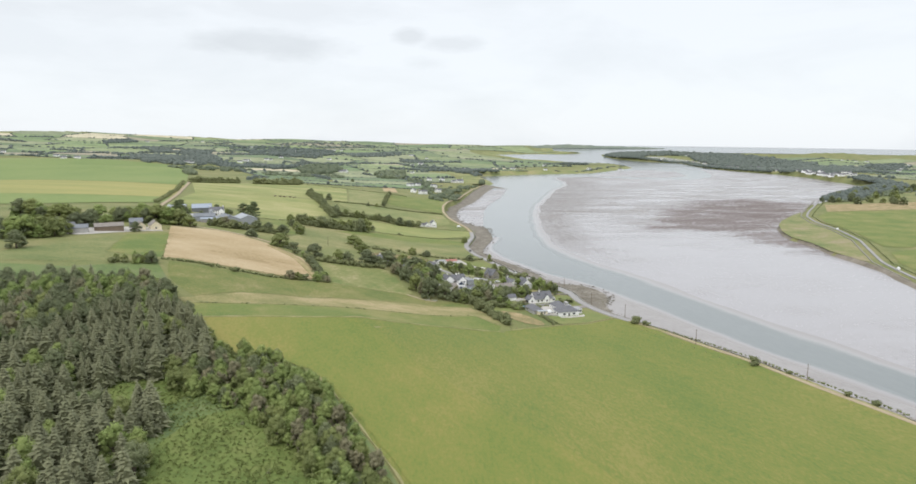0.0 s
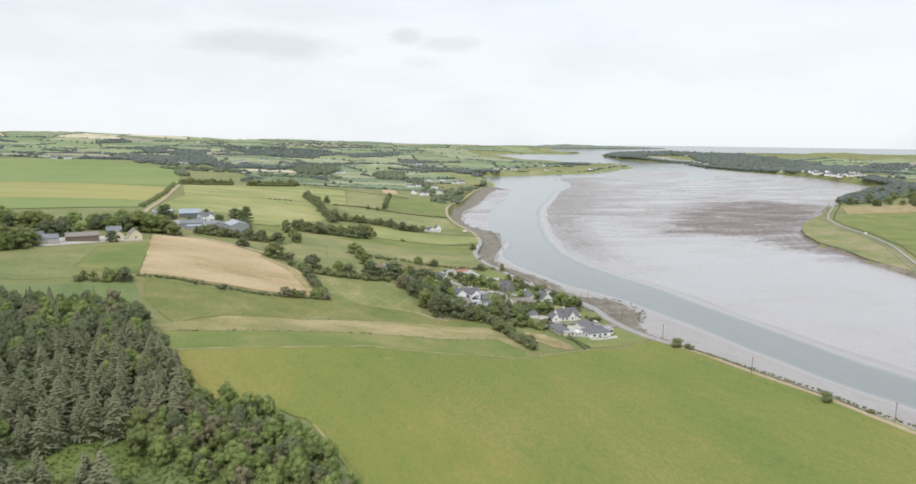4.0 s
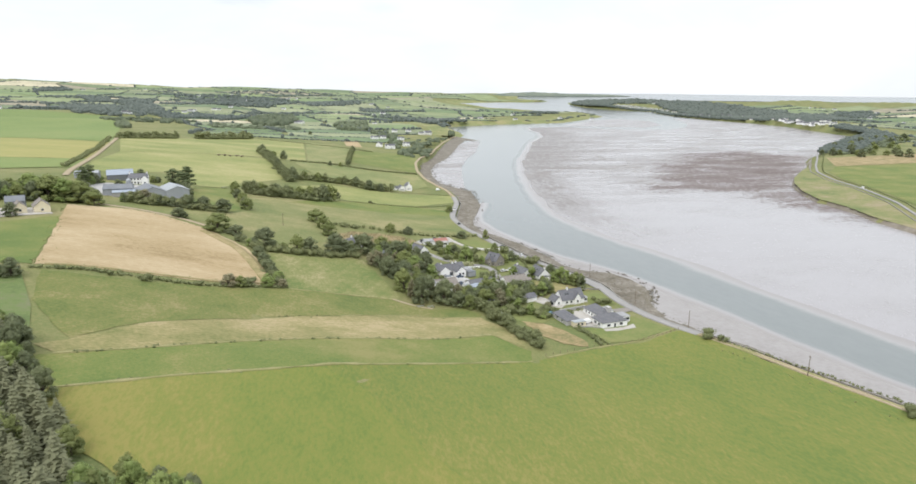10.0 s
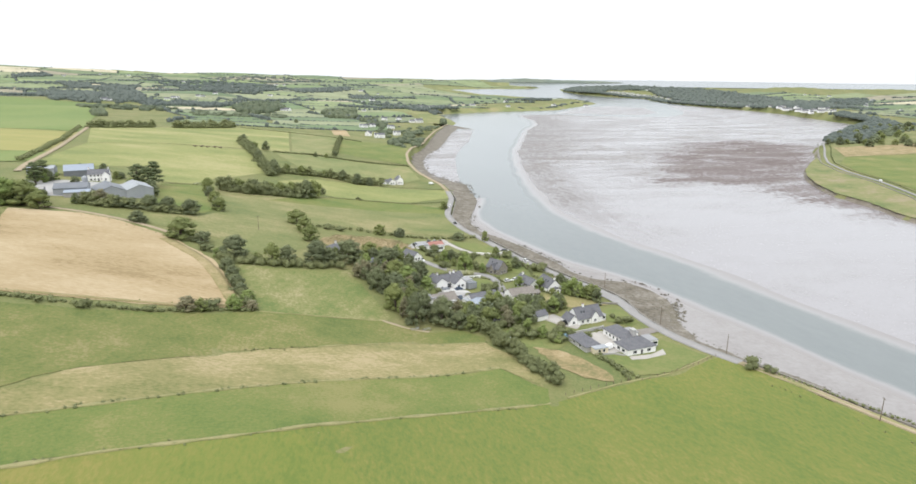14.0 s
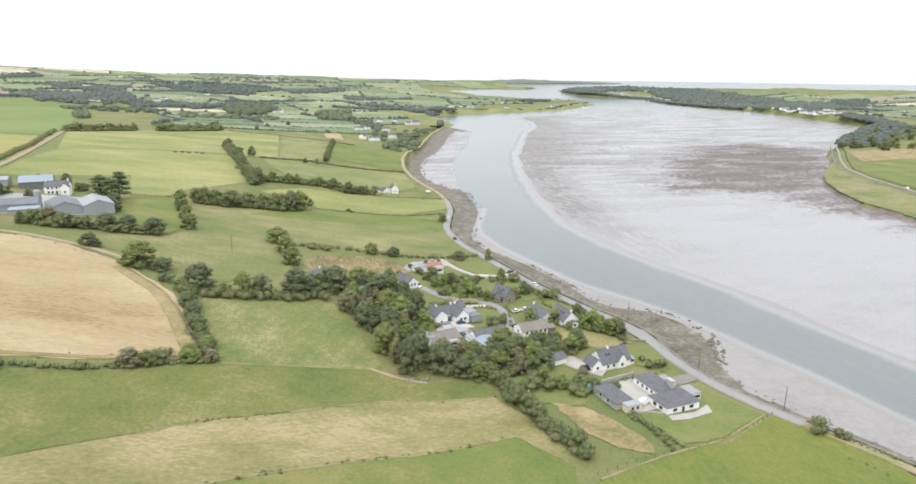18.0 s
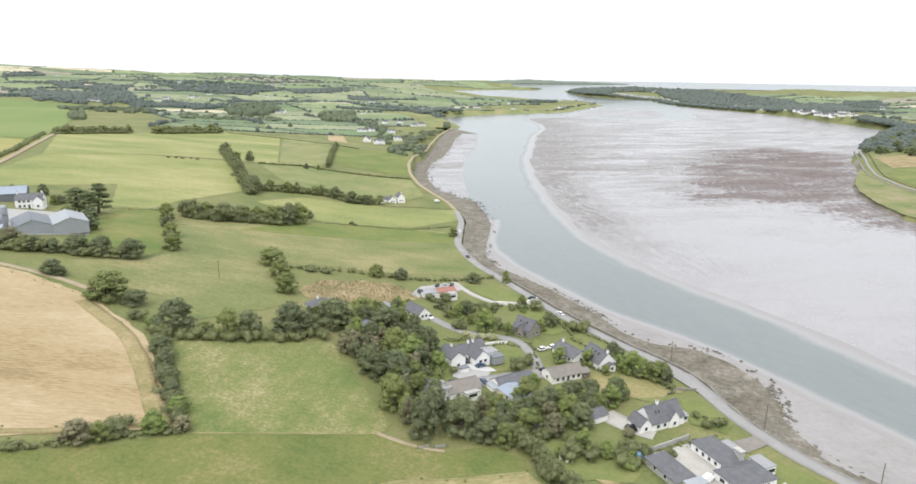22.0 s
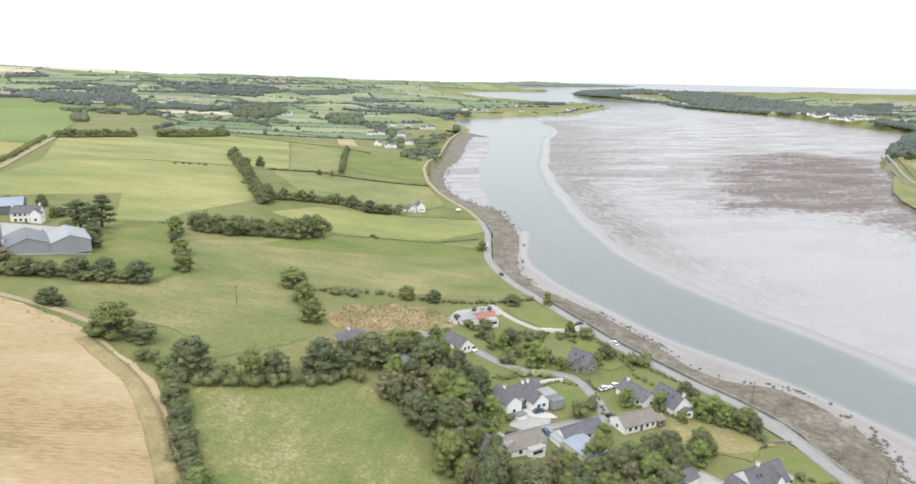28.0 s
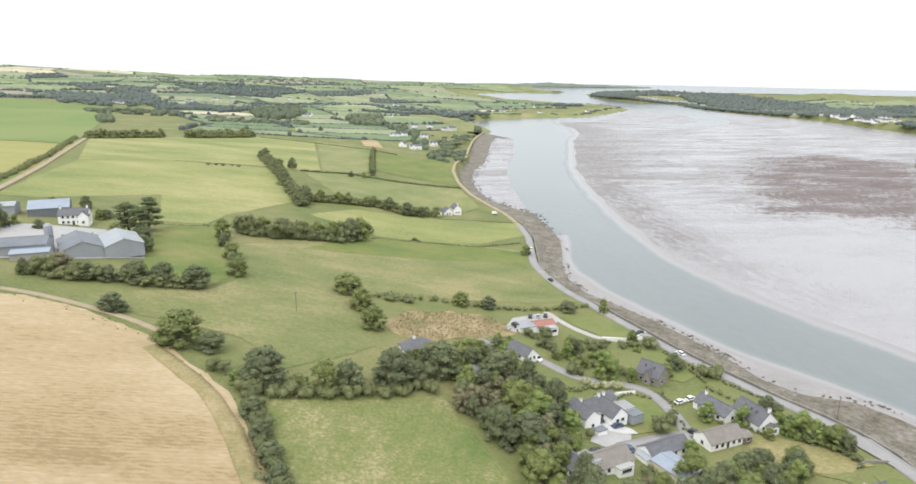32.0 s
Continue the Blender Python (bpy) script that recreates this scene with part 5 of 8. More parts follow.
FIELD_TREES = [(-54, 656, 9), (-46, 658, 10), (-35, 663, 12), (-29, 671, 12), (-23, 691, 5), (-122, 965, 10), (-100, 888, 8), (-90, 905, 9), (-88, 819, 9), (-68, 758, 12), (6, 688, 2.5), (-15, 927, 6), (-8, 1141, 7), (-36, 902, 5), (-24, 904, 5)]
PASTURE_CROWNS = [(-35.4, 559.1, 9.1, 14), (-29.4, 539.6, 9.6, 10.3), (-25.4, 519, 9.3, 11.3), (15.9, 566.1, 6.9, 10), (28.8, 566, 6, 9.3), (68.5, 568.8, 5.7, 9.5), (86.8, 568.7, 7.6, 5.8), (-18.1, 558.5, 3, 8), (-8.7, 559, 2.9, 7)]
PASTURE_TREES = [(75, 671, 6), (-58, 773, 8), (-44, 776, 8), (-24, 781, 6), (-6, 778, 9), (7, 767, 9), (18, 769, 7), (-93, 1471, 7)]
FARM_PINES = [(-139, 610, 12.5), (-132, 604, 11.5), (-134, 622, 13.5), (-194, 604, 11), (-192, 588, 11)]
FARM_CROWNS = [(-127, 591, 8.5, 10), (-122.3, 576, 7.5, 10), (-141, 600, 7, 9), (-160, 640, 5, 8), (-176, 604, 4.5, 7), (-111.8, 530.1, 8.5, 12), (-103.1, 532, 8.5, 12.5), (-92.1, 534, 8.6, 14), (-137.4, 531.6, 8.5, 11, "rust"), (-128, 528.5, 6.5, 10), (-120, 528, 6.2, 9), (-99.2, 624.8, 10.5, 9), (-95, 606, 7, 8), (-87.7, 584.4, 7.7, 9), (-84, 570, 6.5, 8), (-80.3, 557.8, 8.3, 9), (-92, 647.2, 9.4, 12), (-83.2, 650.5, 9.6, 12), (-71.5, 651.5, 10.5, 14), (-62, 654, 10, 13)]
FARM_TREES = [(-190, 653, 6), (-178, 663, 6), (-161, 635, 5), (-148, 529, 5)]
FARWEST_TREES = [(-283, 515, 12), (-276, 518, 12), (-268, 513, 10), (-254, 507, 10), (-249, 514, 10), (-243, 513, 8), (-222, 504, 11), (-219, 483, 10), (-217, 471, 9), (-205, 477, 8, 1), (-218, 523, 8), (-210, 529, 9), (-198, 528, 12), (-185, 516, 13), (-175, 515, 12), (-168, 516, 11), (-158, 510, 8), (-181, 465, 6), (-216, 427, 10), (-223, 425, 11), (-228, 419, 12), (-232, 413, 12), (-216, 437, 9), (-215, 383, 9), (-134, 363, 6), (-222, 469, 9)]
LANE_WOOD = [(-6, 482), (2, 494), (19, 503), (30, 490), (34, 470), (30, 458), (27, 448), (26, 437), (24, 426), (19, 418), (16, 424), (11, 436), (6, 448), (1, 462)]
LOW_WOOD = [(24, 420), (26, 436), (32, 430), (45, 428), (55, 425), (67, 429), (78, 423), (72, 414), (63, 412), (54, 414), (40, 416)]
LANE_TREES = [(-4.4, 483.7, 12.5, 14.2), (6.5, 497.9, 9.8, 12.5), (3.2, 461.2, 10, 9.6, "rust"), (15.5, 482.9, 12.2, 16), (8.3, 447.8, 11.4, 10.6), (17.5, 465.6, 11, 11), (22.8, 462.8, 9.4, 12, "ash"), (30.9, 468.9, 11.4, 10), (14.7, 427.7, 12.2, 9.6), (16.1, 447, 10.6, 12), (-14.8, 474.9, 9, 10.3), (-0.6, 462, 7.4, 8, "rust"), (32.5, 458, 6.8, 8.7, "ash")]
GARDEN_TREES = [(59, 495, 10), (69, 495, 5), (50, 514, 6), (55, 518, 6), (82, 465, 6), (69, 465, 4), (85, 499, 5), (91, 505, 6), (100, 498, 4), (103, 498, 4.5), (92, 461, 6), (106, 452, 8), (109, 449, 7), (113, 445, 7), (115, 442, 6), (105, 467, 6), (117, 412, 3), (47, 534, 4), (41, 536, 3), (47, 498, 4), (63, 523, 4), (86, 533, 5), (90, 528, 4)]
GARDEN_SHRUBS = [(74, 400, 5), (77, 394, 4), (69, 405, 6), (81, 400, 4), (86, 410, 2.5, 2), (82, 402, 2.5), (32, 451, 3), (38, 455, 2.5), (49, 435, 3), (62, 461, 4), (66, 446, 5), (87, 399, 3), (113, 411, 2.5), (114, 418, 2), (93, 398, 2.5), (62, 417, 4), (66, 415, 4), (59, 411, 4), (63, 402, 4), (75, 494, 3), (65, 509, 2), (115, 437, 2)]
SHORE_BUSHES = [(146, 360, 4), (148, 355.5, 2.5), (177, 285, 3.6), (185, 271, 1.8), (194, 244, 2.2), (199, 233, 2.2)]
YARD_TREES = [(22.2, 413.5, 14.5, 11), (33.6, 414.7, 13, 13), (40.3, 411.2, 8.4, 7.4), (17, 419, 9.6, 6, "rust"), (45.4, 408.8, 7.6, 7.4), (22.6, 437.2, 7.8, 6.4), (48.3, 428.4, 6.5, 7.9), (66.7, 428.7, 9.3, 9), (59, 433.1, 10.5, 10.1), (62.9, 424.8, 5, 10), (27, 424, 11, 9), (54, 424, 8, 9), (72, 424, 8, 9), (77, 436, 7, 8), (84, 438, 6, 7), (88, 432, 5, 6)]

def group_of(list_, kinds, group, squash=1.0):
    for item in list_:
        x, y, h = item[:3]
        if len(item) > 3:
            kind = ("light_bush", "ash", "red_bush", "cypress", "palm", "blossom", "pine")[item[3]]
        elif h < 4.6:
            kind = "bush"
        else:
            kind = kinds[int(rng.integers(len(kinds)))]
        stand(kind, x, y, h * 1.2, group, squash=squash)


def crowns(list_, group):
    """Trees given by place, height and width of the crown."""
    for x, y, h, wide, *kind in list_:
        kind = kind[0] if kind else "bush" if h < 3.6 else "oak"
        stand(kind, x, y, h, group, squash=min(2.0, max(0.75, wide / h / (1.25 if kind == "bush" else 0.86))))


crowns(HEDGE_TREES, "trees round the stubble field")
crowns(COLUMN_TREES, "bushy trees beside the paddock")
crowns(ROW_TREES, "thorn trees below the stubble")
crowns(PASTURE_CROWNS, "trees of the pasture")
group_of(FIELD_TREES, ["oak"], "hedgerow trees between the fields", 1.1)
group_of(PASTURE_TREES, ["oak"], "trees of the pasture", 1.15)
group_of(FARM_PINES, ["pine"], "pines by the farmyard", 1.5)
crowns(FARM_CROWNS, "trees below the farm")
group_of(FARM_TREES, ["oak", "ash"], "trees round the farm", 1.15)
group_of(FARWEST_TREES, ["oak", "oak", "ash"], "trees round the upper farm", 1.45)
crowns(LANE_TREES, "trees along the lane")
group_of(GARDEN_TREES, ["oak", "ash"], "garden trees", 1.05)
group_of(GARDEN_SHRUBS, ["ash"], "garden shrubs", 1.0)
group_of(SHORE_BUSHES, ["bush"], "bushes along the shore road", 1.1)
crowns(YARD_TREES, "tall trees beside the gardens")
for x, y in scatter(LANE_WOOD, 5.2) + scatter(LOW_WOOD, 5.6):
    r = rng.random()
    stand("oak" if r < 0.5 else "ash" if r < 0.68 else "rust" if r < 0.78 else "cypress" if r < 0.9 else "bush", x, y, rng.uniform(5.5, 9) if r < 0.9 else 3.0, "trees of the lane wood", squash=1.0)

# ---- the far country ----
# field colours with aerial haze mixed in, greyer and bluer than near grass
HAZED_COLOURS = [(0.143, 0.185, 0.109), (0.182, 0.218, 0.125), (0.215, 0.246, 0.136), (0.248, 0.269, 0.164), (0.149, 0.196, 0.106), (0.193, 0.218, 0.136), (0.44, 0.398, 0.283), (0.237, 0.252, 0.157), (0.16, 0.196, 0.114), (0.22, 0.258, 0.136), (0.275, 0.252, 0.185), (0.182, 0.23, 0.12)]
FAR_FIELD = bpy.data.materials.new("distant_fields")
FAR_FIELD.use_nodes = True
ft = FAR_FIELD.node_tree
fb = ft.nodes["Principled BSDF"]
fb.inputs["Roughness"].default_value, fb.inputs["Specular IOR Level"].default_value = 0.95, 0.1
fgeo, framp = ft.nodes.new("ShaderNodeNewGeometry"), ft.nodes.new("ShaderNodeValToRGB")
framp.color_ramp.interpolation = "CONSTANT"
for i, c in enumerate(HAZED_COLOURS):
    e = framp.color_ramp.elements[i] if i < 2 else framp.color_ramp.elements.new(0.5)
for i, (e, c) in enumerate(zip(framp.color_ramp.elements, HAZED_COLOURS)):
    e.position, e.color = i / len(HAZED_COLOURS), (*c, 1)
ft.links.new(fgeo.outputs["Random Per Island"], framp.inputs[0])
fnoise = nodes(ft, "ShaderNodeTexNoise", Scale=0.02, Detail=5.0, Roughness=0.65)
ft.links.new(fgeo.outputs["Position"], fnoise.inputs["Vector"])
fhsv = nodes(ft, "ShaderNodeHueSaturation")
fval = ft.nodes.new("ShaderNodeMapRange")
fval.inputs["From Min"].default_value, fval.inputs["From Max"].default_value, fval.inputs["To Min"].default_value, fval.inputs["To Max"].default_value = 0.3, 0.7, 0.75, 1.2
ft.links.new(fnoise.outputs["Fac"], fval.inputs["Value"])
ft.links.new(fval.outputs[0], fhsv.inputs["Value"])
ft.links.new(framp.outputs[0], fhsv.inputs["Color"])
ft.links.new(fhsv.outputs[0], fb.inputs["Base Color"])

# land already laid out field by field
NEAR_PLAN = [(-1200, -900), (400, -900), (420, 400), (150, 400), (100, 900), (92, 1150), (10, 1270), (-170, 1262), (-330, 1090), (-432, 1480), (-560, 1880), (-640, 2060), (-802, 2070), (-1010, 2150), (-1160, 1980), (-1000, 1450), (-780, 1150), (-620, 700), (-540, 540), (-320, 520), (-420, 300), (-700, 100)]
EAST_PLAN = [(380, 30), (430, 480), (655, 990), (740, 1050), (940, 1045), (860, 930), (700, 700), (660, 560), (480, 460), (450, 30)]


def far_cells(size_u, size_v, lo, hi, turn, seed):
    """Fields of an uneven patchwork with their corners, in a ring of the country."""
    r = np.random.default_rng(seed)
    nu, nv = int(9800 / size_u), int(9800 / size_v)
    ju, jv = r.uniform(-0.3, 0.3, (nu + 1, nv + 1)), r.uniform(-0.3, 0.3, (nu + 1, nv + 1))
    c, s = math.cos(turn), math.sin(turn)
    cells = []

    def corner(i, j):
        u, v = (i + ju[i, j] - nu / 2) * size_u, (j + jv[i, j] - nv / 2) * size_v
        return (u * c - v * s, u * s + v * c + 150)
    for i in range(nu):
        for j in range(nv):
            p = [corner(i, j), corner(i + 1, j), corner(i + 1, j + 1), corner(i, j + 1)]
            m = np.mean(p, axis=0)
            d, a = math.hypot(m[0], m[1] - 150), math.degrees(math.atan2(m[0], m[1] - 150))
            if lo <= d < hi and -52 < a < 58:
                cells.append(p)
    return cells


def is_land(x, y):
    x, y = np.atleast_1d(np.asarray(x, float)), np.atleast_1d(np.asarray(y, float))
    return ~inside(ESTUARY, x, y) & (away(ESTUARY, x, y, True) > 18) & ~inside(NEAR_PLAN, x, y) & ~inside(EAST_PLAN, x, y) & (np.hypot(x, y - 150) < np.where(x > 1190, 4200, 4770))


CELLS = far_cells(190, 120, 500, 2300, 0.3, 3) + far_cells(290, 165, 2300, 4760, 0.22, 4)
fv, ff, nv = [], [], 0
HEDGE_LINES = []
for p in CELLS:
    q = np.array(p)
    centre = q.mean(0)
    if not (is_land(*q.T).all() and is_land(*centre)[0]):
        continue
    far = math.hypot(centre[0], centre[1] - 150)
    n = 5
    q = centre + (q - centre) * (1 - 7.0 / np.linalg.norm(q - centre, axis=1))[:, None]
    s, t = np.meshgrid(np.linspace(0, 1, n), np.linspace(0, 1, n))
    s, t = s.ravel()[:, None], t.ravel()[:, None]
    xy = q[0] * (1 - s) * (1 - t) + q[1] * s * (1 - t) + q[2] * s * t + q[3] * (1 - s) * t
    z = dry_height(xy[:, 0], xy[:, 1]) + 0.5 + far / 2500
    fv.append(np.column_stack([xy, z]))
    k = np.arange(n * n).reshape(n, n)
    a, b, c, d = k[:-1, :-1].ravel(), k[:-1, 1:].ravel(), k[1:, 1:].ravel(), k[1:, :-1].ravel()
    ff.append(np.concatenate([np.stack([a, b, c], 1), np.stack([a, c, d], 1)]) + nv)
    nv += n * n
    for e in (0, 3):
        if rng.random() < 0.9:
            HEDGE_LINES.append((np.array(p[e]), np.array(p[(e + 1) % 4]), far))
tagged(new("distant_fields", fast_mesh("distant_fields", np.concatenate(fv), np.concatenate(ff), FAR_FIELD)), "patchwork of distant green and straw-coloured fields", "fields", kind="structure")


def blobs(at, radius, height):
    """Distant rounded trees, a few leafy facets each."""
    n = len(at)
    side = 5
    ring = np.array([(math.cos(2 * math.pi * j / side), math.sin(2 * math.pi * j / side)) for j in range(side)])
    grow = rng.uniform(0.75, 1.25, (n, 2 * side))
    spin = rng.uniform(0, 6.28, n)
    cs, sn = np.cos(spin)[:, None], np.sin(spin)[:, None]
    rx, ry = ring[:, 0] * cs - ring[:, 1] * sn, ring[:, 0] * sn + ring[:, 1] * cs
    x, y, z = at[:, 0:1], at[:, 1:2], at[:, 2:3]
    r, h = radius[:, None], height[:, None]
    low = np.stack([x + rx * r * grow[:, :side] * 0.9, y + ry * r * grow[:, :side] * 0.9, z + 0 * rx], 2)
    up = np.stack([x + rx * r * grow[:, side:], y + ry * r * grow[:, side:], z + h * rng.uniform(0.45, 0.7, (n, side))], 2)
    tip = np.stack([x[:, 0], y[:, 0], z[:, 0] + h[:, 0]], 1)[:, None]
    v = np.concatenate([low, up, tip], 1).reshape(-1, 3)
    j = np.arange(side)
    k = (j + 1) % side
    one = np.concatenate([np.stack([j, k, side + k], 1), np.stack([j, side + k, side + j], 1), np.stack([side + j, side + k, 0 * j + 2 * side], 1)])
    f = (np.arange(n) * (2 * side + 1))[:, None, None] + one[None]
    return v, f.reshape(-1, 3)


pts = []
for a, b, far in HEDGE_LINES:
    length = np.linalg.norm(b - a)
    step = 4.5 if far < 1900 else 8.0
    n = max(2, int(length / step))
    f = (np.arange(n) + rng.uniform(0.2, 0.8, n)) / n
    p = a + (b - a) * f[:, None] + rng.normal(0, 1.0, (n, 2))
    grown = rng.random() < 0.3
    for q in p:
        if rng.random() < 0.9:
            big = rng.random() < (0.4 if grown else 0.035)
            pts.append((q[0], q[1], (rng.uniform(2.5, 4) if far < 1900 else rng.uniform(4, 7)) * (1.3 if big else 1), rng.uniform(6, 10) if big else rng.uniform(1.8, 3.5)))
pts = np.array(pts)
pts = pts[is_land(pts[:, 0], pts[:, 1])]
at = np.column_stack([pts[:, :2], dry_height(pts[:, 0], pts[:, 1]) - 0.3])
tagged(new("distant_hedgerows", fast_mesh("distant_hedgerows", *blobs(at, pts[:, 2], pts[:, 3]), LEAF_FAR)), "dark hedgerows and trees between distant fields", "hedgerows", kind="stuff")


HAMLET = [(37, 1440, 10, 16), (55, 1462, 0, 13), (38, 1266, 80, 15), (56, 1237, 5, 17), (91, 1450, 15, 13), (90, 1302, 10, 12), (92, 1660, 0, 13), (127, 1680, 10, 12)]
village = [(1315, 1915), (1340, 1930), (1300, 1842), (1335, 1879), (1275, 1756), (1318, 1812), (1345, 1828), (1322, 1777), (1350, 1794), (1346, 1769), (1373, 1790), (1290, 1800), (1345, 1971), (1375, 2026), (1563, 2441), (1823, 2896), (1707, 2747), (1741, 2859), (1646, 2757), (1635, 2801), (1556, 2775), (1596, 2879), (1582, 3144), (1604, 3252), (1607, 3314), (1558, 3067), (1400, 1850), (1420, 1900), (1385, 1960), (1430, 2080), (1440, 2160), (1450, 2300)]
village += [(2341, 3148), (2374, 3091), (2420, 3071), (2215, 2601), (2444, 2823), (1841, 3857), (1939, 3966), (1787, 3782)]
spots_seen = [(-664, 2158), (-649, 2155), (-529, 2287), (-518, 2329), (-513, 2350), (-464, 2422), (-451, 2431), (-152, 1886), (-142, 1892), (56, 1944), (256, 2316), (268, 2259), (286, 2259), (304, 2256), (-261, 2668), (-814, 3816), (-1390, 4346), (-1400, 3853), (164, 3179), (155, 1646), (171, 1656)]
HOUSE_PLOTS = np.array([h[:2] for h in HAMLET] + village + spots_seen, float)


def far_wood(poly, spacing, low, high, label, keep=1.0):
    p = np.array([q for q in scatter(poly, spacing) if rng.random() < keep])
    p = p[~inside(ESTUARY, p[:, 0], p[:, 1])]
    for hx, hy in HOUSE_PLOTS:
        # a plot and the open ground below it
        if p[:, 0].min() - 90 < hx < p[:, 0].max() + 90 and p[:, 1].min() - 90 < hy < p[:, 1].max() + 90:
            u = np.array([hx, hy - 150])
            u = u / np.linalg.norm(u)
            p = p[away([(hx + 6 * u[0], hy + 6 * u[1]), (hx - 75 * u[0], hy - 75 * u[1])], p[:, 0], p[:, 1]) > 13]
            if not len(p):
                return None
    at = np.column_stack([p, dry_height(p[:, 0], p[:, 1]) - 0.3])
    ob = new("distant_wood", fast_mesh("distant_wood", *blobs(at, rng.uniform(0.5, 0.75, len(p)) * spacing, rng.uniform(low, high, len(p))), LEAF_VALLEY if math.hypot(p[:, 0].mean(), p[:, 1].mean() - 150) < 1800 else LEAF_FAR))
    return tagged(ob, label, "wood", kind="stuff")


for poly, gap, low, high, keep_, label in (
        ([(-930, 2320), (-969, 2587), (-785, 2508), (-714, 2653), (-568, 2230), (-622, 2067), (-759, 2067)], 13, 7, 13, 0.7, "dark wooded valley among the hills"),
        ([(-599, 2204), (-466, 2264), (-284, 1947), (-328, 1820), (-496, 2019)], 12, 7, 12, 0.7, "dark belt of trees in the valley"),
        ([(-1052, 4023), (-835, 3913), (-489, 3976), (-264, 3482), (-321, 2669), (-456, 2552), (-635, 2924)], 18, 8, 13, 0.38, "dark wood on the far slope"),
        ([(-1266, 3379), (-1130, 3324), (-767, 2806), (-698, 2599), (-860, 2678)], 15, 8, 13, 0.7, "long strip of wood on the hill"),
        ([(-278, 1907), (-238, 2024), (-186, 2100), (-136, 1874), (-189, 1740), (-241, 1753)], 12, 9, 15, 0.8, "clump of tall dark trees above the fields"),
        ([(-261, 3440), (40, 3486), (37, 3243), (-177, 2957)], 15, 7, 12, 0.6, "belt of trees on the far slope"),
        ([(34, 3064), (181, 3030), (140, 2745), (31, 2868)], 14, 6, 11, 0.6, "copse above the far bay"),
        ([(182, 2041), (352, 2379), (351, 1974), (236, 1846)], 13, 6, 11, 0.6, "trees round houses above the bay"),
        ([(-1687, 3965), (-1609, 4177), (-1434, 3806), (-1515, 3579)], 17, 8, 14, 0.7, "distant wood on the skyline"),
        ([(-852, 4275), (-345, 4520), (-56, 4474), (-250, 4126), (-612, 3987)], 21, 6, 11, 0.22, "thin plantation below the skyline"),
        ([(-55, 1958), (35, 1942), (29, 1670), (-40, 1641)], 12, 8, 15, 0.45, "tall trees behind the hamlet"),
        ([(29, 1670), (81, 1692), (93, 1432), (95, 1174), (81, 1041), (66, 1081), (63, 1288)], 9, 5, 10, 0.33, "trees between the houses of the hamlet"),
        ([(90, 1219), (130, 1232), (112, 1106), (89, 1113)], 8, 3, 6, 0.5, "scrub above the bend of the shore"),
        ([(-335, 1683), (-124, 1716), (-116, 1623), (-311, 1576)], 12, 4, 9, 0.4, "loose row of field trees on the hill"),
        ([(-666, 1962), (-369, 1729), (-352, 1660), (-520, 1581)], 13, 4, 9, 0.3, "scattered trees above the wide field"),
        ([(-451, 1434), (-464, 1537), (-408, 1378), (-421, 1358)], 9, 7, 12, 0.9, "group of tall trees at the end of the track")):
    far_wood(poly, gap, low, high, label, keep_)
far_wood([(1326, 3938), (1479, 4114), (1632, 4049), (1520, 3720), (1400, 3540), (1318, 3640)], 17, 8, 16, "dark forest on the far headland", 0.9)
far_wood([(1632, 4049), (1816, 4065), (1969, 3968), (1870, 3768), (1740, 3809), (1540, 3730)], 18, 8, 16, "forest behind the caravans", 0.75)
far_wood([(1789, 3794), (1998, 3910), (2115, 3771), (2157, 3441), (2027, 2902), (1800, 2600), (1686, 2708), (1500, 2730), (1540, 2900), (1560, 3045), (1640, 3300), (1700, 3500)], 19, 8, 17, "long dark forest above the far village", 0.66)
far_wood([(1536, 2640), (1710, 2682), (1887, 2701), (1991, 2582), (1847, 2331), (1560, 2050), (1600, 2300), (1420, 2250), (1405, 2500)], 16, 6, 14, "trees above the far village", 0.55)
far_wood([(1400, 2500), (1440, 2500), (1480, 2880), (1545, 3200), (1500, 3220), (1445, 2890)], 14, 6, 12, "trees along the far shore", 0.6)
far_wood([(1990, 2580), (2300, 2900), (2500, 2950), (2400, 2750), (2100, 2500)], 18, 7, 13, "belt of trees between far fields", 0.6)
for k in range(46):
    u, v = rng.uniform(-2300, 200), rng.uniform(1500, 4300)
    if is_land(u, v)[0]:
        a, b = rng.uniform(30, 130), rng.uniform(14, 34)
        far_wood([(u - a, v - b * 0.4), (u - a * 0.3, v - b), (u + a, v - b * 0.5), (u + a * 0.8, v + b * 0.6), (u - a * 0.5, v + b)], 12, 6, 12, "small copse of trees on the far hills", 0.8)
far_wood([(792, 1100), (860, 1166), (940, 1236), (1078, 1352), (1180, 1440), (1300, 1500), (1200, 1330), (973, 1165), (834, 1075), (786, 1062)], 8, 2.5, 6, "scrub and bushes across the estuary", 0.4)
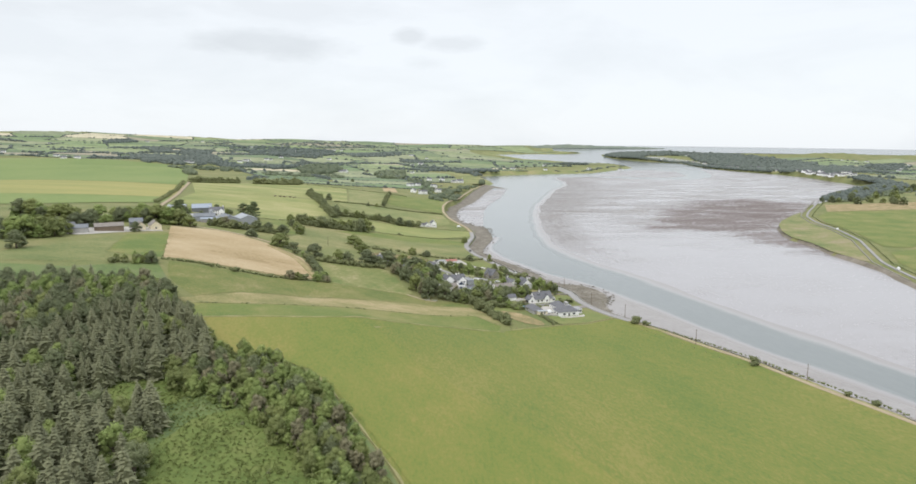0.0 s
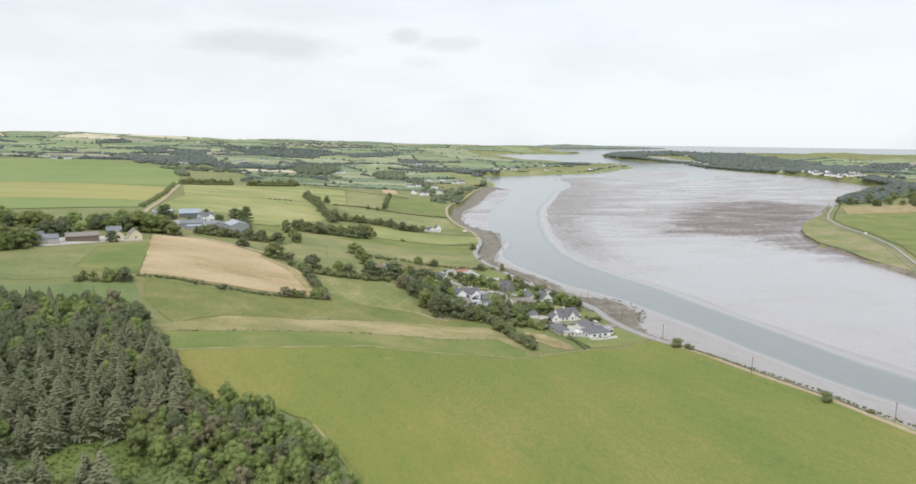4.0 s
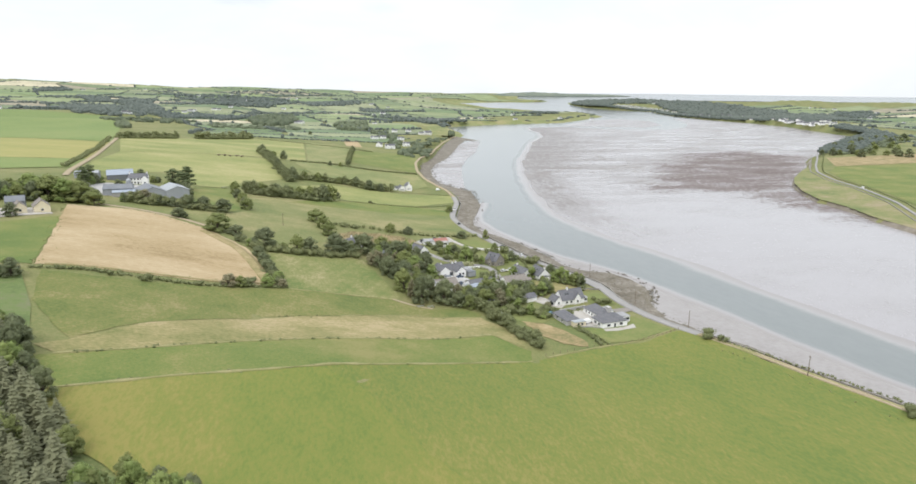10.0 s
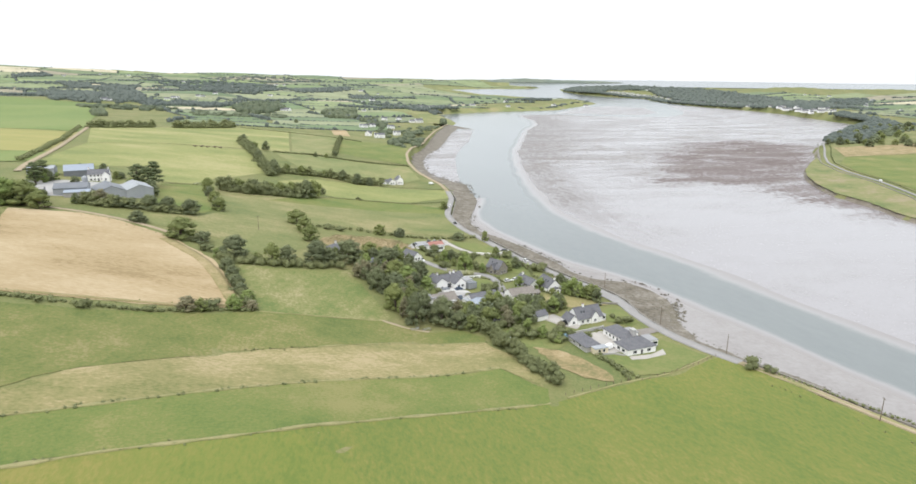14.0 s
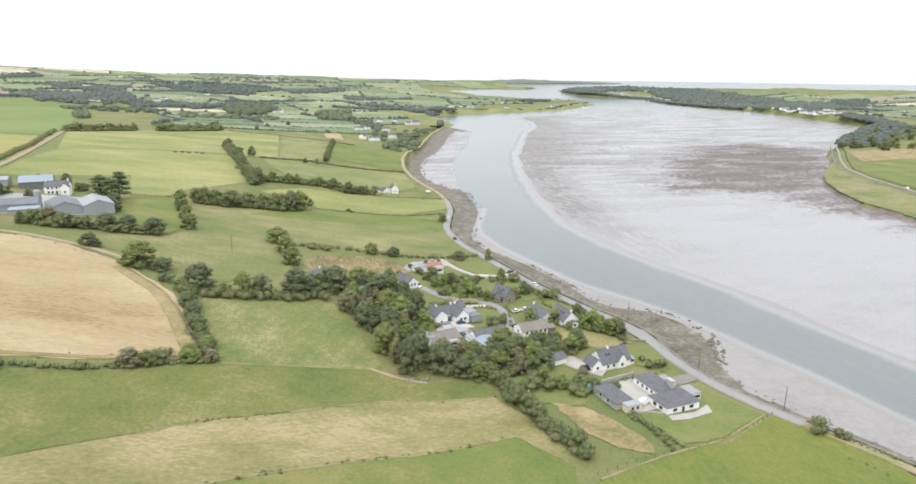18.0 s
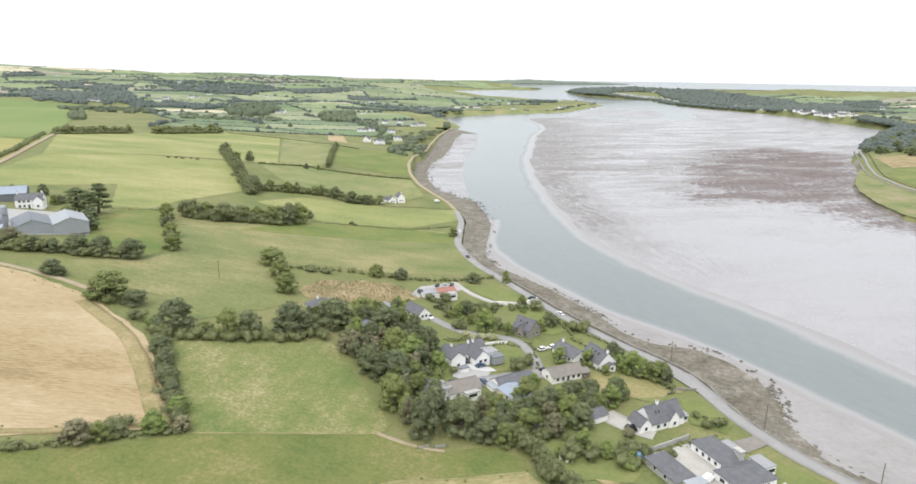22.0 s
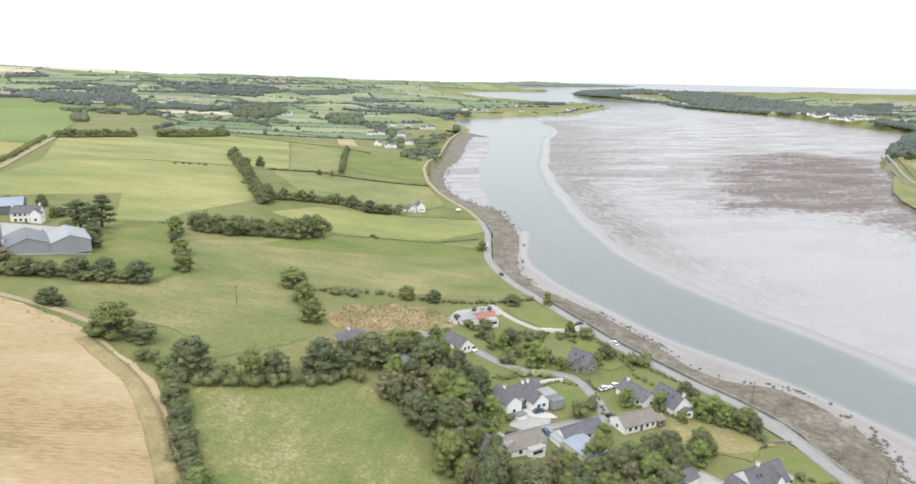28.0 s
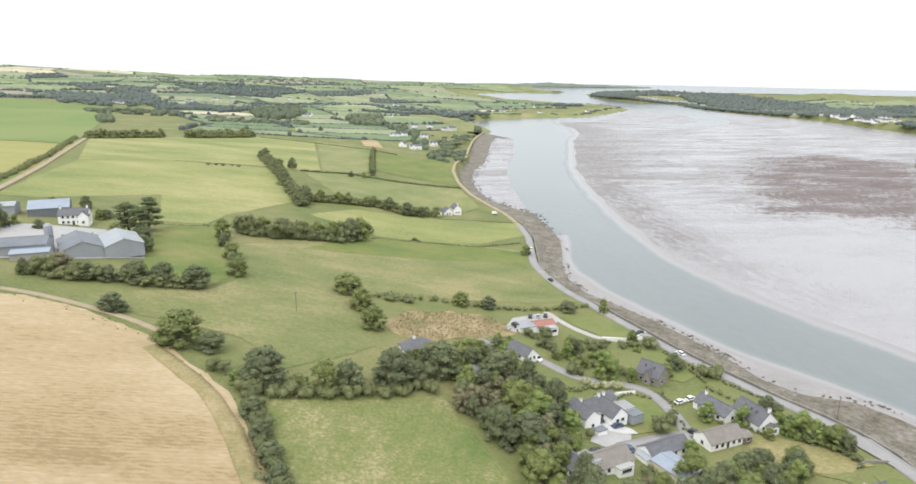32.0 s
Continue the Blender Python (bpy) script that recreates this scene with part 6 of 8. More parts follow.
for x, y in [(769, 1075), (775, 1062), (795, 1067), (833, 1103), (819, 1072), (814, 1050), (805, 1022), (852, 1062), (846, 1041), (850, 1030), (884, 1054), (858, 1012), (866, 1000), (972, 1232), (1013, 1259), (1074, 1309), (1108, 1316), (1145, 1326), (1176, 1338), (874, 1169), (912, 1186), (900, 1120), (930, 1150), (960, 1130), (1000, 1180), (1040, 1220), (905, 1080), (940, 1100), (1090, 1260), (1130, 1280), (985, 1090), (1020, 1130)]:
    stand("oak", x + rng.normal(0, 4), y + rng.normal(0, 4), rng.uniform(9, 15), "trees across the estuary", squash=1.25)
far_wood([(700, 2700), (800, 2680), (860, 2760), (760, 2800)], 12, 8, 12, "clump of trees on the far spit")
far_wood([(60, 1230), (110, 1230), (150, 1380), (205, 1560), (160, 1560), (110, 1400)], 9, 3, 6, "scrub above the shore road", 0.35)
far_wood([(222, 1640), (236, 1650), (240, 1690), (226, 1690)], 7, 9, 13, "dark trees on the point")
far_wood([(1400, 1900), (1700, 2000), (1900, 2300), (1700, 2330), (1420, 2200)], 16, 7, 12, "trees round the far village", 0.5)

for k in range(20):
    u, v = rng.uniform(1500, 3000), rng.uniform(1300, 3300)
    if is_land(u, v)[0]:
        a, b = rng.uniform(40, 150), rng.uniform(10, 24)
        far_wood([(u - a, v - b * 0.4), (u - a * 0.3, v - b), (u + a, v - b * 0.5), (u + a * 0.8, v + b * 0.6), (u - a * 0.5, v + b)], 13, 5, 11, "belt of trees on the far shore", 0.8)

edge_line = EAST_SHORE[1:NECK - 1]
far_wood(edge_line + list(reversed(inland(edge_line, 60))), 10, 5, 10, "scrub and trees along the far shore", 0.85)
spit_line = HEADLAND[6:14]
far_wood(inland(spit_line, 25) + list(reversed(inland(spit_line, 42))), 13, 3, 6, "low scrub along the far spit", 0.35)
# ---- buildings ----
RENDER_WHITE = paint("white_render", [(0.74, 0.73, 0.71), (0.84, 0.835, 0.82)], 0.6, 4.0, contrast=0.4, bump=0.1)
RENDER_CREAM = paint("cream_render", [(0.6, 0.53, 0.38), (0.7, 0.63, 0.47)], 0.6, 5.0, contrast=0.4, bump=0.1)
RENDER_GREY = paint("grey_render", [(0.34, 0.33, 0.32), (0.45, 0.44, 0.42)], 0.6, 5.0, contrast=0.4, bump=0.1)
RUBBLE = paint("rubble_stone", [(0.16, 0.145, 0.125), (0.26, 0.235, 0.2), (0.34, 0.31, 0.27)], 1.2, 4.0, contrast=0.3, bump=0.8)
SLATE = paint("dark_slate", [(0.09, 0.09, 0.1), (0.125, 0.125, 0.135), (0.165, 0.163, 0.17)], 0.5, 5.0, contrast=0.35, rough=0.6, stretch=(1, 1, 3))
TILE_BROWN = paint("brown_concrete_tile", [(0.17, 0.15, 0.135), (0.25, 0.225, 0.2)], 0.6, 5.0, contrast=0.35, rough=0.8)
TILE_RED = paint("red_clay_tile", [(0.27, 0.125, 0.1), (0.34, 0.17, 0.135)], 0.8, 5.0, contrast=0.35, rough=0.8)
SHEET_BLUE = paint("blue_grey_sheeting", [(0.22, 0.25, 0.3), (0.3, 0.335, 0.385)], 0.15, 3.0, contrast=0.35, rough=0.5, stretch=(1, 1, 1))
SHEET_PALE = paint("pale_weathered_sheeting", [(0.255, 0.27, 0.285), (0.34, 0.355, 0.37)], 0.15, 2.0, contrast=0.35, rough=0.55)
SHEET_DARK = paint("dark_grey_sheeting", [(0.13, 0.14, 0.155), (0.19, 0.2, 0.215)], 0.15, 2.0, contrast=0.35, rough=0.55)
FLAT_FELT = paint("grey_roof_felt", [(0.24, 0.24, 0.245), (0.32, 0.32, 0.325)], 0.5, 4.0, contrast=0.35)
CONCRETE = paint("pale_concrete", [(0.3, 0.292, 0.28), (0.38, 0.37, 0.355)], 0.4, 4.0, contrast=0.35, bump=0.1)
PANE = paint("window_glass", [(0.02, 0.024, 0.028), (0.035, 0.04, 0.045)], 1.0, 3.0, rough=0.08, spec=0.6, bump=0)
FRAME_WHITE = paint("white_frame", [(0.7, 0.7, 0.69), (0.78, 0.78, 0.77)], 2.0, 8.0, bump=0, rough=0.5)
TIMBER = paint("weathered_timber", [(0.13, 0.1, 0.075), (0.22, 0.175, 0.13)], 1.5, 8.0, contrast=0.35, stretch=(1, 1, 0.2))
DOOR_DARK = paint("dark_door", [(0.05, 0.05, 0.055), (0.08, 0.08, 0.085)], 2.0, 6.0, rough=0.5)
TARP = paint("pale_blue_tarpaulin", [(0.2, 0.34, 0.46), (0.28, 0.42, 0.53)], 0.8, 4.0, contrast=0.3, rough=0.5)


def part(name, verts, faces, material, parent, label=""):
    me = bpy.data.meshes.new(name)
    me.from_pydata([tuple(v) for v in verts], [], [tuple(f) for f in faces])
    me.materials.append(material)
    me.update()
    ob = new(name, me)
    ob.parent = parent
    if label:
        ob["label"] = label
    return ob


def box(x0, y0, z0, x1, y1, z1):
    return [(x0, y0, z0), (x1, y0, z0), (x1, y1, z0), (x0, y1, z0), (x0, y0, z1), (x1, y0, z1), (x1, y1, z1), (x0, y1, z1)], [(0, 3, 2, 1), (4, 5, 6, 7), (0, 1, 5, 4), (1, 2, 6, 5), (2, 3, 7, 6), (3, 0, 4, 7)]


def moved(vf, cx, cy, turn):
    c, s = math.cos(turn), math.sin(turn)
    return [(cx + x * c - y * s, cy + x * s + y * c, z) for x, y, z in vf[0]], vf[1]


def gable_walls(l, w, eaves, ridge):
    a, b = l / 2, w / 2
    v = [(-a, -b, -0.8), (a, -b, -0.8), (a, b, -0.8), (-a, b, -0.8), (-a, -b, eaves), (a, -b, eaves), (a, b, eaves), (-a, b, eaves), (-a, 0, ridge), (a, 0, ridge)]
    return v, [(0, 1, 5, 4), (2, 3, 7, 6), (1, 2, 6, 9, 5), (3, 0, 4, 8, 7), (0, 3, 2, 1)]


def gable_roof(l, w, eaves, ridge, over=0.35, thick=0.16, verge=0.2):
    a, b = l / 2 + verge, w / 2
    k = (ridge - eaves) / b
    o, e = b + over, eaves - over * k
    low = [(-a, -o, e), (a, -o, e), (-a, 0, ridge), (a, 0, ridge), (-a, o, e), (a, o, e)]
    v = [(x, y, z + 0.02) for x, y, z in low] + [(x, y, z + thick + 0.02) for x, y, z in low]
    return v, [(6, 7, 9, 8), (8, 9, 11, 10), (0, 2, 3, 1), (2, 4, 5, 3), (0, 1, 7, 6), (4, 10, 11, 5), (0, 6, 8, 2), (2, 8, 10, 4), (1, 3, 9, 7), (3, 5, 11, 9)]


def hip_roof(l, w, eaves, ridge, over=0.4, thick=0.16):
    a, b = l / 2 + over, w / 2 + over
    e = eaves - 0.1
    r = max(0.3, a - b * 0.95)
    v = [(-a, -b, e), (a, -b, e), (a, b, e), (-a, b, e), (-a, -b, e + thick), (a, -b, e + thick), (a, b, e + thick), (-a, b, e + thick), (-r, 0, ridge + thick), (r, 0, ridge + thick)]
    return v, [(0, 3, 2, 1), (0, 1, 5, 4), (1, 2, 6, 5), (2, 3, 7, 6), (3, 0, 4, 7), (4, 5, 9, 8), (6, 7, 8, 9), (5, 6, 9), (7, 4, 8)]


def house(name, x, y, turn, blocks, label, category="house", walls=None, roof=None, z=None):
    """A building of one or more blocks. A block: place and turn inside the house, length, width, eaves, ridge and options:
    hip or flat roof, colours, windows on its sides (front, back, left end, right end), chimneys along the ridge, rooflights."""
    top = new(name)
    top.matrix_basis = pose(x, y, float(dry_height(x, y)) if z is None else z, 0, 0, turn)
    for blk in blocks:
        bx, by, bt, l, w, eaves, ridge = blk[:7]
        o = blk[7] if len(blk) > 7 else {}
        t = radians(bt)
        wm, rm = o.get("walls", walls or RENDER_WHITE), o.get("roof", roof or SLATE)
        if o.get("flat"):
            part("wall", *moved(box(-l / 2, -w / 2, -0.8, l / 2, w / 2, eaves), bx, by, t), wm, top)
            part("roof", *moved(box(-l / 2 - 0.15, -w / 2 - 0.15, eaves + 0.004, l / 2 + 0.15, w / 2 + 0.15, eaves + 0.22), bx, by, t), rm, top)
        elif o.get("hip"):
            part("wall", *moved(box(-l / 2, -w / 2, -0.8, l / 2, w / 2, eaves - 0.1), bx, by, t), wm, top)
            part("roof", *moved(hip_roof(l, w, eaves, ridge), bx, by, t), rm, top)
        else:
            part("wall", *moved(gable_walls(l, w, eaves, ridge), bx, by, t), wm, top)
            part("roof", *moved(gable_roof(l, w, eaves, ridge), bx, by, t), rm, top)
            part("ridge_tile", *moved(box(-l / 2 - 0.2, -0.13, ridge + 0.12, l / 2 + 0.2, 0.13, ridge + 0.26), bx, by, t), rm, top)
        lo, hi = o.get("sill", 0.9), o.get("head", 2.1)
        if o.get("fit", True):
            lo, hi = min(lo, eaves - 1.5), min(hi, eaves - 0.3)
        for side, count in zip(("front", "back", "left", "right"), o.get("win", (3, 2, 1, 1))):
            span = l if side in ("front", "back") else w
            for row in range(o.get("rows", 1)):
                for k in range(count):
                    u = (k + 1) / (count + 1) * span - span / 2
                    door = side == "front" and row == 0 and count > 2 and k == count // 2
                    hw, z0, z1 = (0.5, 0.05, 2.05) if door else (o.get("wide", 0.6), lo + 2.5 * row, hi + 2.4 * row)
                    d = (w if side in ("front", "back") else l) / 2
                    spin = {"front": 0, "back": math.pi, "left": -math.pi / 2, "right": math.pi / 2}[side]

                    def put(vf):
                        v, f = moved(vf, 0, 0, spin)
                        return moved((v, f), bx, by, t)
                    if door:
                        part("door", *put(box(u - hw, -d - 0.05, z0, u + hw, -d + 0.05, z1)), DOOR_DARK, top)
                    else:
                        fr = part("window", *put(box(u - hw, -d - 0.05, z0, u + hw, -d + 0.05, z1)), FRAME_WHITE, top)
                        part("pane", *put(box(u - hw + 0.07, -d - 0.06, z0 + 0.07, u + hw - 0.07, -d - 0.02, z1 - 0.07)), PANE, fr)
                        part("sill", *put(box(u - hw - 0.08, -d - 0.14, z0 - 0.08, u + hw + 0.08, -d + 0.02, z0 - 0.002)), CONCRETE, fr)
        for u in o.get("stacks", ()):
            c = part("chimney", *moved(box(u - 0.38, -0.38, ridge - 0.9, u + 0.38, 0.38, ridge + 1.25), bx, by, t), o.get("stack_walls", wm), top)
            part("chimney_cap", *moved(box(u - 0.46, -0.46, ridge + 1.25, u + 0.46, 0.46, ridge + 1.4), bx, by, t), CONCRETE, c)
            part("chimney_pot", *moved(box(u - 0.13, -0.13, ridge + 1.4, u + 0.13, 0.13, ridge + 1.8), bx, by, t), TILE_RED, c)
        k = (ridge - eaves) / (w / 2)
        for u, f, s in o.get("lights", ()):
            y0, y1 = s * w / 2 * (1 - f), s * w / 2 * (1 - f) - s * 0.75
            z0, z1 = eaves + k * (w / 2 - abs(y0)) + 0.26, eaves + k * (w / 2 - abs(y1)) + 0.26
            v = [(u - 0.4, y0, z0 - 0.1), (u + 0.4, y0, z0 - 0.1), (u + 0.4, y1, z1 - 0.1), (u - 0.4, y1, z1 - 0.1), (u - 0.4, y0, z0), (u + 0.4, y0, z0), (u + 0.4, y1, z1), (u - 0.4, y1, z1)]
            part("rooflight", *moved((v, box(0, 0, 0, 1, 1, 1)[1]), bx, by, t), PANE, top, "glazed rooflight")
    return tagged(top, label, category)


HIP, FLAT = {"hip": True}, {"flat": True}
# bungalow with the gravel yard
house("bungalow", 107, 385, 12, [
    (0, -2.6, 0, 13.5, 9.0, 2.8, 5.6, {"hip": True, "win": (3, 1, 2, 2), "wide": 0.9}),
    (1.6, 8.5, 90, 15, 8.0, 2.75, 5.3, {"hip": True, "win": (2, 5, 1, 1), "wide": 0.55}),
    (9.5, 0.5, 0, 4.0, 6.0, 2.6, 2.6, {"flat": True, "roof": FLAT_FELT, "win": (2, 1, 0, 2), "wide": 1.1}),
    (7.3, 10.0, 0, 3.2, 6.0, 2.5, 2.5, {"flat": True, "roof": FLAT_FELT, "win": (0, 0, 0, 2)}),
    (3.0, 3.2, 0, 1.6, 2.6, 6.2, 6.2, {"flat": True, "walls": RENDER_GREY, "roof": RENDER_GREY, "win": (0, 0, 0, 0)})],
    "long low white bungalow with hipped slate roofs")
house("garage", 89.5, 388, 12, [
    (-0.5, 1.5, 90, 13, 7, 2.4, 4.4, {"hip": True, "win": (0, 2, 0, 0), "walls": RENDER_GREY}),
    (1.2, -6.7, 0, 6.0, 3.2, 2.4, 2.4, {"flat": True, "roof": SHEET_PALE, "win": (2, 0, 0, 1), "walls": RENDER_CREAM})],
    "grey garage block with a hipped slate roof", "garage")
drape("yard", [(92, 379.5), (103, 381), (105, 391), (102, 403), (88, 399.5), (92, 391)], GRAVEL, 0.24, 3, label="pale gravel yard beside the bungalow", category="yard")
drape("terrace", [(102, 376), (112, 377), (119, 381), (118, 376), (108, 373), (102, 373)], GRAVEL, 0.3, 3, label="pale paved terrace", category="terrace")
drape("driveway", [(104, 401), (116, 402), (128, 405), (129, 400), (118, 396), (106, 396)], TILE_BROWN, 0.26, 3, label="brown paved driveway", category="driveway")
# dormer house
house("dormer_house", 99.5, 417, 15, [
    (0, 0, 0, 13.5, 8.5, 2.8, 6.8, {"win": (4, 2, 1, 2), "lights": [(-3.5, 0.45, -1), (-2.2, 0.45, -1)], "stacks": (-1.5,), "stack_walls": RENDER_WHITE}),
    (-8.6, -0.8, 90, 6.0, 4.6, 2.6, 4.8, {"win": (0, 1, 1, 0)}),
    (2.2, -2.6, 90, 4.4, 3.8, 3.2, 5.6, {"win": (0, 0, 1, 0)}),
    (7.4, -1.5, 0, 3.0, 4.5, 2.5, 2.5, {"flat": True, "roof": FLAT_FELT, "win": (2, 0, 0, 1), "wide": 0.8})],
    "white dormer house with a dark slate roof")
house("shed", 79.5, 421.5, 20, [(0, 0, 0, 6, 5, 2.4, 4.0, {"win": (0, 0, 0, 1)})], "small white shed with a slate roof", "shed")
# houses along the lane
house("cottage", 97, 462, -78, [(0, 0, 0, 12, 8, 2.7, 6.6, {"win": (2, 2, 1, 3), "lights": [(-2.5, 0.5, -1), (0, 0.5, -1), (2.2, 0.5, -1)], "stacks": (5.6,)}),
                               (7.2, 0.5, 0, 2.4, 3.2, 2.3, 2.9, {"win": (1, 1, 0, 1)})], "white cottage with a steep slate roof")
house("bungalow", 88, 469.5, -70, [(0, 0, 0, 13, 7.5, 2.6, 5.0, {"win": (4, 3, 1, 1), "stacks": (-4.5,)}), (-0.5, -3.6, 90, 4, 4.5, 2.6, 4.4, {"win": (0, 0, 1, 0)})], "low white bungalow with a slate roof")
house("bungalow", 79, 452.5, 14, [(0, 0, 0, 13.5, 7.5, 2.5, 4.8, {"roof": TILE_BROWN, "win": (5, 2, 1, 1)}), (7.6, -2.2, 0, 3.2, 4.2, 2.4, 3.2, {"walls": TIMBER, "roof": TILE_BROWN, "win": (1, 0, 0, 1)})], "white bungalow with a brown tiled roof and timber porch")
house("bungalow", 58.5, 448, 18, [(0, 0, 0, 15, 6.5, 2.5, 4.5, {"win": (4, 2, 1, 1)}), (-8.5, -1.2, 0, 3.5, 5, 2.4, 2.4, {"flat": True, "roof": SHEET_PALE, "win": (0, 0, 0, 0)})], "narrow bungalow with a dark slate roof")
house("workshop", 57, 437.5, -68, [(0, 0, 0, 11.5, 8, 2.6, 3.3, {"roof": SHEET_BLUE, "walls": RENDER_CREAM, "win": (1, 1, 1, 0)})], "low workshop with a blue-grey sheet roof", "shed")
house("villa", 46, 466.5, 20, [
    (-7.0, 1.0, 90, 10, 6, 4.2, 6.4, {"win": (1, 3, 1, 1), "rows": 1}),
    (-0.5, 4.2, 0, 12, 6.2, 2.8, 5.4, {"win": (2, 3, 0, 1), "stacks": (-5.0, 2.5, 4.6)}),
    (3.0, -0.6, 90, 9.5, 6.2, 2.8, 5.6, {"win": (1, 1, 2, 0), "wide": 0.7}),
    (8.6, -0.6, 0, 5.4, 5.2, 2.8, 2.8, {"flat": True, "roof": FLAT_FELT, "win": (1, 1, 0, 1)}),
    (9.3, -5.2, 0, 4.6, 3.4, 2.2, 2.2, {"flat": True, "roof": SHEET_DARK, "win": (0, 0, 0, 0), "walls": SHEET_PALE}),
    (7.0, 6.4, 0, 5.5, 5.0, 2.9, 4.9, {"win": (0, 1, 0, 2)}),
    (-6.8, -7.2, 0, 3.6, 2.6, 1.9, 1.9, {"flat": True, "roof": SHEET_DARK, "win": (0, 0, 0, 0)})],
    "large rambling white house with several slate roofs")
drape("yard", [(39, 457), (42, 464), (47, 466), (54, 461), (50, 452), (42, 449), (37, 452)], CONCRETE, 0.24, 2.5, label="pale concrete yard in front of the white house", category="yard")
house("stone_house", 77.5, 496, -55, [(0, 0, 0, 9.5, 7.5, 3.4, 7.4, {"walls": RUBBLE, "win": (3, 2, 1, 2), "lights": [(-2, 0.5, -1), (1.5, 0.5, -1)]}), (0.5, -3.4, 90, 3.6, 3.4, 3.2, 5.8, {"walls": RUBBLE, "win": (0, 0, 1, 0)})], "old rubble-stone house with a steep slate roof")
house("bungalow", 46, 543, 14, [
    (3.2, 0.5, 0, 9.5, 7.0, 2.7, 3.9, {"roof": TILE_RED, "win": (2, 2, 0, 1)}),
    (-5.6, 1.2, 0, 8.0, 8.0, 3.0, 3.0, {"flat": True, "roof": FLAT_FELT, "win": (2, 1, 2, 0)}),
    (4.2, -5.0, 0, 5.0, 3.6, 2.6, 2.6, {"flat": True, "roof": CONCRETE, "win": (2, 0, 1, 1), "wide": 0.9})], "white bungalow with a red tiled and a flat roof")
drape("yard", [(31, 541), (38, 555), (50, 562), (60, 565), (62, 556), (56, 551), (40, 549), (35, 537)], CONCRETE, 0.24, 3, label="pale concrete forecourt", category="yard")
house("cottage", 31, 511, -60, [(0, 0, 0, 11, 6, 2.6, 5.2, {"win": (2, 2, 1, 2)})], "small white cottage with a dark slate roof")
house("bungalow", -10.5, 502, 15, [(0, 0, 0, 11, 7.5, 2.6, 5.2, {"hip": True, "win": (3, 2, 1, 1), "stacks": (-1.0,)})], "white house with a hipped slate roof behind trees")
house("bungalow", 27, 437, -62, [(0, 0, 0, 9, 7, 2.5, 4.6, {"win": (2, 2, 1, 1)}), (0, 5.0, 0, 6, 4, 2.4, 2.4, {"flat": True, "roof": FLAT_FELT, "win": (0, 0, 0, 0)})], "slate-roofed bungalow in the trees")
house("bungalow", 38, 441, 18, [(0, 0, 0, 12, 8, 2.5, 4.9, {"roof": TILE_BROWN, "win": (3, 2, 1, 1)}), (1.5, -5, 0, 5, 2.4, 2.3, 2.3, {"flat": True, "roof": CONCRETE, "win": (2, 0, 0, 0), "wide": 0.9})], "bungalow with a brown tiled roof and white porch")
house("shed", 10, 486, -55, [(0, 0, 0, 10, 4.5, 2.3, 3.6, {"roof": SHEET_DARK, "win": (0, 0, 0, 0), "walls": RENDER_GREY})], "long dark-roofed shed among trees", "shed")
house("shed", 18.5, 461, 20, [(0, 0, 0, 2.6, 2, 1.9, 2.5, {"roof": SHEET_PALE, "win": (0, 0, 0, 0), "walls": SHEET_PALE})], "small pale garden shed", "shed")
house("shed", 58, 416.5, 20, [(0, 0, 0, 3.4, 2.4, 2.0, 2.6, {"win": (1, 0, 0, 1)})], "small white garden shed", "shed")
# the farm
house("farmhouse", -167, 621, 8, [(0, 0, 0, 13, 7, 4.9, 7.6, {"win": (5, 3, 1, 1), "rows": 2, "stacks": (-5.8, 5.8)}), (4.6, -3.2, 90, 4, 4.5, 4.4, 6.6, {"win": (0, 0, 1, 0)})], "two-storey white farmhouse with a slate roof")
house("barn", -137, 569, 26, [(-7.4, 0, 90, 24, 15, 4.5, 7.4, {"roof": SHEET_DARK, "walls": SHEET_PALE, "win": (0, 0, 0, 0)}), (7.4, -1.5, 90, 23, 14.6, 4.3, 7.0, {"roof": SHEET_PALE, "walls": SHEET_PALE, "win": (0, 0, 0, 0)})], "large double-span barn of grey sheeting", "barn")
house("barn", -160, 557, 12, [(0, 0, 0, 17, 13, 4.5, 6.6, {"roof": SHEET_DARK, "walls": SHEET_PALE, "win": (0, 0, 0, 0)}), (4, -9.5, 0, 13, 7, 3.0, 3.9, {"roof": SHEET_BLUE, "walls": CONCRETE, "win": (0, 0, 0, 0)})], "low farm sheds with dark sheet roofs", "barn")
house("barn", -186, 640, 18, [(0, 0, 0, 18, 16, 4.5, 7.6, {"roof": SHEET_BLUE, "walls": SHEET_DARK, "win": (0, 0, 0, 0)})], "blue-roofed barn behind the farmhouse", "barn")
house("barn", -207, 634, 10, [(0, 0, 0, 16, 10, 4.2, 5.6, {"roof": SHEET_PALE, "walls": SHEET_PALE, "win": (0, 0, 0, 0)})], "pale sheet-roofed cattle shed", "barn")
house("shed", -176, 549, 12, [(0, 0, 0, 9, 6, 3.2, 4.0, {"roof": CONCRETE, "walls": SHEET_DARK, "win": (0, 0, 0, 0)})], "small farm shed with a pale roof", "shed")
